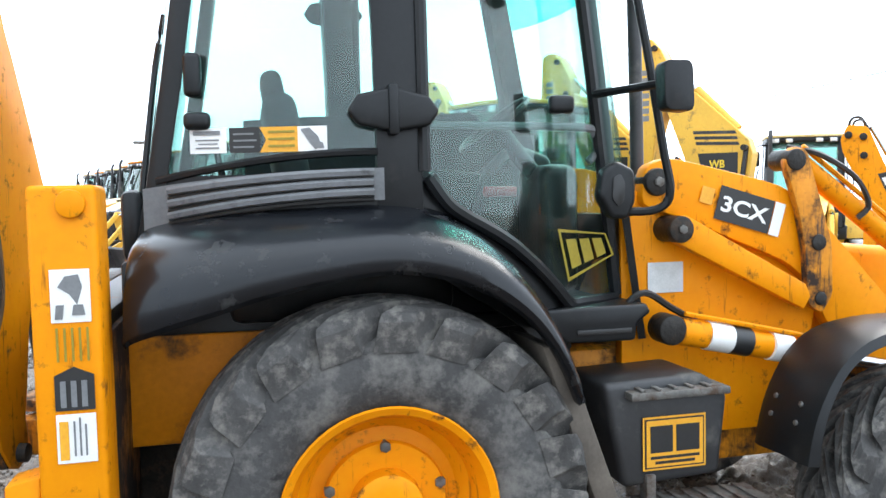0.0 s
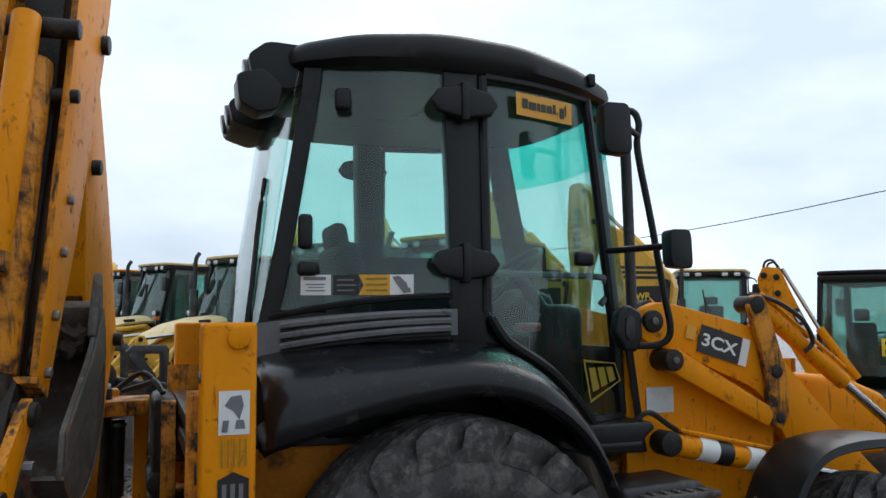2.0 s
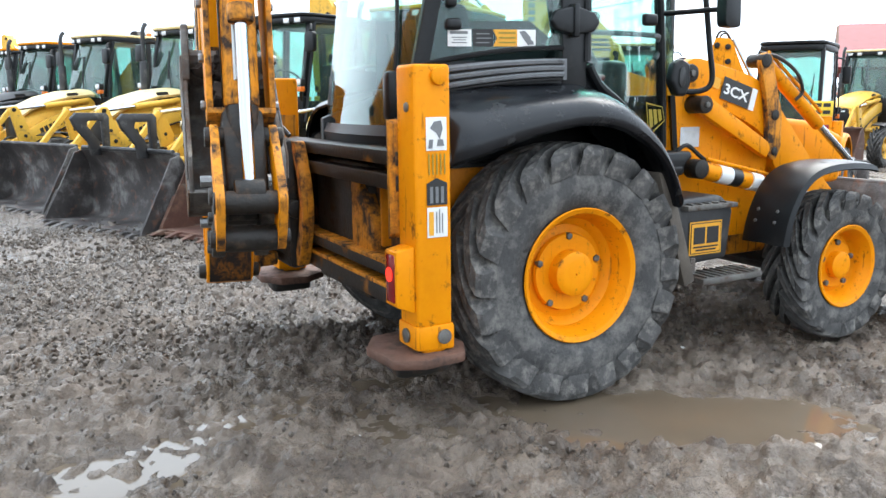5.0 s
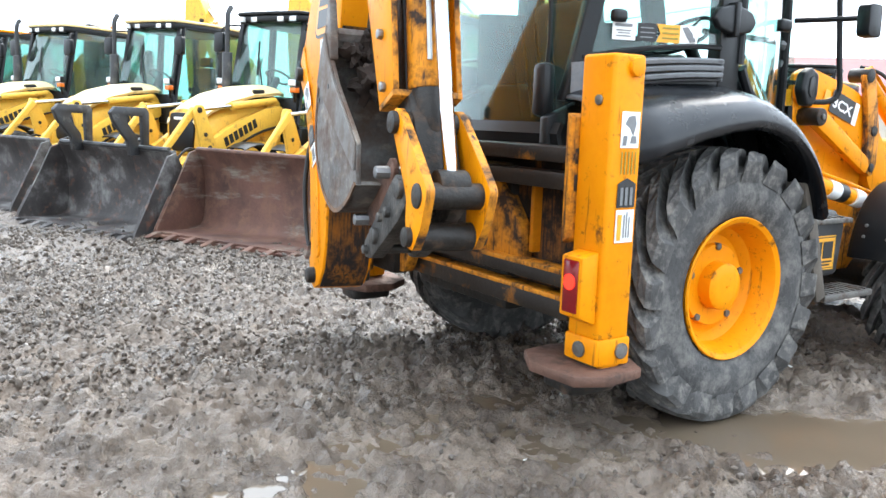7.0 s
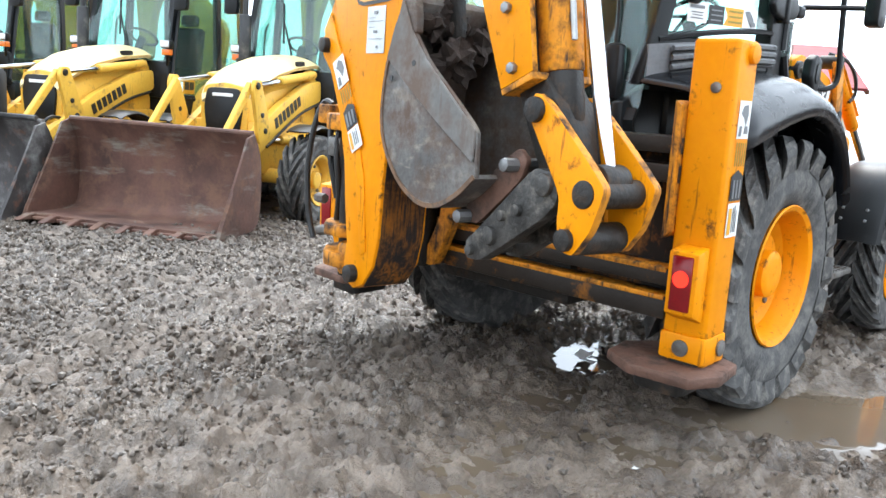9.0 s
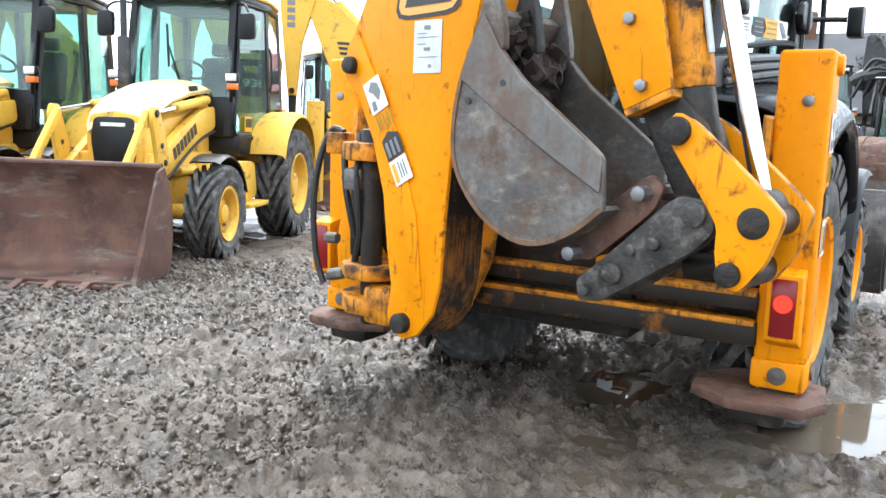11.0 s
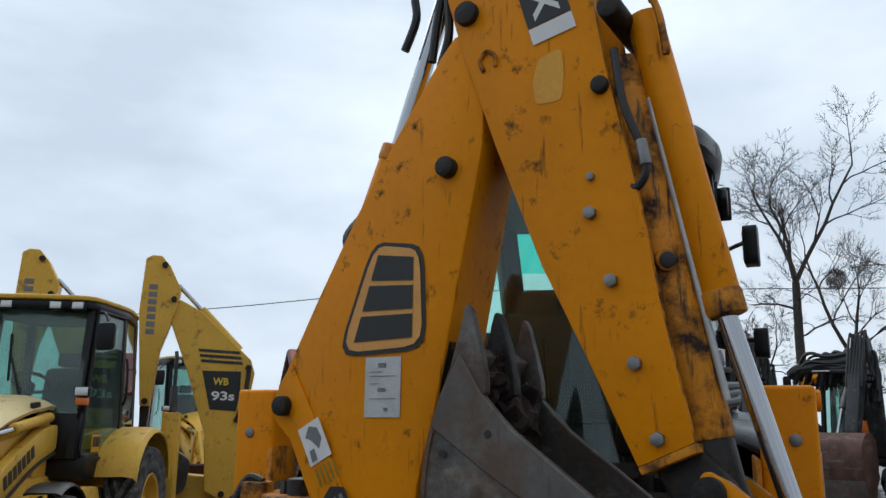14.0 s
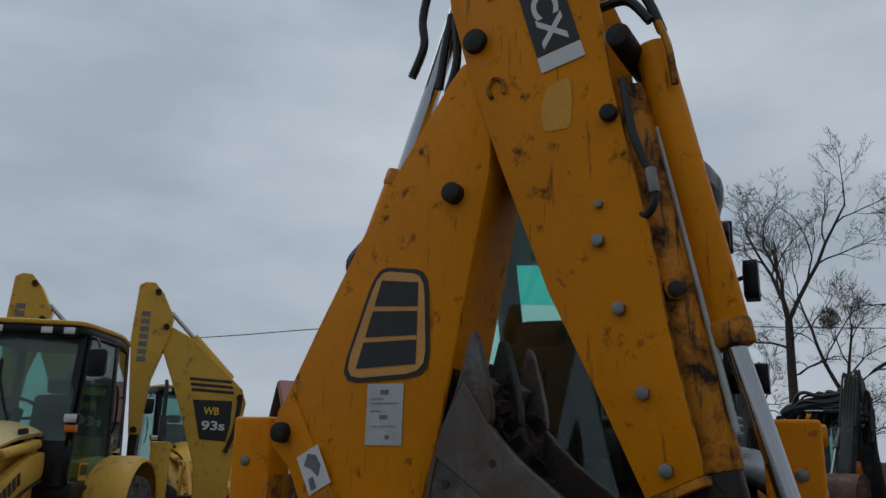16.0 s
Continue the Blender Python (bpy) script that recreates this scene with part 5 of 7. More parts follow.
poly_print(sk, o, (1, 0, 0), (0, 0, 1), [[(0.02, -0.27), (0.125, -0.27), (0.125, -0.17), (0.072, -0.145), (0.02, -0.17)]], INK, "print_field", 0.003)
bars(sk, o, (1, 0, 0), (0, 0, 1), [(0.035 + 0.028 * i, 0.05 + 0.028 * i, -0.26, -0.185) for i in range(3)], INKGREY, "print", 0.006)
bars(sk, o, (1, 0, 0), (0, 0, 1), [(0.02, 0.125, -0.42, -0.28)], WHITE, "white_panel", 0.003)
bars(sk, o, (1, 0, 0), (0, 0, 1), [(0.028, 0.052, -0.41, -0.30)], STICKER_ORANGE, "print", 0.006)
bars(sk, o, (1, 0, 0), (0, 0, 1), [(0.065, 0.07, -0.4, -0.30), (0.08, 0.085, -0.4, -0.29), (0.095, 0.1, -0.4, -0.31)], INKGREY, "print", 0.006)

# ---- backhoe: king post, boom, dipper, rams and digging bucket ----
SWING = radians(9.5)
HOE = LEAN.inverted() @ Matrix.Translation((-1.69, 0.34, 0)) @ Matrix(((-math.sin(SWING), 0, -math.cos(SWING), 0), (-math.cos(SWING), 0, math.sin(SWING), 0), (0, 1, 0, 0), (0, 0, 0, 1)))
HOE = HOE @ Matrix.Translation((0, 0, -0.13))


SLIM = False


def hoe(bm):
    """From the boom's own plane (u along it, v up, w to the rear) into the machine; the dipper group is narrower and sits forward."""
    if SLIM:
        for vert in bm.verts:
            vert.co.z = vert.co.z * 0.90 - 0.012
    bm.transform(HOE)
    return bm


def plate(poly, w0, w1, b=0.008, seg=2):
    bm = prism(poly, w0, w1, "xy", b, seg)
    for f in bm.faces:
        if abs(f.normal.z) < 0.5:
            f.material_index = 1
    return hoe(bm)


def worn_edges(ob, material):
    """The cut edges of a steel plate are rubbed and greasier than its faces."""
    ob.data.materials.append(material)
    return ob


def bar(p, q, r, b=0.0, seg=20):
    return hoe(rod(p, q, r, seg=seg, b=b))


BOOM = [(-0.06, 0.62), (-0.03, 0.55), (0.04, 0.525), (0.12, 0.56), (0.20, 0.66), (0.235, 0.80), (0.245, 1.03), (0.275, 1.40), (0.34, 1.65), (0.41, 2.0), (0.46, 2.25), (0.51, 2.51), (0.515, 2.70), (0.47, 2.90),
        (0.40, 2.93), (0.34, 2.86), (0.15, 2.58), (-0.01, 2.32), (-0.17, 2.03), (-0.30, 1.78), (-0.355, 1.68), (-0.35, 1.60), (-0.27, 1.53), (-0.17, 1.34), (-0.10, 1.12), (-0.07, 0.90), (-0.04, 0.74)]
boom = part("boom", plate(BOOM, -0.13, 0.13, 0.012, 2), ORANGE, jb, "orange-yellow welded boom with scraped lower end")
part("boom_rib", plate([(-0.33, 1.72), (-0.27, 1.80), (-0.02, 1.38), (0.10, 1.05), (0.145, 0.72), (0.10, 0.70), (0.03, 1.05), (-0.10, 1.36)], 0.128, 0.138, 0.006), ORANGE, boom)
part("wear_strip", hoe(sheet([[(u + 0.004, v, w) for w in (-0.115, 0.115)] for u, v in ((0.115, 0.55), (0.195, 0.65), (0.232, 0.79), (0.245, 1.03), (0.262, 1.25))], 0.006)), SCRAPE_SHADE, boom, "rubbed greasy boom edge")
part("dipper_root_stain", plate([(0.30, 1.66), (0.345, 1.66), (0.50, 2.50), (0.50, 2.62), (0.46, 2.6)], -0.12, 0.12, 0.004), SCRAPE_SHADE, boom)
for u, v, r in ((0.04, 0.600, 0.042), (-0.295, 1.650, 0.036), (0.38, 2.44, 0.036)):
    part("boom_pin", bar((u, v, -0.17), (u, v, 0.17), r, 0.008), GREASE, boom)

SLIM = True
DIP = [(0.315, 3.40), (0.335, 3.48), (0.42, 3.56), (0.56, 3.60), (0.68, 3.57), (0.76, 3.44), (0.89, 3.10), (0.94, 2.72), (1.03, 2.28), (1.09, 1.90), (1.16, 1.545), (1.00, 1.475), (0.86, 1.78), (0.72, 2.07), (0.56, 2.49), (0.43, 2.86), (0.345, 3.16)]
dipper = worn_edges(part("dipper", plate(DIP, 0.135, 0.165, 0.006), ORANGE, jb, "orange-yellow dipper arm with bolted side plates"), ORANGE_WORN)
worn_edges(part("side_plate", plate(DIP, -0.165, -0.135, 0.006), ORANGE, dipper), ORANGE_WORN)
part("dipper_box", plate([(0.50, 3.35), (0.66, 3.40), (0.82, 3.05), (0.90, 2.45), (1.02, 1.95), (1.12, 1.50), (1.05, 1.52), (0.88, 1.95), (0.72, 2.5), (0.56, 3.0)], -0.085, 0.085, 0.01), GREASE, dipper)
part("dipper_nose", plate([(1.00, 1.52), (1.15, 1.55), (1.24, 1.44), (1.34, 1.20), (1.30, 1.12), (1.20, 1.14), (1.08, 1.36)], -0.10, 0.10, 0.02), GREASE, dipper)
part("end_plate", plate([(1.00, 1.475), (1.16, 1.545), (1.165, 1.52), (1.01, 1.455)], -0.165, 0.165, 0.003), ORANGE_WORN, dipper)
for u, v, r, mt in ((0.455, 2.99, 0.044, GREASE), (0.37, 3.39, 0.034, GREASE), (0.62, 3.545, 0.024, GREASE), (0.97, 2.875, 0.04, GREASE), (0.93, 2.62, 0.028, GREASE)):
    part("dipper_pin", bar((u, v, -0.20), (u, v, 0.195), r, 0.008), mt, dipper)
for u, v in ((0.886, 2.215), (0.945, 2.003), (1.006, 1.760), (1.062, 1.552)):
    for s in (-1, 1):
        part("plate_bolt", bar((u, v, s * 0.165), (u, v, s * 0.19), 0.021, 0.002, 6), ZINC, dipper)
part("stop_bolt", bar((0.89, 2.33, 0.165), (0.89, 2.33, 0.18), 0.014, 0.002, 6), ZINC, dipper)
part("hook_eye", hoe(tube([(0.52, 2.76, 0.168), (0.505, 2.80, 0.17), (0.53, 2.83, 0.17), (0.56, 2.81, 0.17), (0.565, 2.77, 0.168)], 0.008, 6)), ORANGE_WORN, dipper)
part("faded_patch", plate(smoothline([(0.71, 2.60), (0.80, 2.60), (0.81, 2.70), (0.80, 2.78), (0.72, 2.76), (0.70, 2.68)], 3), 0.1655, 0.1675, 0), STICKER_ORANGE, dipper)

# bucket ram along the dipper
ram = part("bucket_ram", bar((1.03, 2.90, 0), (1.226, 1.925, 0), 0.058, 0.01), ORANGE, jb, "orange-yellow hydraulic ram with chrome rod")
part("gland", bar((1.216, 1.975, 0), (1.231, 1.90, 0), 0.063, 0.01), ORANGE_WORN, ram)
part("ram_rod", bar((1.228, 1.92, 0), (1.408, 1.24, 0), 0.030), CHROME, ram, "bright chrome piston rod")
part("rod_eye", bar((1.415, 1.19, -0.07), (1.415, 1.19, 0.07), 0.062, 0.01), GREASE, ram)

# round inner arm that slides out of the dipper, greasy at its foot
inner_arm = part("inner_arm", bar((0.93, 2.75, 0), (1.150, 1.545, 0), 0.086, 0.012, 28), ORANGE_WORN, dipper, "worn orange round inner arm")
part("arm_foot", bar((1.148, 1.56, 0), (1.19, 1.36, 0), 0.080, 0.02, 24), GREASE, inner_arm)
# pale thin bar added to draw the sheen along the arm's edge
part("feed_pipe", bar((1.045, 2.60, 0.03), (1.225, 1.66, 0.03), 0.011), DATAPLATE, inner_arm)
part("port_boss", bar((1.075, 2.075, 0.055), (1.095, 2.063, 0.105), 0.034, 0.006), ORANGE_WORN, inner_arm)
part("port", bar((1.095, 2.063, 0.10), (1.097, 2.062, 0.112), 0.024, 0.003), INK, inner_arm)

# tipping links, near and far
LINK = smoothline([(1.14, 1.42), (1.18, 1.475), (1.25, 1.44), (1.47, 1.245), (1.535, 1.18), (1.49, 1.04), (1.42, 0.945), (1.355, 0.955), (1.335, 1.05), (1.335, 1.14), (1.17, 1.37)], 3)
for w0, w1 in ((0.12, 0.16), (-0.16, -0.12)):
    lk = worn_edges(part("tipping_link", plate(LINK, w0, w1, 0.006), ORANGE, jb, "orange-yellow steel tipping link"), ORANGE_WORN)
    for u, v, r in ((1.19, 1.415, 0.044), (1.445, 1.155, 0.047), (1.385, 0.995, 0.038)):
        k = 0.008 if r == 0.047 else 0.025
        part("link_pin", bar((u, v, w0 - k), (u, v, w1 + k), r, 0.004), GREASE, lk)
part("cross_tube", bar((1.445, 1.155, -0.12), (1.445, 1.155, 0.12), 0.05), GREASE, jb)
part("cross_tube", bar((1.385, 0.995, -0.12), (1.385, 0.995, 0.12), 0.055), GREASE, jb)

# bucket linkage
SLIM = False
hitch = part("quick_hitch", plate(smoothline([(1.20, 1.22), (1.31, 1.21), (1.33, 1.12), (1.27, 1.05), (1.05, 0.905), (0.95, 0.84), (0.87, 0.835), (0.855, 0.90), (0.93, 0.965)], 3), 0.07, 0.13, 0.012), GRIME, jb, "dirty grey bucket coupling")
part("side_plate", plate(smoothline([(1.20, 1.22), (1.31, 1.21), (1.33, 1.12), (1.27, 1.05), (1.05, 0.905), (0.95, 0.84), (0.87, 0.835), (0.855, 0.90), (0.93, 0.965)], 3), -0.13, -0.07, 0.012), GRIME, hitch)
for u, v, r in ((1.265, 1.165, 0.04), (1.0, 0.945, 0.036), (0.895, 0.872, 0.02), (1.14, 1.06, 0.022), (1.06, 1.03, 0.02)):
    part("hitch_pin", bar((u, v, -0.15), (u, v, 0.15), r, 0.006), GRIME, hitch)
part("hydraulic_link", bar((1.40, 1.0, -0.03), (1.18, 0.98, -0.03), 0.045, 0.008), GREASE, hitch)

# digging bucket, mouth up
BACK = curve([(1.0, 1.155), (0.90, 1.075), (0.78, 1.02), (0.66, 1.015), (0.53, 1.07), (0.43, 1.16), (0.365, 1.27), (0.35, 1.40), (0.375, 1.56), (0.43, 1.70), (0.485, 1.80)])
bk = part("digging_bucket", hoe(sheet([[(u, v, w) for w in (-0.22, -0.1, 0.1, 0.22)] for u, v in BACK], 0.018)), STEEL, jb, "worn grey steel digging bucket with rust streaks")
CHEEK = BACK + curve([(0.56, 1.68), (0.66, 1.575), (0.80, 1.47), (0.96, 1.35), (0.99, 1.315)], 3)
for w0, w1 in ((0.20, 0.222), (-0.222, -0.20)):
    part("cheek", plate(CHEEK, w0, w1, 0.004, 1), STEEL, bk)
    inner = [(u + (0.68 - u) * 0.045, v + (1.42 - v) * 0.045) for u, v in BACK]
    part("cheek_rim", plate(BACK + inner[::-1], w1 if w0 > 0 else w0 - 0.006, w1 + 0.006 if w0 > 0 else w0, 0.0, 1), RIMRUST, bk, "rusty worn bucket edge")
    part("cheek_wear_plate", plate([(0.385, 1.58), (0.43, 1.70), (0.485, 1.80), (0.56, 1.68), (0.66, 1.575), (0.80, 1.47), (0.99, 1.325), (0.985, 1.21), (0.80, 1.315), (0.56, 1.46)], w1 if w0 > 0 else w0 - 0.012, w1 + 0.012 if w0 > 0 else w0, 0.004, 1), WEAR, bk)
part("lip", plate([(0.40, 1.66), (0.44, 1.655), (0.525, 1.80), (0.485, 1.83)], -0.222, 0.222, 0.004), STEEL, bk)
for w in (-0.205, 0.0, 0.205):
    k = 0.018 if w else 0.028
    part("tooth", plate([(0.385, 1.615), (0.445, 1.76), (0.475, 1.86), (0.497, 1.945), (0.507, 1.955), (0.522, 1.93), (0.550, 1.83), (0.570, 1.735), (0.572, 1.68), (0.50, 1.64)], w - k, w + k, 0.006), STEEL if w else GREASE, bk, "pointed bucket tooth")
part("mount_ear", plate(smoothline([(0.84, 1.06), (0.97, 1.18), (1.10, 1.28), (1.15, 1.24), (1.12, 1.16), (0.90, 0.97), (0.82, 0.98)], 3), 0.09, 0.115, 0.006), PAD, bk)
part("mount_ear", plate(smoothline([(0.84, 1.06), (0.97, 1.18), (1.10, 1.28), (1.15, 1.24), (1.12, 1.16), (0.90, 0.97), (0.82, 0.98)], 3), -0.115, -0.09, 0.006), PAD, bk)
for u, v in ((1.09, 1.215), (0.845, 0.995)):
    part("bucket_pin", bar((u, v, -0.15), (u, v, 0.175), 0.026, 0.004, 8), ZINC, bk)
for u, v, w, r in ((0.52, 1.66, -0.12, 0.075), (0.50, 1.72, -0.02, 0.06), (0.51, 1.71, 0.09, 0.065), (0.56, 1.58, 0.02, 0.09), (0.50, 1.79, 0.03, 0.045)):
    lump = bmesh.new()
    bmesh.ops.create_icosphere(lump, subdivisions=3, radius=r)
    for vert in lump.verts:
        vert.co *= 0.9 + 0.7 * noise.noise(vert.co * 22 + Vector((u * 30, v * 30, w * 30))) + 0.45 * noise.noise(vert.co * 60)
        vert.co += Vector((u, v, w))
    part("dried_mud", hoe(lump), CLOD, bk)
for u, v in ((0.585, 1.56), (0.43, 1.50)):
    part("drain_hole", bar((u, v, 0.232), (u, v, 0.236), 0.012, 0, 12), INK, bk)

# dipper ram on top of the boom
dr = part("dipper_ram", bar((-0.20, 1.95, -0.03), (0.06, 2.60, -0.03), 0.062, 0.01), ORANGE, jb, "dipper ram along the boom")
part("gland", bar((0.045, 2.56, -0.03), (0.068, 2.62, -0.03), 0.068, 0.008), ORANGE_WORN, dr)
part("ram_rod", bar((0.06, 2.60, -0.03), (0.30, 3.30, -0.03), 0.034), CHROME, dr)
for k, pts in enumerate((((0.30, 3.42, 0.02), (0.20, 3.36, 0.03), (0.16, 3.22, 0.03), (0.17, 3.10, 0.03), (0.12, 2.98, 0.03)),
                         ((0.29, 3.2, 0.03), (0.27, 3.05, 0.04), (0.25, 2.9, 0.04)), ((0.33, 3.16, 0.07), (0.34, 2.98, 0.07), (0.30, 2.86, 0.06)),
                         ((0.86, 3.14, -0.02), (0.94, 3.16, 0.0), (1.02, 3.08, 0.0), (1.07, 2.94, 0.0)), ((0.88, 3.06, 0.04), (0.97, 3.06, 0.04), (1.04, 2.97, 0.03)),
                         ((0.97, 2.74, 0.12), (1.0, 2.55, 0.14), (1.05, 2.40, 0.14), (1.06, 2.32, 0.14), (1.03, 2.28, 0.13), (1.0, 2.30, 0.12)),
                         ((-0.16, 2.14, 0.0), (-0.2, 2.0, 0.0), (-0.26, 1.9, 0.0), (-0.33, 1.78, -0.02)))):
    part("hose", hoe(tube(pts, 0.017 if k != 5 else 0.013, 8)), HOSE, jb)
part("pipe", hoe(tube([(1.07, 2.95, 0.05), (1.10, 2.85, 0.05), (1.115, 2.72, 0.05)], 0.012, 6)), ORANGE_WORN, jb)
part("hose_end", bar((1.05, 2.42, 0.14), (1.062, 2.34, 0.14), 0.018, 0.003), ZINC, jb)
part("hose", hoe(tube([(-0.05, 2.33, 0.02), (-0.1, 2.27, 0.03), (-0.09, 2.2, 0.03), (-0.13, 2.14, 0.02)], 0.035, 8)), HOSE, jb)

# badges on the boom and dipper
BU, BV = Vector(HOE.to_3x3() @ Vector((1, 0, 0))), Vector(HOE.to_3x3() @ Vector((0, 1, 0)))


def on_hoe(u, v, w):
    return HOE @ Vector((u, v, w))


o = on_hoe(-0.055, 1.825, 0.13)
quad = [(-0.012, -0.012), (0.36, 0.004), (0.342, 0.36), (0.13, 0.392)]
base = poly_print(boom, o, BU, BV, [smoothline(quad, 3)], INK, "boom_badge", 0.003)
inner = [(0.008, 0.004), (0.345, 0.018), (0.327, 0.346), (0.142, 0.377)]
poly_print(base, o, BU, BV, [smoothline(inner, 3)], BADGE_TAN, "badge_field", 0.006)


def in_quad(a, b_):
    p = Vector(inner[0]).lerp(Vector(inner[1]), a)
    q = Vector(inner[3]).lerp(Vector(inner[2]), a)
    r = p.lerp(q, b_)
    return (r.x, r.y)


blk = []
for k in range(3):
    b0, b1 = 0.09 + 0.29 * k, 0.09 + 0.29 * k + 0.24
    blk.append([in_quad(0.14, b0), in_quad(0.88, b0), in_quad(0.88, b1), in_quad(0.14, b1)])
poly_print(base, o, BU, BV, blk, INK, "emblem", 0.009)
o = on_hoe(0.06, 1.61, 0.13)
pl_ = bars(boom, o, BU, BV, [(0, 0.145, 0, 0.20)], DATAPLATE, "data_plate", 0.003)
bars(pl_, o, BU, BV, [(0.055, 0.085, 0.165, 0.18), (0.02, 0.07, 0.15, 0.152), (0.02, 0.125, 0.135, 0.137), (0.055, 0.085, 0.085, 0.097), (0.02, 0.06, 0.11, 0.112), (0.08, 0.095, 0.02, 0.032), (0.02, 0.125, 0.06, 0.062)], INKGREY, "print", 0.006)
o = on_hoe(-0.215, 1.555, 0.139)
sd = (BU * 0.43 - BV * 0.80).normalized()
sx = (BU * 0.80 + BV * 0.43).normalized()
skb = bars(boom, o, sx, -sd, [(0, 0.10, -0.13, 0.01)], WHITE, "boom_sticker", 0.003)
poly_print(skb, o, sx, -sd, [[(0.02, -0.03), (0.05, 0.0), (0.08, -0.02), (0.085, -0.06), (0.06, -0.09), (0.04, -0.05)], [(0.015, -0.12), (0.04, -0.12), (0.04, -0.08), (0.02, -0.08)]], INKGREY, "print", 0.006)
bars(skb, o, sx, -sd, [(0.012 + 0.02 * i, 0.018 + 0.02 * i, -0.21, -0.145) for i in range(5)], LOGOYELLOW, "print", 0.004)
poly_print(skb, o, sx, -sd, [[(0, -0.34), (0.10, -0.34), (0.10, -0.25), (0.05, -0.225), (0, -0.25)]], INK, "print_field", 0.004)
bars(skb, o, sx, -sd, [(0.015 + 0.028 * i, 0.03 + 0.028 * i, -0.33, -0.265) for i in range(3)], INKGREY, "print", 0.007)
bars(skb, o, sx, -sd, [(0, 0.10, -0.45, -0.345)], WHITE, "white_panel", 0.004)
bars(skb, o, sx, -sd, [(0.01, 0.03, -0.44, -0.36)], STICKER_ORANGE, "print", 0.007)
bars(skb, o, sx, -sd, [(0.045, 0.05, -0.43, -0.36), (0.06, 0.065, -0.43, -0.37), (0.075, 0.08, -0.43, -0.36)], INKGREY, "print", 0.007)

dx = (BU * 0.152 + BV * 0.032).normalized()
dy = (BU * -0.14 + BV * 0.50).normalized()
o = on_hoe(0.705, 2.81, 0.137)
cb = bars(dipper, o, dx, dy, [(0, 0.155, 0, 0.06)], WHITE, "badge_end", 0.003)
bars(cb, o, dx, dy, [(0, 0.155, 0.065, 0.385)], INK, "model_badge", 0.003)
bars(cb, o, dx, dy, [(0, 0.155, 0.39, 0.535)], INK, "badge_border", 0.003)
bars(cb, o, dx, dy, [(0.008, 0.147, 0.398, 0.527)], STICKER_ORANGE, "badge_field", 0.005)
bars(cb, o, dx, dy, [(0.03, 0.062, 0.425, 0.50), (0.068, 0.096, 0.425, 0.50), (0.102, 0.128, 0.425, 0.50)], INK, "emblem", 0.007)
lettering(cb, o + dx * 0.03 + dy * 0.37, -dy, dx, "3CX", 0.29, 0.095, WHITE)

# king post on its carriage
kp = part("carriage", box(-1.15, -1.03, 0.38, 0.98, 0.58, 1.38, 0.03), GREASE, jb, "greasy carriage and king post with hoses")
part("carriage_guard", prism(smoothline([(0.33, 0.60), (0.43, 0.60), (0.31, 0.85), (0.28, 1.0), (0.31, 1.15), (0.41, 1.37), (0.33, 1.37), (0.235, 1.15), (0.205, 1.0), (0.23, 0.82)], 3), -1.11, -1.04, "yz", 0.012), ORANGE_WORN, kp)
part("curved_bracket", prism(smoothline([(0.72, 0.60), (1.00, 0.60), (1.02, 0.85), (0.97, 1.10), (0.90, 1.36), (0.82, 1.36), (0.86, 1.10), (0.84, 0.90), (0.74, 0.78)], 3), -1.24, -1.16, "yz", 0.012), ORANGE, kp, "orange curved bracket plate")
for z0, z1 in ((0.58, 0.66), (0.74, 0.80), (1.28, 1.36)):
    part("clamp_lug", prism(smoothline([(-1.52, 0.60), (-1.52, 0.74), (-1.40, 0.86), (-1.18, 0.90), (-1.16, 0.56), (-1.40, 0.52)], 3), z0, z1, "xy", 0.01), ORANGE_WORN, kp)
part("slew_pin", rod((-1.40, 0.68, 0.52), (-1.40, 0.68, 1.42), 0.05, b=0.01), GREASE, kp)
part("slew_cylinder", rod((-1.33, 0.80, 0.82), (-1.33, 0.80, 1.24), 0.048, b=0.01), GREASE, kp)
part("cylinder_cap", rod((-1.33, 0.80, 1.20), (-1.33, 0.80, 1.225), 0.056, b=0.004), ZINC, kp)
part("valve_block", box(-1.42, -1.32, 0.84, 0.94, 1.30, 1.40, 0.012), ORANGE_WORN, kp)
part("valve_block", box(-1.46, -1.36, 0.70, 0.80, 1.14, 1.24, 0.012), IRON, kp)
part("slew_ram", rod((-1.12, 0.30, 0.96), (-1.12, 0.98, 0.96), 0.055, b=0.01), GREASE, kp)
part("pipe_union", rod((-1.40, 0.84, 0.74), (-1.40, 0.93, 0.72), 0.03, seg=6, b=0.004), IRON, kp)
part("pipe_union", rod((-1.40, 0.88, 0.90), (-1.40, 0.95, 0.90), 0.028, seg=6, b=0.004), IRON, kp)
part("foot_casting", box(-1.50, -1.30, 0.50, 0.66, 0.54, 0.72, 0.03), ORANGE_WORN, kp)
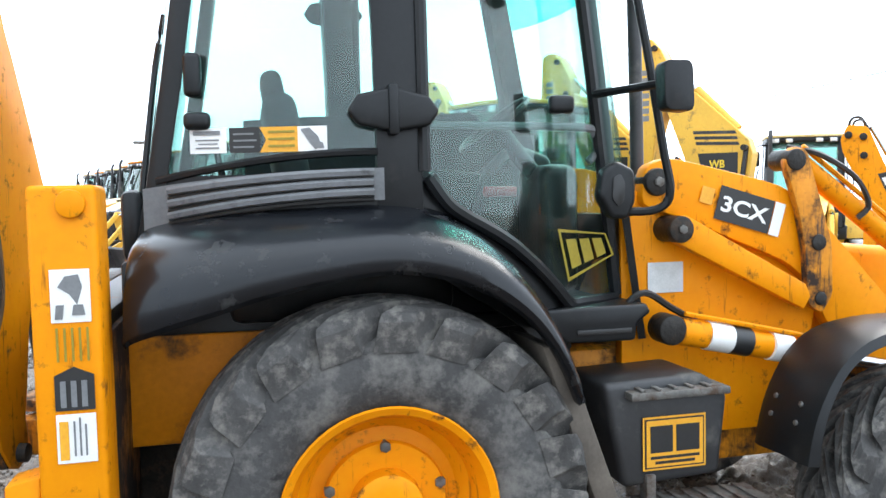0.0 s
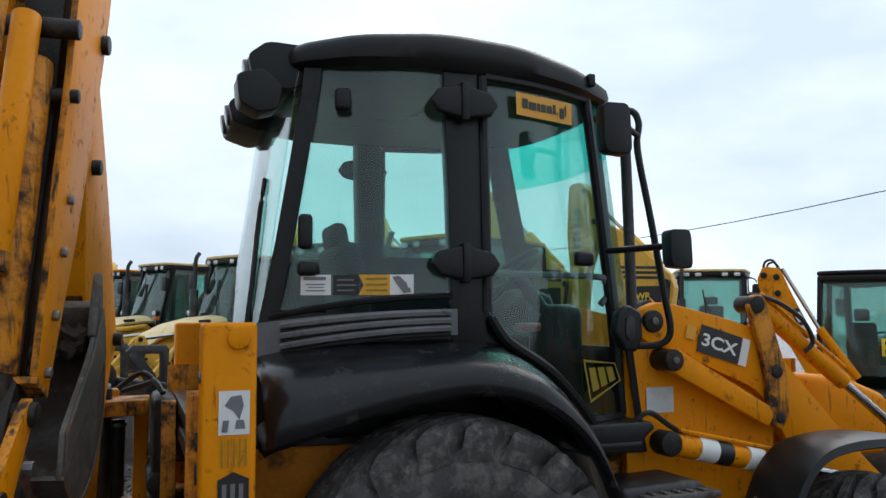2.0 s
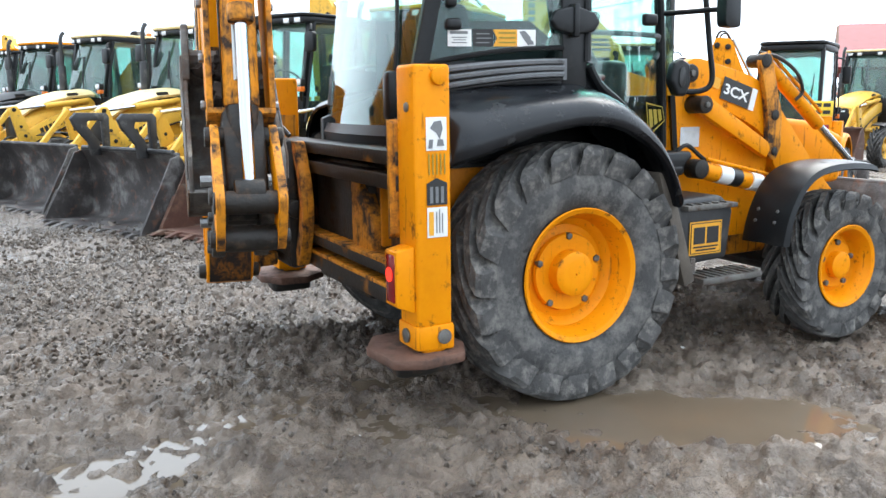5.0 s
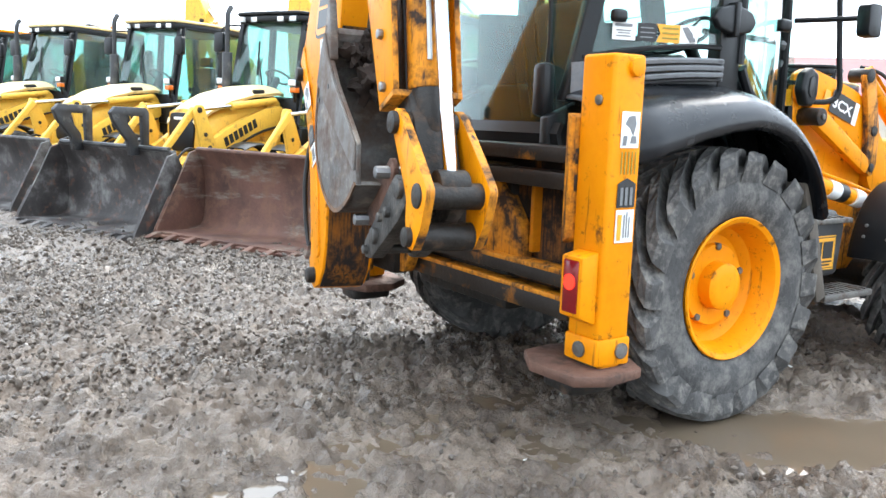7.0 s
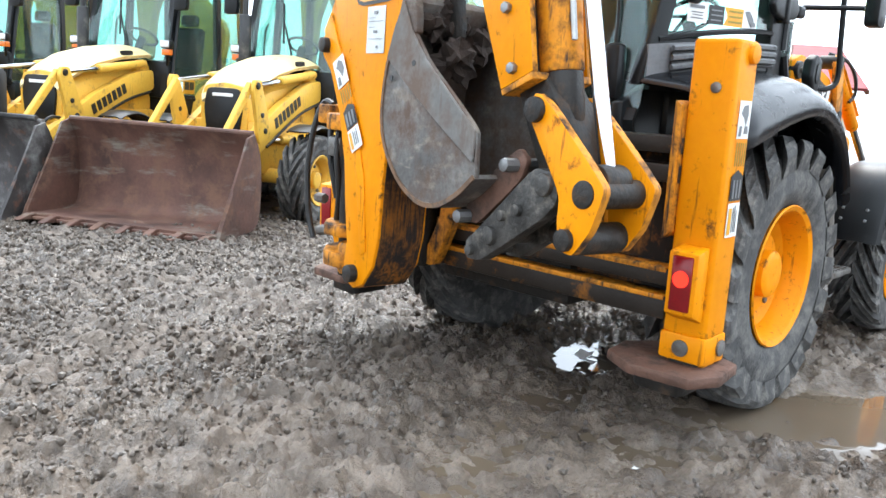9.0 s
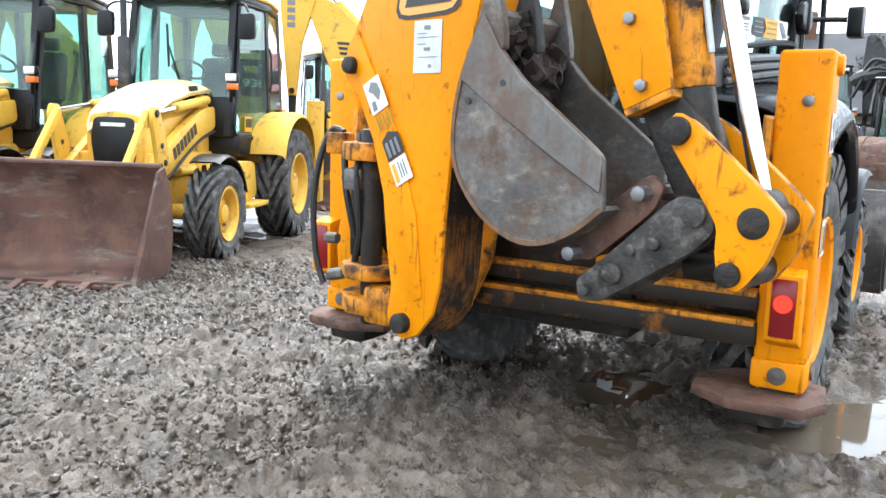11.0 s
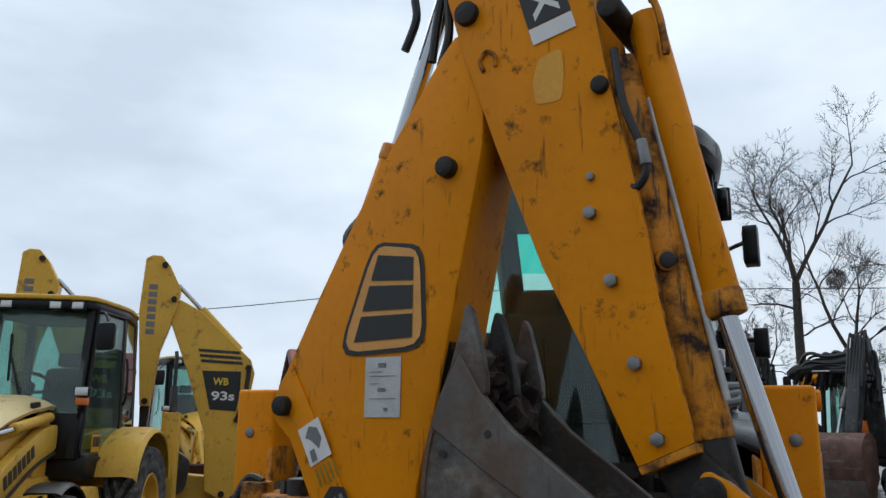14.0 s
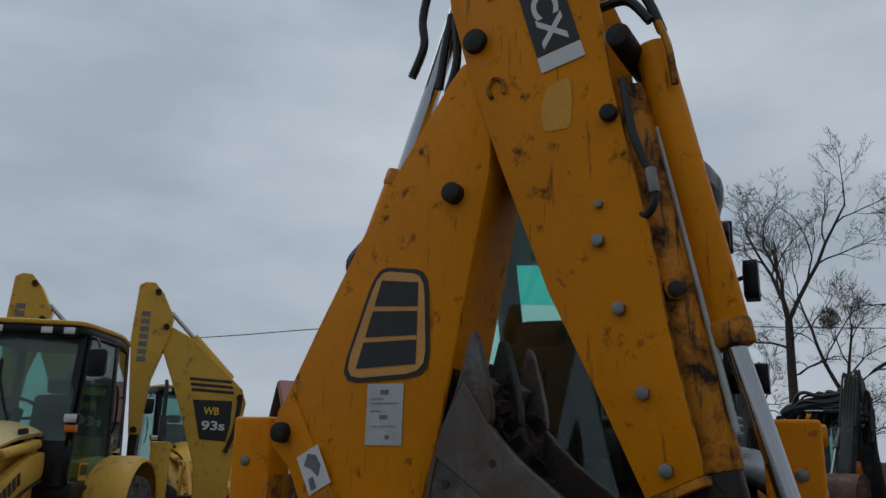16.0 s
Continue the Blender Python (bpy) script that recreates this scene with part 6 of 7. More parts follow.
for pts in (((-1.38, 0.86, 1.40), (-1.38, 0.93, 1.41), (-1.40, 0.98, 1.30), (-1.42, 1.01, 1.10), (-1.42, 1.01, 0.92), (-1.42, 0.99, 0.78), (-1.42, 0.95, 0.68)),
            ((-1.40, 0.84, 1.35), (-1.44, 0.80, 1.15), (-1.42, 0.76, 0.92)), ((-1.38, 0.76, 1.40), (-1.46, 0.72, 1.2), (-1.44, 0.72, 0.95), (-1.40, 0.78, 0.80)),
            ((-1.1, 0.45, 1.4), (-1.14, 0.52, 1.46), (-1.18, 0.62, 1.44), (-1.3, 0.7, 1.40)), ((-1.1, 0.55, 1.4), (-1.2, 0.6, 1.5), (-1.32, 0.66, 1.42))):
    part("hose", tube(pts, 0.016, 8), HOSE, kp)

# ---- other machines in the yard ----
def simple_hoe(root, m, paint, stripe=True, arm_paint=None):
    """A folded backhoe in its own plane (u sideways, v up, w across), placed by m."""
    def P(poly, w0, w1, b=0.01):
        return moved(prism(poly, w0, w1, "xy", b, 1), m)
    bo = part("boom", P([(-0.62, 3.21), (-0.31, 3.05), (0.36, 2.43), (0.42, 2.25), (0.36, 1.84), (0.28, 1.22), (0.26, 0.68), (0.1, 0.58), (-0.14, 0.72), (-0.18, 1.42), (-0.46, 2.25), (-0.74, 2.95)], -0.11, 0.11), paint, root)
    di = part("dipper", P([(-1.10, 3.74), (-1.02, 3.79), (-0.90, 3.79), (-0.78, 3.65), (-0.62, 3.34), (-0.65, 3.10), (-0.83, 2.51), (-0.90, 1.79), (-1.02, 1.79), (-1.13, 3.03)], -0.15, 0.15), arm_paint if arm_paint in (GREASE, GREYPAINT) else paint, root)
    rm = part("boom_ram", moved(rod((0.20, 2.56, 0.0), (-0.34, 3.10, 0.0), 0.065), m), paint, root)
    part("ram_rod", moved(rod((-0.32, 3.08, 0.0), (-0.66, 3.42, 0.0), 0.03), m), CHROME, rm)
    part("nose_link", P([(-1.02, 1.85), (-0.90, 1.85), (-0.93, 1.2), (-1.0, 1.2)], -0.09, 0.09), GREASE, root)
    part("hose", moved(tube([(0.34, 2.3, 0.12), (0.30, 1.9, 0.15), (0.20, 1.6, 0.14)], 0.03, 6), m), HOSE, root)
    part("slew_arm", P([(-0.75, 0.60), (0.2, 0.58), (0.2, 0.86), (-0.75, 0.95)], -0.5, -0.08), paint, root)
    if stripe:
        for k in range(3):
            part("stripe", P([(-0.34 + 0.02 * k, 2.56 - 0.07 * k), (0.20 + 0.02 * k, 2.54 - 0.07 * k), (0.22 + 0.02 * k, 2.50 - 0.07 * k), (-0.33 + 0.02 * k, 2.52 - 0.07 * k)], 0.111, 0.114, 0), GREYPAINT, bo)
        pan = part("badge_panel", P([(-0.27, 2.27), (0.24, 2.27), (0.24, 1.98), (0.20, 1.74), (-0.14, 1.76)], 0.111, 0.114, 0), INK, bo)
        mu, mv = m.to_3x3() @ Vector((1, 0, 0)), m.to_3x3() @ Vector((0, 1, 0))
        lettering(pan, m @ Vector((-0.13, 1.88, 0.1145)), mu, mv, "93s", 0.30, 0.12, WHITE, 0.002)
        lettering(pan, m @ Vector((-0.12, 2.08, 0.1145)), mu, mv, "WB", 0.20, 0.10, PLATE_YELLOW, 0.002)
        for k in range(7):
            part("print_bar", P([(-1.03, 2.72 + 0.10 * k), (-0.92, 2.72 + 0.10 * k), (-0.92, 2.79 + 0.10 * k), (-1.03, 2.79 + 0.10 * k)], 0.151, 0.154, 0), INKGREY, di)
    for u, v in ((-0.70, 3.2), (-0.85, 3.66), (0.08, 0.68), (0.33, 2.32), (-0.96, 1.85)):
        part("pin", moved(rod((u, v, -0.19), (u, v, 0.19), 0.04, seg=12), m), GREASE, bo)
    part("hoe_bucket", P(smoothline([(-1.0, 1.25), (-0.62, 1.30), (-0.32, 1.1), (-0.38, 0.72), (-0.65, 0.62), (-0.95, 0.8)], 3), -0.22, 0.22), DARKBUCKET, root)


def yard_loader(name, label, paint, hood_paint, bucket_mat, m, hoe_pose=None, roof=None, posts=False, teeth=8, group="", bucket_z=0.0, rim=None, stripe=True, badge=True, size=1.11, arm_paint=None, beacons=False):
    """A backhoe loader as it stands in the row: nose along +x, origin on the ground below the rear axle."""
    r = thing(name, m, label, "backhoe loader", group)
    rim = rim or paint
    for s in (-1, 1):
        wheel(r, "rear_wheel", (0, s * 0.92, 0.655), s, 0.665, 0.40, 0.36, 16, rim)
        wheel(r, "front_wheel", (2.15, s * 0.86, 0.48), s, 0.48, 0.30, 0.255, 14, rim)
        # rear mudguard: a flat-topped yellow arch that is wide over the tyre
        rows = []
        for x, z in curve([(-0.78, 0.98), (-0.70, 1.22), (-0.50, 1.42), (-0.20, 1.51), (0.14, 1.50), (0.44, 1.38), (0.62, 1.20), (0.68, 1.02)], 3):
            rows.append([(x * 0.985, s * 0.60, z - 0.01), (x, s * 0.66, z), (x, s * 0.98, z + 0.006), (x * 0.995, s * 1.08, z - 0.01), (x * 0.97, s * 1.12, z - 0.05)])
        part("rear_fender", sheet(rows, 0.02), paint, r)
        part("front_fender", sheet([[(2.15 + q * math.cos(radians(a)), s * y, 0.48 + q * math.sin(radians(a))) for y, q in ((0.70, 0.565), (0.74, 0.58), (0.96, 0.58), (1.0, 0.555))] for a in range(62, 172, 11)], 0.016), BLACK, r)
        # loader arm with its upright lever, tilt ram and push link
        arm = part("loader_arm", prism(smoothline([(1.10, 1.30), (1.12, 1.54), (1.50, 1.48), (2.10, 1.24), (2.62, 0.94), (3.10, 0.66), (3.19, 0.47), (3.12, 0.36), (2.92, 0.46), (2.44, 0.76), (1.98, 1.00), (1.42, 1.22)], 3), s * 0.365, s * 0.455, "xz", 0.014), paint, r)
        part("arm_tower", prism(smoothline([(1.05, 0.95), (1.42, 0.95), (1.36, 1.32), (1.32, 1.62), (1.18, 1.66), (1.06, 1.56)], 3), s * 0.30, s * 0.36, "xz", 0.01), paint, r)
        lever = part("tilt_lever", prism(smoothline([(2.36, 0.95), (2.60, 0.82), (2.67, 1.10), (2.75, 1.38), (2.71, 1.48), (2.60, 1.48), (2.51, 1.28)], 3), s * 0.46, s * 0.505, "xz", 0.01), paint, r)
        for x, z, q in ((2.50, 0.97, 0.03), (2.57, 1.13, 0.026), (2.67, 1.42, 0.036)):
            part("lever_pin", rod((x, s * 0.455, z), (x, s * 0.52, z), q, seg=12, b=0.004), GREASE if q > 0.03 else INK, lever)
        tr = part("tilt_ram", rod((1.24, s * 0.41, 1.60), (2.08, s * 0.43, 1.49), 0.048, seg=14, b=0.008), paint, r)
        part("ram_rod", rod((2.08, s * 0.43, 1.49), (2.66, s * 0.44, 1.42), 0.024, seg=10), CHROME, tr)
        part("push_link", moved(prism([(-0.045, 0.0), (0.045, 0.0), (0.04, 0.74), (-0.04, 0.74)], -0.03, 0.03, "xz", 0.012, 1), pose(2.68, s * 0.425, 1.43, 0, 138, 0)), paint, r)
        lr = part("lift_ram", rod((1.20, s * 0.41, 0.88), (2.0, s * 0.41, 0.86), 0.05, seg=14, b=0.008), paint, r)
        part("ram_rod", rod((2.0, s * 0.41, 0.86), (2.5, s * 0.41, 0.84), 0.025, seg=10), CHROME, lr)
        part("feed_pipe", tube([(1.2, s * 0.475, 1.27), (1.6, s * 0.475, 1.17), (2.0, s * 0.475, 1.0), (2.4, s * 0.475, 0.80)], 0.016, 6), GREASE, arm)
        part("hose", tube([(2.5, s * 0.40, 0.90), (2.72, s * 0.38, 0.95), (2.86, s * 0.36, 0.84), (2.94, s * 0.36, 0.62)], 0.018, 6), HOSE, r)
        tank = part("side_tank", prism(smoothline([(0.72, 0.52), (1.62, 0.50), (1.66, 0.88), (1.55, 0.95), (0.80, 0.95)], 3), s * 0.42, s * 0.80, "xz", 0.02), paint, r)
        part("side_step", box(0.78, 1.42, s * 0.86 - 0.10, s * 0.86 + 0.10, 0.46, 0.51, 0.01), paint, r)
        part("stabiliser_leg", box(-1.15, -0.95, s * 1.02 - 0.1, s * 1.02 + 0.1, 0.35, 1.70, 0.015), paint, r)
        if badge:
            n = Vector((0.5, 0, -0.235)).normalized()
            for k in range(7):
                c = Vector((1.62, 0, 1.245)) + n * (0.092 * k)
                q = [c, c + n * 0.066, c + n * 0.066 + Vector((0.045, 0, 0.105)), c + Vector((0.045, 0, 0.105))]
                part("print", prism([(v.x, v.z) for v in q], s * 0.456, s * 0.460, "xz", 0), INK, arm)
            part("small_badge", box(1.16, 1.40, s * 0.805 - 0.003, s * 0.805 + 0.003, 0.66, 0.84, 0), INK, tank)
            part("badge_panel", box(1.18, 1.38, s * 0.811 - 0.002, s * 0.811 + 0.002, 0.68, 0.82, 0), STICKER_ORANGE, tank)
            for x in (1.20, 1.29):
                part("emblem", box(x, x + 0.075, s * 0.815 - 0.002, s * 0.815 + 0.002, 0.73, 0.805, 0), INK, tank)
    part("chassis", box(-0.95, 2.45, -0.38, 0.38, 0.5, 1.05, 0.03), paint, r)
    part("front_axle", rod((2.15, -0.72, 0.48), (2.15, 0.72, 0.48), 0.08, seg=12), paint, r)
    part("rear_frame", box(-1.1, -0.95, -1.05, 1.05, 0.55, 1.25, 0.02), paint, r)
    part("cross_bar", rod((2.62, -0.4, 0.80), (2.62, 0.4, 0.80), 0.05, seg=12), paint, r)

    # hood: swept top that swells towards the cab, sides, grille in a rounded nose
    def hood_row(x, half, top, low):
        out = [(x, -half, low)]
        for k in range(9):
            q = math.pi * k / 8
            out.append((x, -half * math.cos(q) * (1 - 0.10 * math.sin(q)), low + (top - low) * (0.55 + 0.45 * math.sin(q) ** 0.6)))
        return out + [(x, half, low)]
    hd = part("engine_hood", sheet([hood_row(x, h, t, lo) for x, h, t, lo in ((1.08, 0.34, 1.60, 0.98), (1.5, 0.34, 1.56, 0.98), (2.0, 0.335, 1.48, 0.95), (2.36, 0.31, 1.36, 0.90), (2.44, 0.28, 1.29, 0.88))], 0.02), paint, r)
    # the paler yellow on this top paints in the sky's reflection
    part("hood_top", sheet([[(x, y * h, t - 0.10 * abs(y) ** 2.6) for y in np.linspace(-1, 1, 13)] for x, h, t in
                            ((1.04, 0.40, 1.80), (1.18, 0.40, 1.81), (1.6, 0.39, 1.76), (2.0, 0.365, 1.66), (2.30, 0.33, 1.52), (2.46, 0.28, 1.40), (2.50, 0.25, 1.33))], 0.045), hood_paint, hd)
    part("nose_shell", prism(smoothline([(-0.27, 0.86), (0.27, 0.86), (0.285, 1.20), (0.24, 1.40), (0.0, 1.44), (-0.24, 1.40), (-0.285, 1.20)], 4), 2.36, 2.47, "yz", 0.03, 2), paint, hd)
    part("front_grille", prism(smoothline([(-0.19, 0.90), (0.19, 0.90), (0.225, 1.18), (0.19, 1.38), (-0.19, 1.38), (-0.225, 1.18)], 4), 2.44, 2.50, "yz", 0.02), BLACK, hd)
    part("grille_plate", box(2.497, 2.507, -0.12, 0.12, 1.29, 1.325, 0.003), WHITE, hd)
    for s in (-1, 1):
        part("hood_slot", moved(prism(smoothline([(-0.12, -0.03), (0.10, -0.02), (0.12, 0.035), (-0.10, 0.03)], 3), -0.006, 0.006, "xz", 0.003), pose(1.52, s * 0.375, 1.70, 0, 6, 0)), INK, hd)
        part("side_vent", box(1.55, 1.95, s * 0.342 - 0.006, s * 0.342 + 0.006, 1.12, 1.28, 0.004), GREYPAINT, hd)
    part("exhaust_pipe", join(rod((1.18, -0.54, 1.5), (1.18, -0.54, 2.25), 0.07, seg=14, b=0.01), tube([(1.18, -0.54, 2.24), (1.18, -0.54, 2.62), (1.17, -0.54, 2.78), (1.11, -0.54, 2.88)], 0.036, 10)), GREYPAINT, r)
    # cab
    cb = part("cab", join(box(-0.72, 1.02, -0.70, 0.70, 1.0, 1.26, 0.04), box(0.98, 1.08, -0.64, 0.64, 1.2, 1.66, 0.03)), BLACK, r, "black cab with wide tinted windows")
    posts_ = [(1.08, 0.62, 0.80, 0.60, 0.05), (0.12, 0.76, 0.10, 0.70, 0.045), (-0.72, 0.66, -0.60, 0.62, 0.05)]
    for s in (-1, 1):
        for xb, yb, xt, yt, h in posts_:
            part("pillar", sheet([[(xb - h, s * yb, 1.22), (xb + h, s * yb, 1.22), (xb + h, s * (yb - 0.07), 1.22), (xb - h, s * (yb - 0.07), 1.22), (xb - h, s * yb, 1.22)],
                                  [(xt - h, s * yt, 2.76), (xt + h, s * yt, 2.76), (xt + h, s * (yt - 0.07), 2.76), (xt - h, s * (yt - 0.07), 2.76), (xt - h, s * yt, 2.76)]], 0), BLACK, cb)
        dr_ = part("cab_door", tube([(0.16, s * 0.758, 1.20), (1.0, s * 0.65, 1.20), (1.04, s * 0.64, 1.30), (0.78, s * 0.612, 2.70), (0.14, s * 0.708, 2.70)], 0.026, 6, closed_curve=False), BLACK, cb)
        part("side_window", sheet([[(0.14, s * 0.745, 1.22), (1.03, s * 0.625, 1.22)], [(0.12, s * 0.69, 2.72), (0.78, s * 0.592, 2.72)]], 0.006), GLASS_DARK, dr_)
        part("side_window", sheet([[(-0.68, s * 0.65, 1.55), (0.10, s * 0.745, 1.55)], [(-0.58, s * 0.61, 2.72), (0.08, s * 0.69, 2.72)]], 0.006), GLASS_DARK, cb)
        part("door_handle", tube([(0.22, s * 0.78, 1.75), (0.24, s * 0.81, 1.85), (0.23, s * 0.80, 2.15), (0.20, s * 0.77, 2.25)], 0.014, 6), BLACK, dr_)
        if badge:
            bd = part("door_badge", box(0.62, 0.86, s * 0.70 - 0.004, s * 0.70 + 0.004, 1.27, 1.44, 0), STICKER_ORANGE, dr_)
            for x in (0.64, 0.745):
                part("emblem", box(x, x + 0.09, s * 0.706 - 0.003, s * 0.706 + 0.003, 1.32, 1.42, 0), INK, bd)
        mi = part("mirror", prism(smoothline([(-0.09, -0.14), (0.085, -0.13), (0.09, 0.14), (-0.085, 0.13)], 4), -0.035, 0.04, "yz", 0.018, 2), BLACK, cb)
        mi.location = (1.06, s * 0.80, 2.40)
        part("mirror_arm", tube([(0.84, s * 0.6, 2.66), (0.98, s * 0.74, 2.64), (1.05, s * 0.80, 2.56)], 0.014, 6), BLACK, cb)
        for y in (0.46, 0.24):
            wl_ = part("work_light", box(0.88, 0.97, s * y - 0.075, s * y + 0.075, 2.67, 2.77, 0.02), BLACK, cb)
            part("lens", box(0.966, 0.98, s * y - 0.055, s * y + 0.055, 2.685, 2.755, 0.005), LAMP, wl_)
        hl = part("head_light", box(1.10, 1.19, s * 0.66 - 0.075, s * 0.66 + 0.075, 1.80, 1.90, 0.02), BLACK, cb)
        part("lens", box(1.185, 1.20, s * 0.66 - 0.06, s * 0.66 + 0.06, 1.81, 1.89, 0.005), LAMP, hl)
        part("indicator", box(1.10, 1.18, s * 0.66 - 0.055, s * 0.66 + 0.055, 1.72, 1.79, 0.01), AMBER, cb)
        part("lamp_stalk", rod((1.08, s * 0.62, 1.60), (1.13, s * 0.66, 1.74), 0.02, seg=8), BLACK, cb)
    part("windscreen", sheet([[(1.09 + 0.03 * (1 - (y / 0.6) ** 2), y, 1.64) for y in np.linspace(-0.6, 0.6, 7)], [(0.82 + 0.04 * (1 - (y / 0.57) ** 2), y * 0.95, 2.72) for y in np.linspace(-0.6, 0.6, 7)]], 0.006), GLASS_DARK, cb)
    part("rear_window", sheet([[(-0.70, -0.6, 1.5), (-0.70, 0.6, 1.5)], [(-0.60, -0.58, 2.72), (-0.60, 0.58, 2.72)]], 0.006), GLASS_DARK, cb)
    part("wiper", join(rod((1.135, 0.1, 1.68), (1.0, -0.12, 2.2), 0.010, seg=6), rod((1.04, -0.10, 1.95), (0.94, -0.16, 2.42), 0.014, seg=6)), BLACK, cb)
    part("cab_roof", prism(smoothline([(-0.78, -0.62), (0.1, -0.76), (0.98, -0.62), (1.02, 0), (0.98, 0.62), (0.1, 0.76), (-0.78, 0.62)], 3), 2.775, 2.825, "xy", 0.02, 2), roof or paint, cb)
    part("roof_edge", prism(smoothline([(-0.75, -0.61), (0.1, -0.74), (0.95, -0.61), (0.99, 0), (0.95, 0.61), (0.1, 0.74), (-0.75, 0.61)], 3), 2.69, 2.777, "xy", 0.02, 2), BLACK, cb)
    if beacons:
        for y in (-0.42, 0.3):
            part("beacon", rod((-0.2, y, 2.82), (-0.2, y, 2.93), 0.06, 0.05, seg=12, b=0.01), AMBER, cb)
    part("driver_seat", join(box(-0.15, 0.35, -0.25, 0.25, 1.45, 1.6, 0.05), moved(box(-0.07, 0.07, -0.24, 0.24, 0, 0.62, 0.06, 3), pose(-0.2, 0, 1.55, 0, -8, 0)), moved(box(-0.05, 0.05, -0.13, 0.13, 0.64, 0.80, 0.04, 3), pose(-0.2, 0, 1.55, 0, -8, 0))), SEAT, cb)
    part("steering_column", rod((1.0, 0, 1.5), (0.74, 0, 1.93), 0.05, seg=10), BLACK, cb)
    part("steering_wheel", moved(lathe([(0.17, -0.012), (0.195, -0.012), (0.195, 0.012), (0.17, 0.012)], 20), pose(0.72, 0, 1.95, 60, 0, 90)), BLACK, cb)
    bkt = loader_bucket(r, 3.23, 2.02, 0.72, 0.95, bucket_z, bucket_mat, teeth)
    bkt.location.y = -0.14
    if posts:
        for s in (-0.55, 0.45):
            part("clamp_plate", prism([(3.27, 0.87), (3.27, 1.36), (3.31, 1.41), (3.72, 1.41), (3.79, 1.34), (3.74, 1.23), (3.56, 1.03), (3.53, 0.87), (3.40, 0.87), (3.43, 1.07), (3.58, 1.25), (3.56, 1.31), (3.37, 1.31), (3.35, 0.87)], s - 0.03, s + 0.03, "xz", 0.008), GREYPAINT, bkt)
        part("clam_bar", rod((3.40, -0.95, 0.96), (3.40, 0.95, 0.96), 0.03, seg=8), GREYPAINT, bkt)
    if hoe_pose is not None:
        simple_hoe(r, hoe_pose, paint, stripe, arm_paint)
    r.scale = (size, size, size)
    return r


def uvw(origin, u_dir):
    """Frame of a folded backhoe: u along u_dir on the ground, v up."""
    u = Vector((*u_dir, 0)).normalized()
    v = Vector((0, 0, 1))
    w = u.cross(v)
    return Matrix.Translation(origin) @ Matrix((u, v, w)).transposed().to_4x4()


HEAD = 206.6
ROW0 = Vector((3.477, 7.127))
ROW1 = Vector((2.47, 5.79))
STEP = Vector((-0.887, 3.09))


def row_pose(k, back=0.0, turn=0.0):
    p = ROW1 + STEP * k if k else ROW0.copy()
    h = radians(HEAD)
    p = p - Vector((math.cos(h), math.sin(h))) * back
    return pose(p.x, p.y, slope(p.x, p.y) - 0.005, 0, 0, HEAD + turn)


G = "backhoe loaders parked in a row"
LOW = Matrix.Diagonal((0.9, 0.86, 1, 1))
mid_hoe = uvw((-1.85, 0.9, 0), (-0.2, 1.0)) @ LOW
a1 = yard_loader("backhoe_loader", "yellow backhoe loader with rusty toothed shovel on the gravel", YELLOW, YELLOW_SKYPALE, RUST, row_pose(0), uvw((-1.90, 1.45, 0), (-0.2, 1.0)), YELLOW, group=G, bucket_z=0.05)
yard_loader("backhoe_loader", "yellow backhoe loader with dark clamshell shovel in a row", YELLOW, YELLOW_SKYPALE, DARKBUCKET, row_pose(1, 0.7), uvw((-1.90, 2.10, 0), (-0.2, 1.0)), BLACK, posts=True, teeth=10, group=G)
a3 = yard_loader("backhoe_loader", "yellow backhoe loader with sky-paled hood and dark muddy shovel", YELLOW, YELLOW_SKYPALE, DARKBUCKET, row_pose(2, 0.5, 1), uvw((-1.90, 1.80, 0), (-0.2, 1.0)), YELLOW_SKYPALE, teeth=10, group=G, stripe=False, arm_paint=ORANGE_WORN, beacons=True)
a4 = yard_loader("backhoe_loader", "dark grey and red backhoe loader with brown shovel in a row", GREYPAINT, GREYPAINT, RUST, row_pose(4, 0.0, 2), mid_hoe, ORANGE, posts=True, group=G, rim=REDPAINT, stripe=False, badge=False, arm_paint=GREASE)
a5 = yard_loader("backhoe_loader", "orange-yellow backhoe loader with muddy dark shovel", ORANGE, YELLOW_SKYPALE, DARKBUCKET, row_pose(5, 0.2, -2), mid_hoe @ Matrix.Diagonal((-1, 1, 1, 1)), ORANGE, teeth=10, group=G, stripe=False, arm_paint=GREASE)
copy_thing(a3, row_pose(3, 0.1, -1))
copy_thing(a5, row_pose(6, 0.0, 1))
copy_thing(a4, row_pose(7, 0.2, 2))
copy_thing(a3, row_pose(8, 0.1, 0))
copy_thing(a5, row_pose(9, 0.1, -2))
copy_thing(a3, row_pose(10, 0.0, 1))

# machines beyond the row and beyond the cab
b1 = yard_loader("loader", "yellow loader with pale cab roof standing behind the row", YELLOW, YELLOW, RUST, pose(10.8, 11.0, slope(10, 10) - 0.005, 0, 0, 232), None, YELLOW_SKYPALE, badge=False, size=1.12)

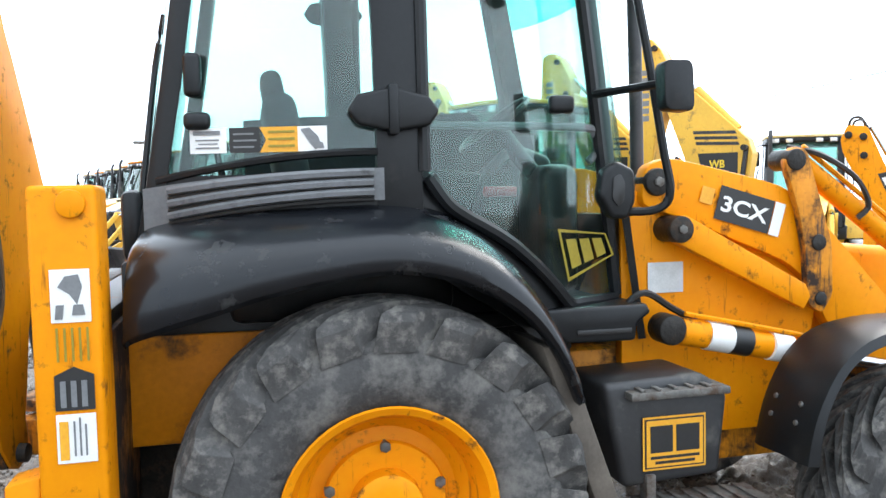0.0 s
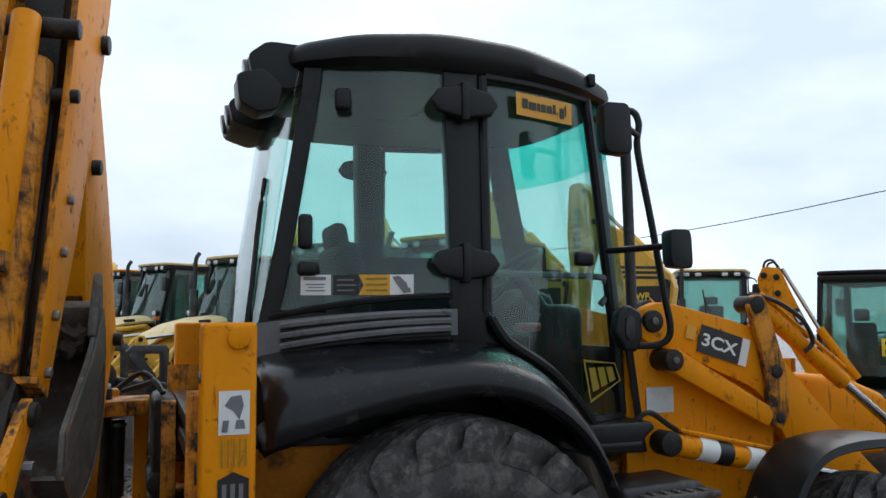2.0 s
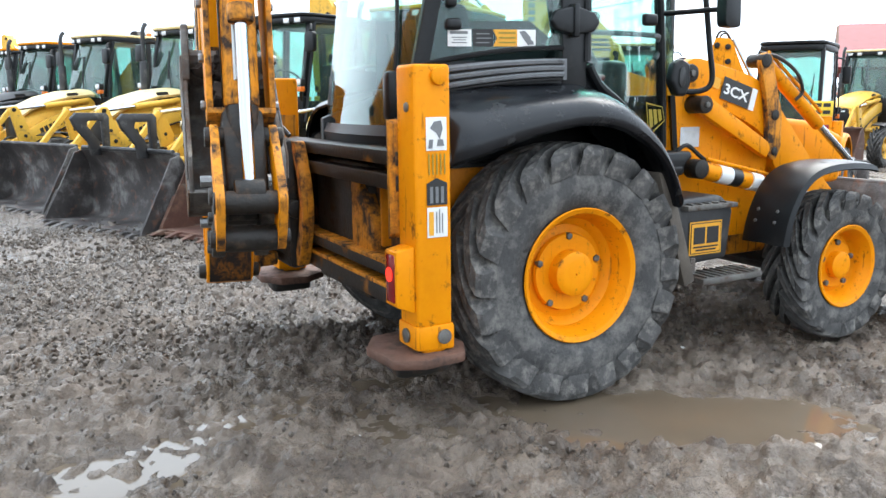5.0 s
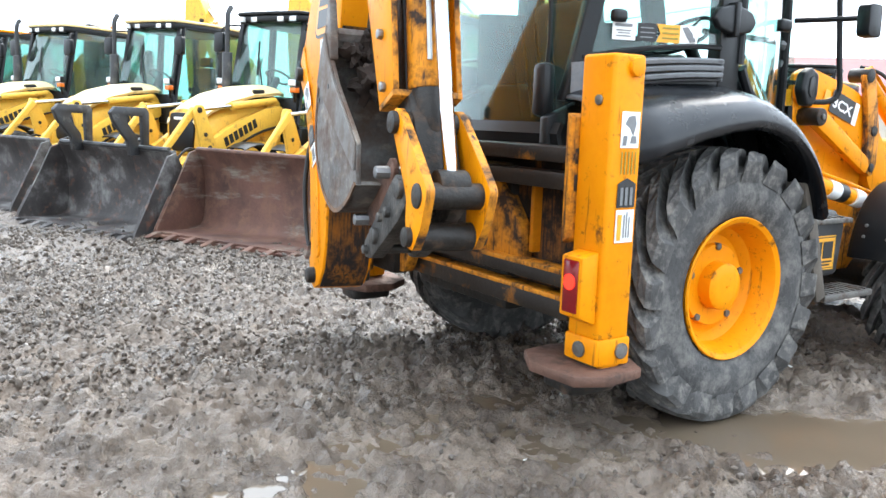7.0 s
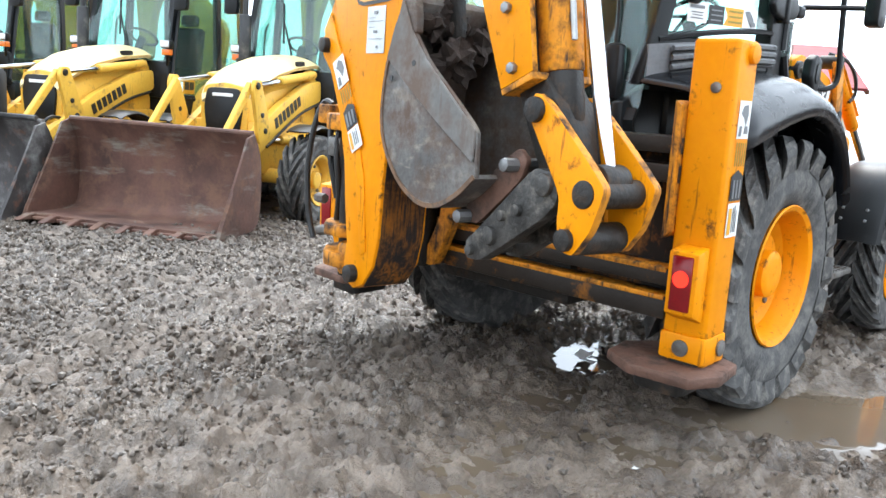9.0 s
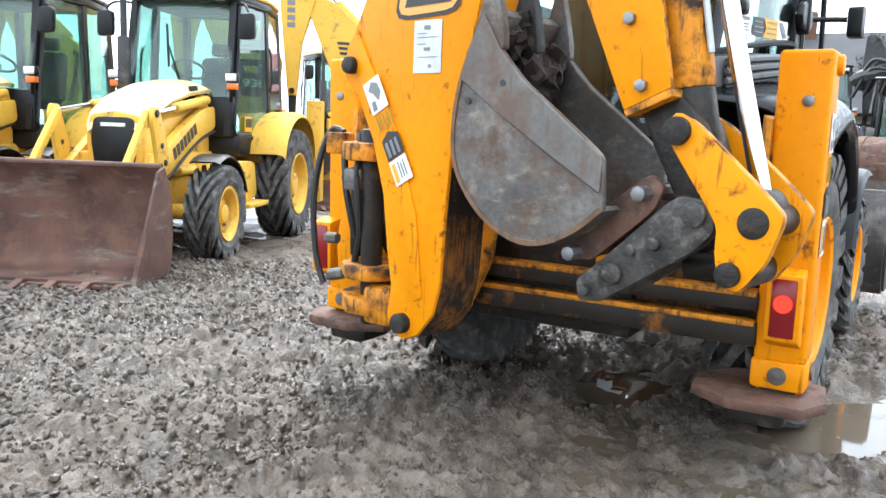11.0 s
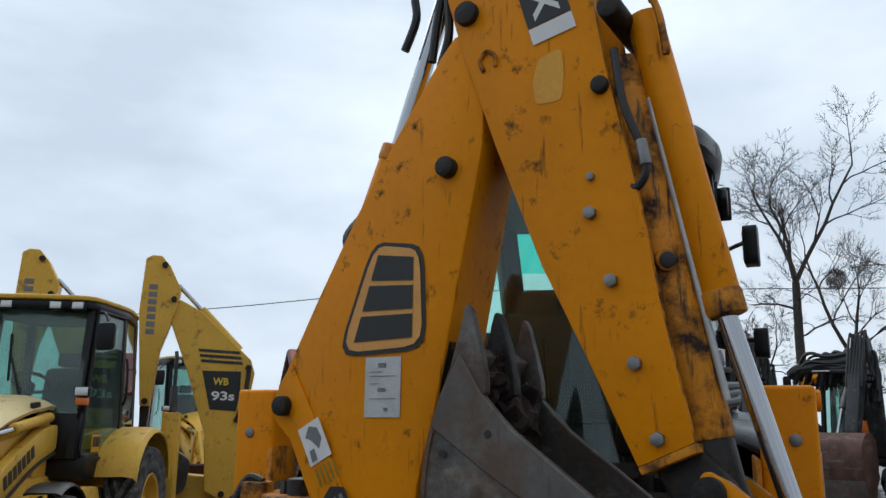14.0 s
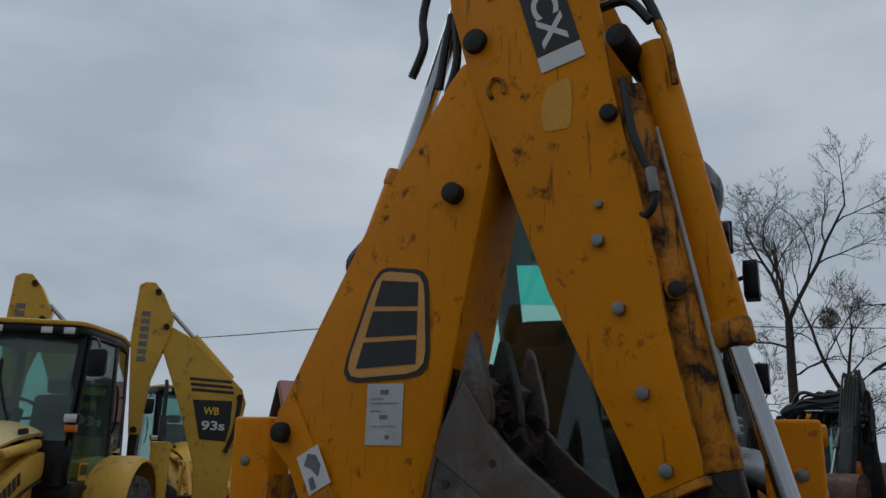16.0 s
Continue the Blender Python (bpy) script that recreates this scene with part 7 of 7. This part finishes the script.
small_m = pose(6.67, 3.10, slope(6, 3) - 0.005, 0, 0, 30)
small = yard_loader("compact_backhoe_loader", "compact orange backhoe loader with black cab roof, boom up behind it", ORANGE, ORANGE, DARKBUCKET, small_m, None, BLACK, badge=False, stripe=False, size=0.84)
small.scale = (0.84, 0.84 * 0.74, 0.875)
to_small = (small_m @ Matrix.Diagonal((0.84, 0.84 * 0.74, 0.875, 1))).inverted()
facing = to_small @ uvw((5.258, 3.287, 0), (0.735, -0.68))
sb = part("boom", moved(prism(smoothline([(0.0, 2.32), (0.06, 2.46), (0.24, 2.44), (0.35, 2.16), (0.62, 1.58), (0.95, 1.24), (1.12, 0.9), (0.8, 0.55), (0.52, 1.2), (0.24, 1.74), (0.02, 2.2)], 3), -0.11, 0.11, "xy", 0.012), facing), ORANGE, small, "orange boom standing upright behind the cab")
part("boom_foot", moved(prism([(0.62, 0.5), (1.2, 0.5), (1.2, 0.95), (0.8, 1.0)], -0.45, -0.05, "xy", 0.02), facing), ORANGE_WORN, small)
part("ram_rod", moved(rod((0.26, 2.44, 0.02), (0.66, 1.70, 0.02), 0.022), facing), CHROME, sb)
part("dipper_ram", moved(rod((0.62, 1.78, 0.02), (0.98, 1.25, 0.02), 0.045), facing), ORANGE, sb)
for u, v in ((0.07, 2.36), (0.20, 2.34), (0.21, 2.16), (0.45, 1.55)):
    part("pin", moved(rod((u, v, -0.14), (u, v, 0.14), 0.035, seg=12, b=0.005), facing), GREASE, sb)
part("badge_panel", moved(prism([(0.33, 1.98), (0.42, 2.0), (0.66, 1.50), (0.56, 1.46)], 0.111, 0.114, "xy", 0), facing), INK, sb)
for k in range(3):
    c, d = Vector((0.395, 1.94)), Vector((0.24, -0.50)).normalized()
    q = [c + d * (0.15 * k) + Vector(o_) for o_ in ((-0.03, 0.0), (0.035, 0.02), (0.085, -0.08), (0.02, -0.10))]
    part("emblem", moved(prism([tuple(v) for v in q], 0.115, 0.117, "xy", 0), facing), WHITE, sb)
part("hose", moved(tube([(0.06, 2.42, 0.0), (0.09, 2.52, 0.02), (0.17, 2.53, 0.02), (0.22, 2.44, 0.0)], 0.014, 6), facing), HOSE, sb)
part("hose", moved(tube([(0.10, 2.42, 0.05), (0.12, 2.49, 0.06), (0.19, 2.50, 0.06), (0.25, 2.40, 0.04)], 0.012, 6), facing), HOSE, sb)
pl_m = to_small @ uvw((5.94, 2.27, 0), (0.61, -0.79))
pl2 = part("number_plate", moved(prism([(0, 1.50), (0.24, 1.50), (0.24, 1.68), (0, 1.68)], 0.0, 0.012, "xy", 0.002), pl_m), PLATE_YELLOW, small, "yellow number plate on the rear leg")
for v in (1.525, 1.61):
    for k in range(2):
        part("print", moved(prism([(0.03 + 0.10 * k, v), (0.11 + 0.10 * k, v), (0.11 + 0.10 * k, v + 0.045), (0.03 + 0.10 * k, v + 0.045)], 0.0125, 0.014, "xy", 0), pl_m), INK, pl2)
part("rear_post", moved(prism([(0.10, 0.45), (0.24, 0.45), (0.24, 1.50), (0.10, 1.50)], -0.12, -0.005, "xy", 0.012), pl_m), ORANGE, small)
part("rear_lamp", moved(prism([(0.12, 1.20), (0.21, 1.20), (0.21, 1.40), (0.12, 1.40)], -0.004, 0.02, "xy", 0.006), pl_m), RED, small)
b4 = copy_thing(b1, pose(23.3, 13.2, slope(17, 8) - 0.005, 0, 0, 195))
b4["label"] = "yellow loader parked far across the yard"
b4.scale = (1.3, 1.3, 1.3)

# dark machines at the far side, booms down, before the trees
dark = yard_loader("dark_loader", "dark grey loader with rusty shovel parked before bare trees", GREYPAINT, GREYPAINT, RUST, pose(24.2, -0.2, 0, 0, 0, 195), uvw((-1.35, 0.3, 0), (0.15, 1.0)), BLACK, group="dark machines at the far side", badge=False, stripe=False, rim=ORANGE, size=1.32)
for x, y, a in ((23.5, -10.4, 190), (23.0, 2.4, 200), (25, -13.5, 185)):
    copy_thing(dark, pose(x, y, 0, 0, 0, a))


def excavator(m, label, paint, group="", arm=None, seed=1, shovel=RUST):
    """Tracked excavator with its boom upright beside the open cab and a round-backed bucket in front, nose along +x."""
    rng = random.Random(seed)
    r = thing("excavator", m, label, "excavator", group)
    arm = arm or GREYPAINT
    for s in (-1, 1):
        tr = part("track", prism(smoothline([(-1.5, 0.0), (1.5, 0.0), (1.75, 0.35), (1.5, 0.75), (-1.5, 0.75), (-1.75, 0.35)], 4), s * 0.75, s * 1.2, "xz", 0.03, 1), GREYPAINT, r)
        for k in range(14):
            part("track_shoe", box(-1.45 + 0.215 * k, -1.30 + 0.215 * k, min(s * 0.74, s * 1.21), max(s * 0.74, s * 1.21), 0.745, 0.79, 0.01), IRON, tr)
        part("drive_wheel", rod((1.35, s * 1.19, 0.37), (1.35, s * 1.22, 0.37), 0.24), paint, tr)
    part("turret", prism(smoothline([(-1.9, 0.85), (0.9, 0.85), (0.9, 1.35), (-0.45, 1.45), (-1.2, 2.0), (-1.95, 1.85)], 3), -1.15, 1.15, "xz", 0.06), paint, r)
    # cab of thin posts under a domed roof
    cb = part("cab", box(-0.40, 0.98, -0.85, 0.18, 1.20, 1.62, 0.05), BLACK, r)
    for x, y, dx in ((0.94, -0.80, -0.10), (0.94, 0.12, -0.10), (0.18, -0.82, 0.0), (0.18, 0.14, 0.0), (-0.36, -0.80, 0.04), (-0.36, 0.12, 0.04)):
        part("post", rod((x, y, 1.58), (x + dx, y * 0.96, 3.0), 0.065, seg=8), BLACK, cb)
    part("cab_roof", prism(smoothline([(-0.85, 2.98), (0.18, 2.98), (0.20, 3.04), (0.0, 3.14), (-0.35, 3.19), (-0.68, 3.14), (-0.88, 3.04)], 3), -0.46, 0.98, "yz", 0.03), BLACK, cb)
    part("front_window", box(0.90, 0.91, -0.76, 0.08, 1.64, 2.96, 0.003), GLASS_DARK, cb)
    part("seat", join(box(-0.15, 0.25, -0.58, -0.12, 1.62, 1.80, 0.05), box(-0.22, -0.08, -0.58, -0.12, 1.75, 2.40, 0.05)), SEAT, cb)
    for y in (-0.72, 0.04):
        part("work_lamp", box(0.92, 1.0, y - 0.07, y + 0.07, 2.98, 3.08, 0.02), LAMP, cb)
    # boom and dipper: hollow-sided boxes with welded edges
    bo = part("boom", prism(smoothline([(0.70, 1.10), (1.05, 1.05), (1.45, 2.1), (1.72, 3.3), (1.78, 3.85), (1.60, 3.95), (1.42, 3.75), (1.12, 2.4)], 3), 0.40, 0.72, "xz", 0.03), arm, r)
    for k in range(5):
        part("print_bar", box(1.56 + 0.045 * k, 1.575 + 0.045 * k, 0.44, 0.68, 2.55 + 0.16 * k, 2.65 + 0.16 * k, 0.0), DATAPLATE, bo)
    di = part("dipper", prism(smoothline([(1.50, 3.75), (1.75, 3.9), (1.95, 3.6), (2.75, 1.75), (2.72, 1.45), (2.55, 1.5), (1.75, 3.05)], 3), 0.38, 0.66, "xz", 0.03), arm, r)
    rm = part("dipper_ram", rod((1.75, 0.30, 3.05), (2.35, 0.22, 2.2), 0.075), IRON, di)
    part("ram_rod", rod((2.35, 0.22, 2.2), (2.68, 0.18, 1.55), 0.04), CHROME, rm)
    cross = part("side_arm", tube(smoothline_open([(1.45, 0.62, 3.35), (1.30, 0.1, 3.42), (1.15, -0.6, 3.32), (1.05, -1.25, 3.24), (1.0, -1.5, 3.1)]), 0.17, 8), arm, r)
    rc = part("side_ram", rod((1.50, 0.55, 3.12), (1.32, -0.35, 3.16), 0.07), GREYPAINT, cross)
    part("ram_rod", rod((1.32, -0.35, 3.16), (1.22, -0.85, 3.18), 0.035), CHROME, rc)
    for k in range(38):
        y0, y1 = rng.uniform(-1.5, 0.1), rng.uniform(0.3, 0.8)
        z = rng.uniform(3.2, 3.62)
        part("hose", tube(smoothline_open([(1.0 + rng.uniform(-0.2, 0.2), y0, rng.uniform(2.7, 3.2)), (1.2, y0 * 0.7, z), (1.35, 0.5 * (y0 + y1), z + rng.uniform(-0.12, 0.1)), (1.5, y1, z - 0.1), (1.55 + rng.uniform(0, 0.2), y1 + 0.05, rng.uniform(2.2, 3.0))], 3), rng.uniform(0.03, 0.055), 6), HOSE, bo)
    for k in range(6):
        y = 0.34 + 0.07 * k
        part("hose", tube(smoothline_open([(1.0, y, 1.5), (1.38, y, 2.4), (1.55 + rng.uniform(-0.1, 0.1), y, 3.3), (1.7, y, 4.0 + rng.uniform(-0.05, 0.08)), (2.0, y, 3.5), (2.3, y, 2.7)], 3), 0.028, 6), HOSE, bo)
    part("work_lamp", box(1.05, 1.30, 0.10, 0.42, 1.62, 1.95, 0.05), AMBER, bo)
    # bucket, its round back to the front
    back = curve([(2.55, 1.50), (2.85, 1.64), (3.15, 1.60), (3.38, 1.40), (3.48, 1.10), (3.46, 0.78), (3.38, 0.50)], 4)
    bk = part("bucket", sheet([[(u, y, v) for y in (-0.95, -0.3, 0.3, 0.95)] for u, v in back], 0.02), shovel, r)
    part("lip_plate", sheet([[(3.44, y, 0.80) for y in (-0.96, 0.96)], [(3.40, y, 0.46) for y in (-0.96, 0.96)], [(3.16, y, 0.04) for y in (-0.96, 0.96)]], 0.03), WEAR, bk)
    for y in (-0.80, -0.52, -0.24):
        part("strap", sheet([[(u + 0.018, y - 0.08, v + 0.012), (u + 0.018, y + 0.08, v + 0.012)] for u, v in back], 0.02), RIMRUST, bk)
    for y in (-0.95, 0.95):
        part("side_plate", prism(list(back) + [(3.16, 0.04), (2.75, 0.30), (2.50, 0.95)], y - 0.015, y + 0.015, "xz", 0.0), RUST, bk)
    part("coupling", join(box(2.45, 2.85, 0.30, 0.75, 1.20, 1.60, 0.05), rod((2.62, 0.1, 1.50), (2.62, 0.85, 1.50), 0.08, seg=12)), GREASE, bk)
    return r


GE = "dark machines at the far side"
x1 = excavator(pose(19.58, -3.40, 0, 0, 0, 155), "dark excavator with hose-hung boom and rusty bucket", GREYPAINT, GE)
copy_thing(x1, pose(20.6, -0.75, 0, 0, 0, 163))
x2 = excavator(pose(23.4, -3.9, 0, 0, 0, 150), "orange-yellow excavator behind the dark machines", ORANGE, GE, ORANGE, 5)
copy_thing(x1, pose(19.3, -5.9, 0, 0, 0, 160))
copy_thing(x1, pose(20.5, -9.0, 0, 0, 0, 165))
copy_thing(x2, pose(25.0, -8.5, 0, 0, 0, 190))
far_yellow = copy_thing(b1, pose(27.0, -9.0, 0, 0, 0, 200))
far_yellow["label"] = "orange-yellow machine behind the dark ones"


# ---- houses, lamp, cable ----
def house(m, w, d, h, ridge, roof_mat, label):
    r = thing("house", m, label, "house")
    wall = part("wall", box(-w / 2, w / 2, -d / 2, d / 2, 0, h, 0.01), RENDERED, r)
    part("gable", prism([(-d / 2, h), (d / 2, h), (0, ridge - 0.15)], -w / 2 + 0.02, w / 2 - 0.02, "yz", 0.01), RENDERED, r)
    for s in (-1, 1):
        rf = part("roof", sheet([[(x, s * (d / 2 + 0.5), h - 0.35) for x in (-w / 2 - 0.5, w / 2 + 0.5)], [(x, 0, ridge) for x in (-w / 2 - 0.5, w / 2 + 0.5)]], 0.15), roof_mat, r)
        for k in range(12):
            t = (k + 0.5) / 12
            part("tile_course", box(-w / 2 - 0.5, w / 2 + 0.5, s * (d / 2 + 0.5) * (1 - t) - 0.04, s * (d / 2 + 0.5) * (1 - t) + 0.04, h - 0.35 + (ridge - h + 0.35) * t + 0.06, h - 0.35 + (ridge - h + 0.35) * t + 0.12, 0.01), roof_mat, rf)
    for s in (-1, 1):
        part("barge_board", join(rod((s * (w / 2 + 0.5), -d / 2 - 0.5, h - 0.4), (s * (w / 2 + 0.5), 0, ridge - 0.02), 0.12, seg=6), rod((s * (w / 2 + 0.5), d / 2 + 0.5, h - 0.4), (s * (w / 2 + 0.5), 0, ridge - 0.02), 0.12, seg=6)), TIMBER, r)
        for x in (-w / 4, w / 4):
            win = part("window", box(x - 0.6, x + 0.6, s * d / 2 - 0.05, s * d / 2 + 0.03, 1.0, 2.3, 0.01), WHITE, r)
            part("pane", box(x - 0.5, x + 0.5, s * d / 2 - 0.04 + 0.005, s * (d / 2 + 0.04), 1.1, 2.2, 0.005), INK, win)
    part("chimney", box(w * 0.2, w * 0.2 + 0.7, -0.3, 0.4, ridge - 0.8, ridge + 0.9, 0.02), TIMBER, r)
    return r


house(pose(38.4, 18.2, 0, 0, 0, -52), 12, 8, 3.8, 5.75, TILE, "house with a dark red tiled roof beyond the yard")
house(pose(31, 2.6, 0, 0, 0, 95), 5, 6, 2.8, 5.6, DARKTILE, "small building with a dark grey tiled roof")

lamp_post = thing("street_lamp", pose(-5.2, 40, slope(-5, 40) - 0.05), "thin grey street lamp on a pole far off", "street lamp")
part("pole", rod((0, 0, 0), (0, 0, 4.9), 0.08, 0.05, seg=10), IRON, lamp_post)
part("lamp_head", box(-0.6, 0.1, -0.12, 0.12, 4.85, 5.0, 0.03), IRON, lamp_post)

pts = []
base_pt, along = Vector((16.95, 4.7, 0)), Vector((-0.259, 0.966, 0))
for s in np.linspace(-60, 60, 61):
    p = base_pt + along * float(s)
    pts.append((p.x, p.y, 5.15 - 0.10 * max(0.0, s - 5.9) + 0.004 * max(0.0, s - 5.9) ** 2 + 0.06 * min(3.0, max(0.0, 5.9 - s))))
tagged(part("overhead_cable", tube(pts[22:40], 0.013, 5, closed_curve=False), CABLE), "thin overhead cable sagging across the sky", "cable")


# ---- trees ----
def bare_tree(name, m, height, seed, label, fork=0.55, spread=1.0):
    """Tapered trunk that forks, limbs that divide again and again, and feathery ends of fine twigs."""
    rng = random.Random(seed)
    r = thing(name, m, label, "tree", "bare trees behind the yard")
    parts_ = {"trunk": ([], []), "crown": ([], [])}
    LENGTH = (fork, 0.34, 0.19, 0.105, 0.055, 0.026)
    COUNT = (3, 5, 6, 6, 5)

    def limb(which, p, d, length, rad, level):
        vs, fs = parts_[which]
        n = (7, 6, 5, 4, 3, 2)[level]
        seg = (9, 7, 5, 4, 3, 3)[level]
        pts_, dirs, q, dd = [p.copy()], [d.copy()], p.copy(), d.copy()
        wob = (0.03, 0.13, 0.17, 0.20, 0.24, 0.25)[level]
        for _ in range(n):
            dd = (dd + Vector((rng.gauss(0, wob), rng.gauss(0, wob), rng.gauss(0.02, wob * 0.8)))).normalized()
            q = q + dd * (length / n)
            pts_.append(q.copy())
            dirs.append(dd.copy())
        base = len(vs)
        for i, c in enumerate(pts_):
            t = dirs[i]
            s_ = t.orthogonal().normalized()
            w_ = t.cross(s_)
            rr = rad * (1 - (0.40 if level == 0 else 0.62) * i / n)
            vs.extend(tuple(c + rr * (math.cos(a) * s_ + math.sin(a) * w_)) for a in [2 * math.pi * k / seg for k in range(seg)])
        for i in range(n):
            for k in range(seg):
                fs.append((base + i * seg + k, base + i * seg + (k + 1) % seg, base + (i + 1) * seg + (k + 1) % seg, base + (i + 1) * seg + k))
        if level >= 5:
            return
        start = rng.uniform(0, 6.28)
        for k in range(COUNT[level]):
            if level == 0:
                i, open_ = n, rng.uniform(0.45, 0.75) * spread
            else:
                i = n if k == 0 else max(2 if level < 3 else 1, round(n * (0.25 + 0.75 * k / COUNT[level])))
                open_ = 0.25 if k == 0 else rng.uniform(0.6, 1.05)
            a = start + 2.4 * k
            axis_ = dirs[i].orthogonal().normalized()
            side = (math.cos(a) * axis_ + math.sin(a) * dirs[i].cross(axis_)).normalized()
            nd = (dirs[i] + side * open_ + Vector((0, 0, 0.10))).normalized()
            kid = height * LENGTH[level + 1] * rng.uniform(0.7, 1.15) * (1.0 if level == 0 else 1.1 - 0.4 * i / n)
            limb("trunk" if level < 1 else "crown", pts_[i], nd, kid, max(0.008, rad * (0.62 if level == 0 else 0.50) * (1 - 0.35 * i / n)), level + 1)
        if level == 0:
            for k in range(3):
                i = rng.randint(3, n - 1)
                a = rng.uniform(0, 6.28)
                limb("crown", pts_[i], Vector((math.cos(a), math.sin(a), 0.35)).normalized(), height * 0.15, rad * 0.22, 2)

    limb("trunk", Vector((0, 0, 0)), Vector((rng.uniform(-0.04, 0.04), rng.uniform(-0.04, 0.04), 1)), height * fork, height * 0.019, 0)
    for pn in ("trunk", "crown"):
        me_ = bpy.data.meshes.new(pn)
        me_.from_pydata(parts_[pn][0], [], parts_[pn][1])
        me_.materials.append(BARK)
        o_ = new(pn, me_)
        o_.parent = r
    o_["label"] = "leafless crown of fine dark twigs"
    return r


t1 = bare_tree("tree", pose(28.0, -2.2, 0), 12.2, 11, "tall bare tree with fine dark twigs", 0.58, 0.9)
t2 = bare_tree("tree", pose(28.4, -7.4, 0), 14.0, 5, "tall bare tree with wide low limbs", 0.36, 1.25)
copy_thing(t1, pose(31, -11.0, 0, 0, 0, 140))
bare_tree("tree", pose(31, -0.6, 0), 7.4, 21, "short bare tree beyond the machines", 0.4, 1.2)
copy_thing(t2, pose(37, -4.6, 0, 0, 0, 70))
copy_thing(t2, pose(38, -15.0, 0, 0, 0, 250))
nest = bmesh.new()
rng_n = random.Random(4)
for _ in range(700):
    d = Vector((rng_n.gauss(0, 1), rng_n.gauss(0, 1), rng_n.gauss(0, 1))).normalized()
    p = d * 0.34 * rng_n.random() ** 0.45
    a = d.orthogonal().normalized() * 0.016
    nest.faces.new([nest.verts.new(v) for v in (p - a, p + a, p + d * 0.13 + Vector((0, 0, rng_n.uniform(-0.05, 0.05))))])
nb = tagged(part("mistletoe_ball", nest, HEDGE), "dark ball of mistletoe in a bare tree", "mistletoe")
nb.location = (27.9, -3.6, 7.15)


def conifer(m, h, seed):
    rng = random.Random(seed)
    r = thing("conifer", m, "small dark conifer far behind the row", "tree")
    part("trunk", rod((0, 0, 0), (0, 0, h * 0.9), 0.12, 0.03, seg=7), BARK, r)
    vs, fs = [], []
    for k in range(900):
        z = h * (0.12 + 0.88 * rng.random() ** 0.8)
        rad = (1 - z / h) * h * 0.17 * rng.uniform(0.3, 1.1) + 0.04
        a = rng.uniform(0, 6.28)
        p = Vector((rad * math.cos(a), rad * math.sin(a), z))
        o_ = Vector((math.cos(a), math.sin(a), -0.3)) * rng.uniform(0.2, 0.5)
        s_ = Vector((-math.sin(a), math.cos(a), 0.1)) * 0.10
        i = len(vs)
        vs += [p - s_, p + s_, p + o_]
        fs.append((i, i + 1, i + 2))
    me_ = bpy.data.meshes.new("needles")
    me_.from_pydata([tuple(v) for v in vs], [], fs)
    me_.materials.append(EVERGREEN)
    o_ = new("crown", me_)
    o_.parent = r
    return r


conifer(pose(5.2, 42, -0.1), 5.6, 2)
conifer(pose(7.0, 40, -0.1), 4.6, 3)

# scraps of white paper on the mud; the third stands in for puddle glints
for x, y, s, a in ((-0.14, -0.02, 0.07, 20), (1.10, -0.70, 0.018, 60), (-1.30, -1.05, 0.022, 10), (-0.22, -0.10, 0.045, 80)):
    bm = bmesh.new()
    vs = [bm.verts.new((s * u, s * v * 0.6, 0.01 + 0.3 * s * abs(math.sin(3 * u + 2 * v)))) for v in (-1, 0, 1) for u in (-1, -0.2, 0.6, 1)]
    for j in range(2):
        for i in range(3):
            bm.faces.new((vs[j * 4 + i], vs[j * 4 + i + 1], vs[j * 4 + i + 5], vs[j * 4 + i + 4]))
    bm.normal_update()
    bmesh.ops.solidify(bm, geom=bm.faces[:], thickness=0.002)
    pp = tagged(part("paper_glint_scrap", bm, WHITE), "crumpled scrap of white paper, one a puddle glint, on wet mud", "litter")
    pp.location = (x, y, max(ground_height(x, y), slope(x, y) - 0.024) + 0.014)
    pp.rotation_euler.z = radians(a)
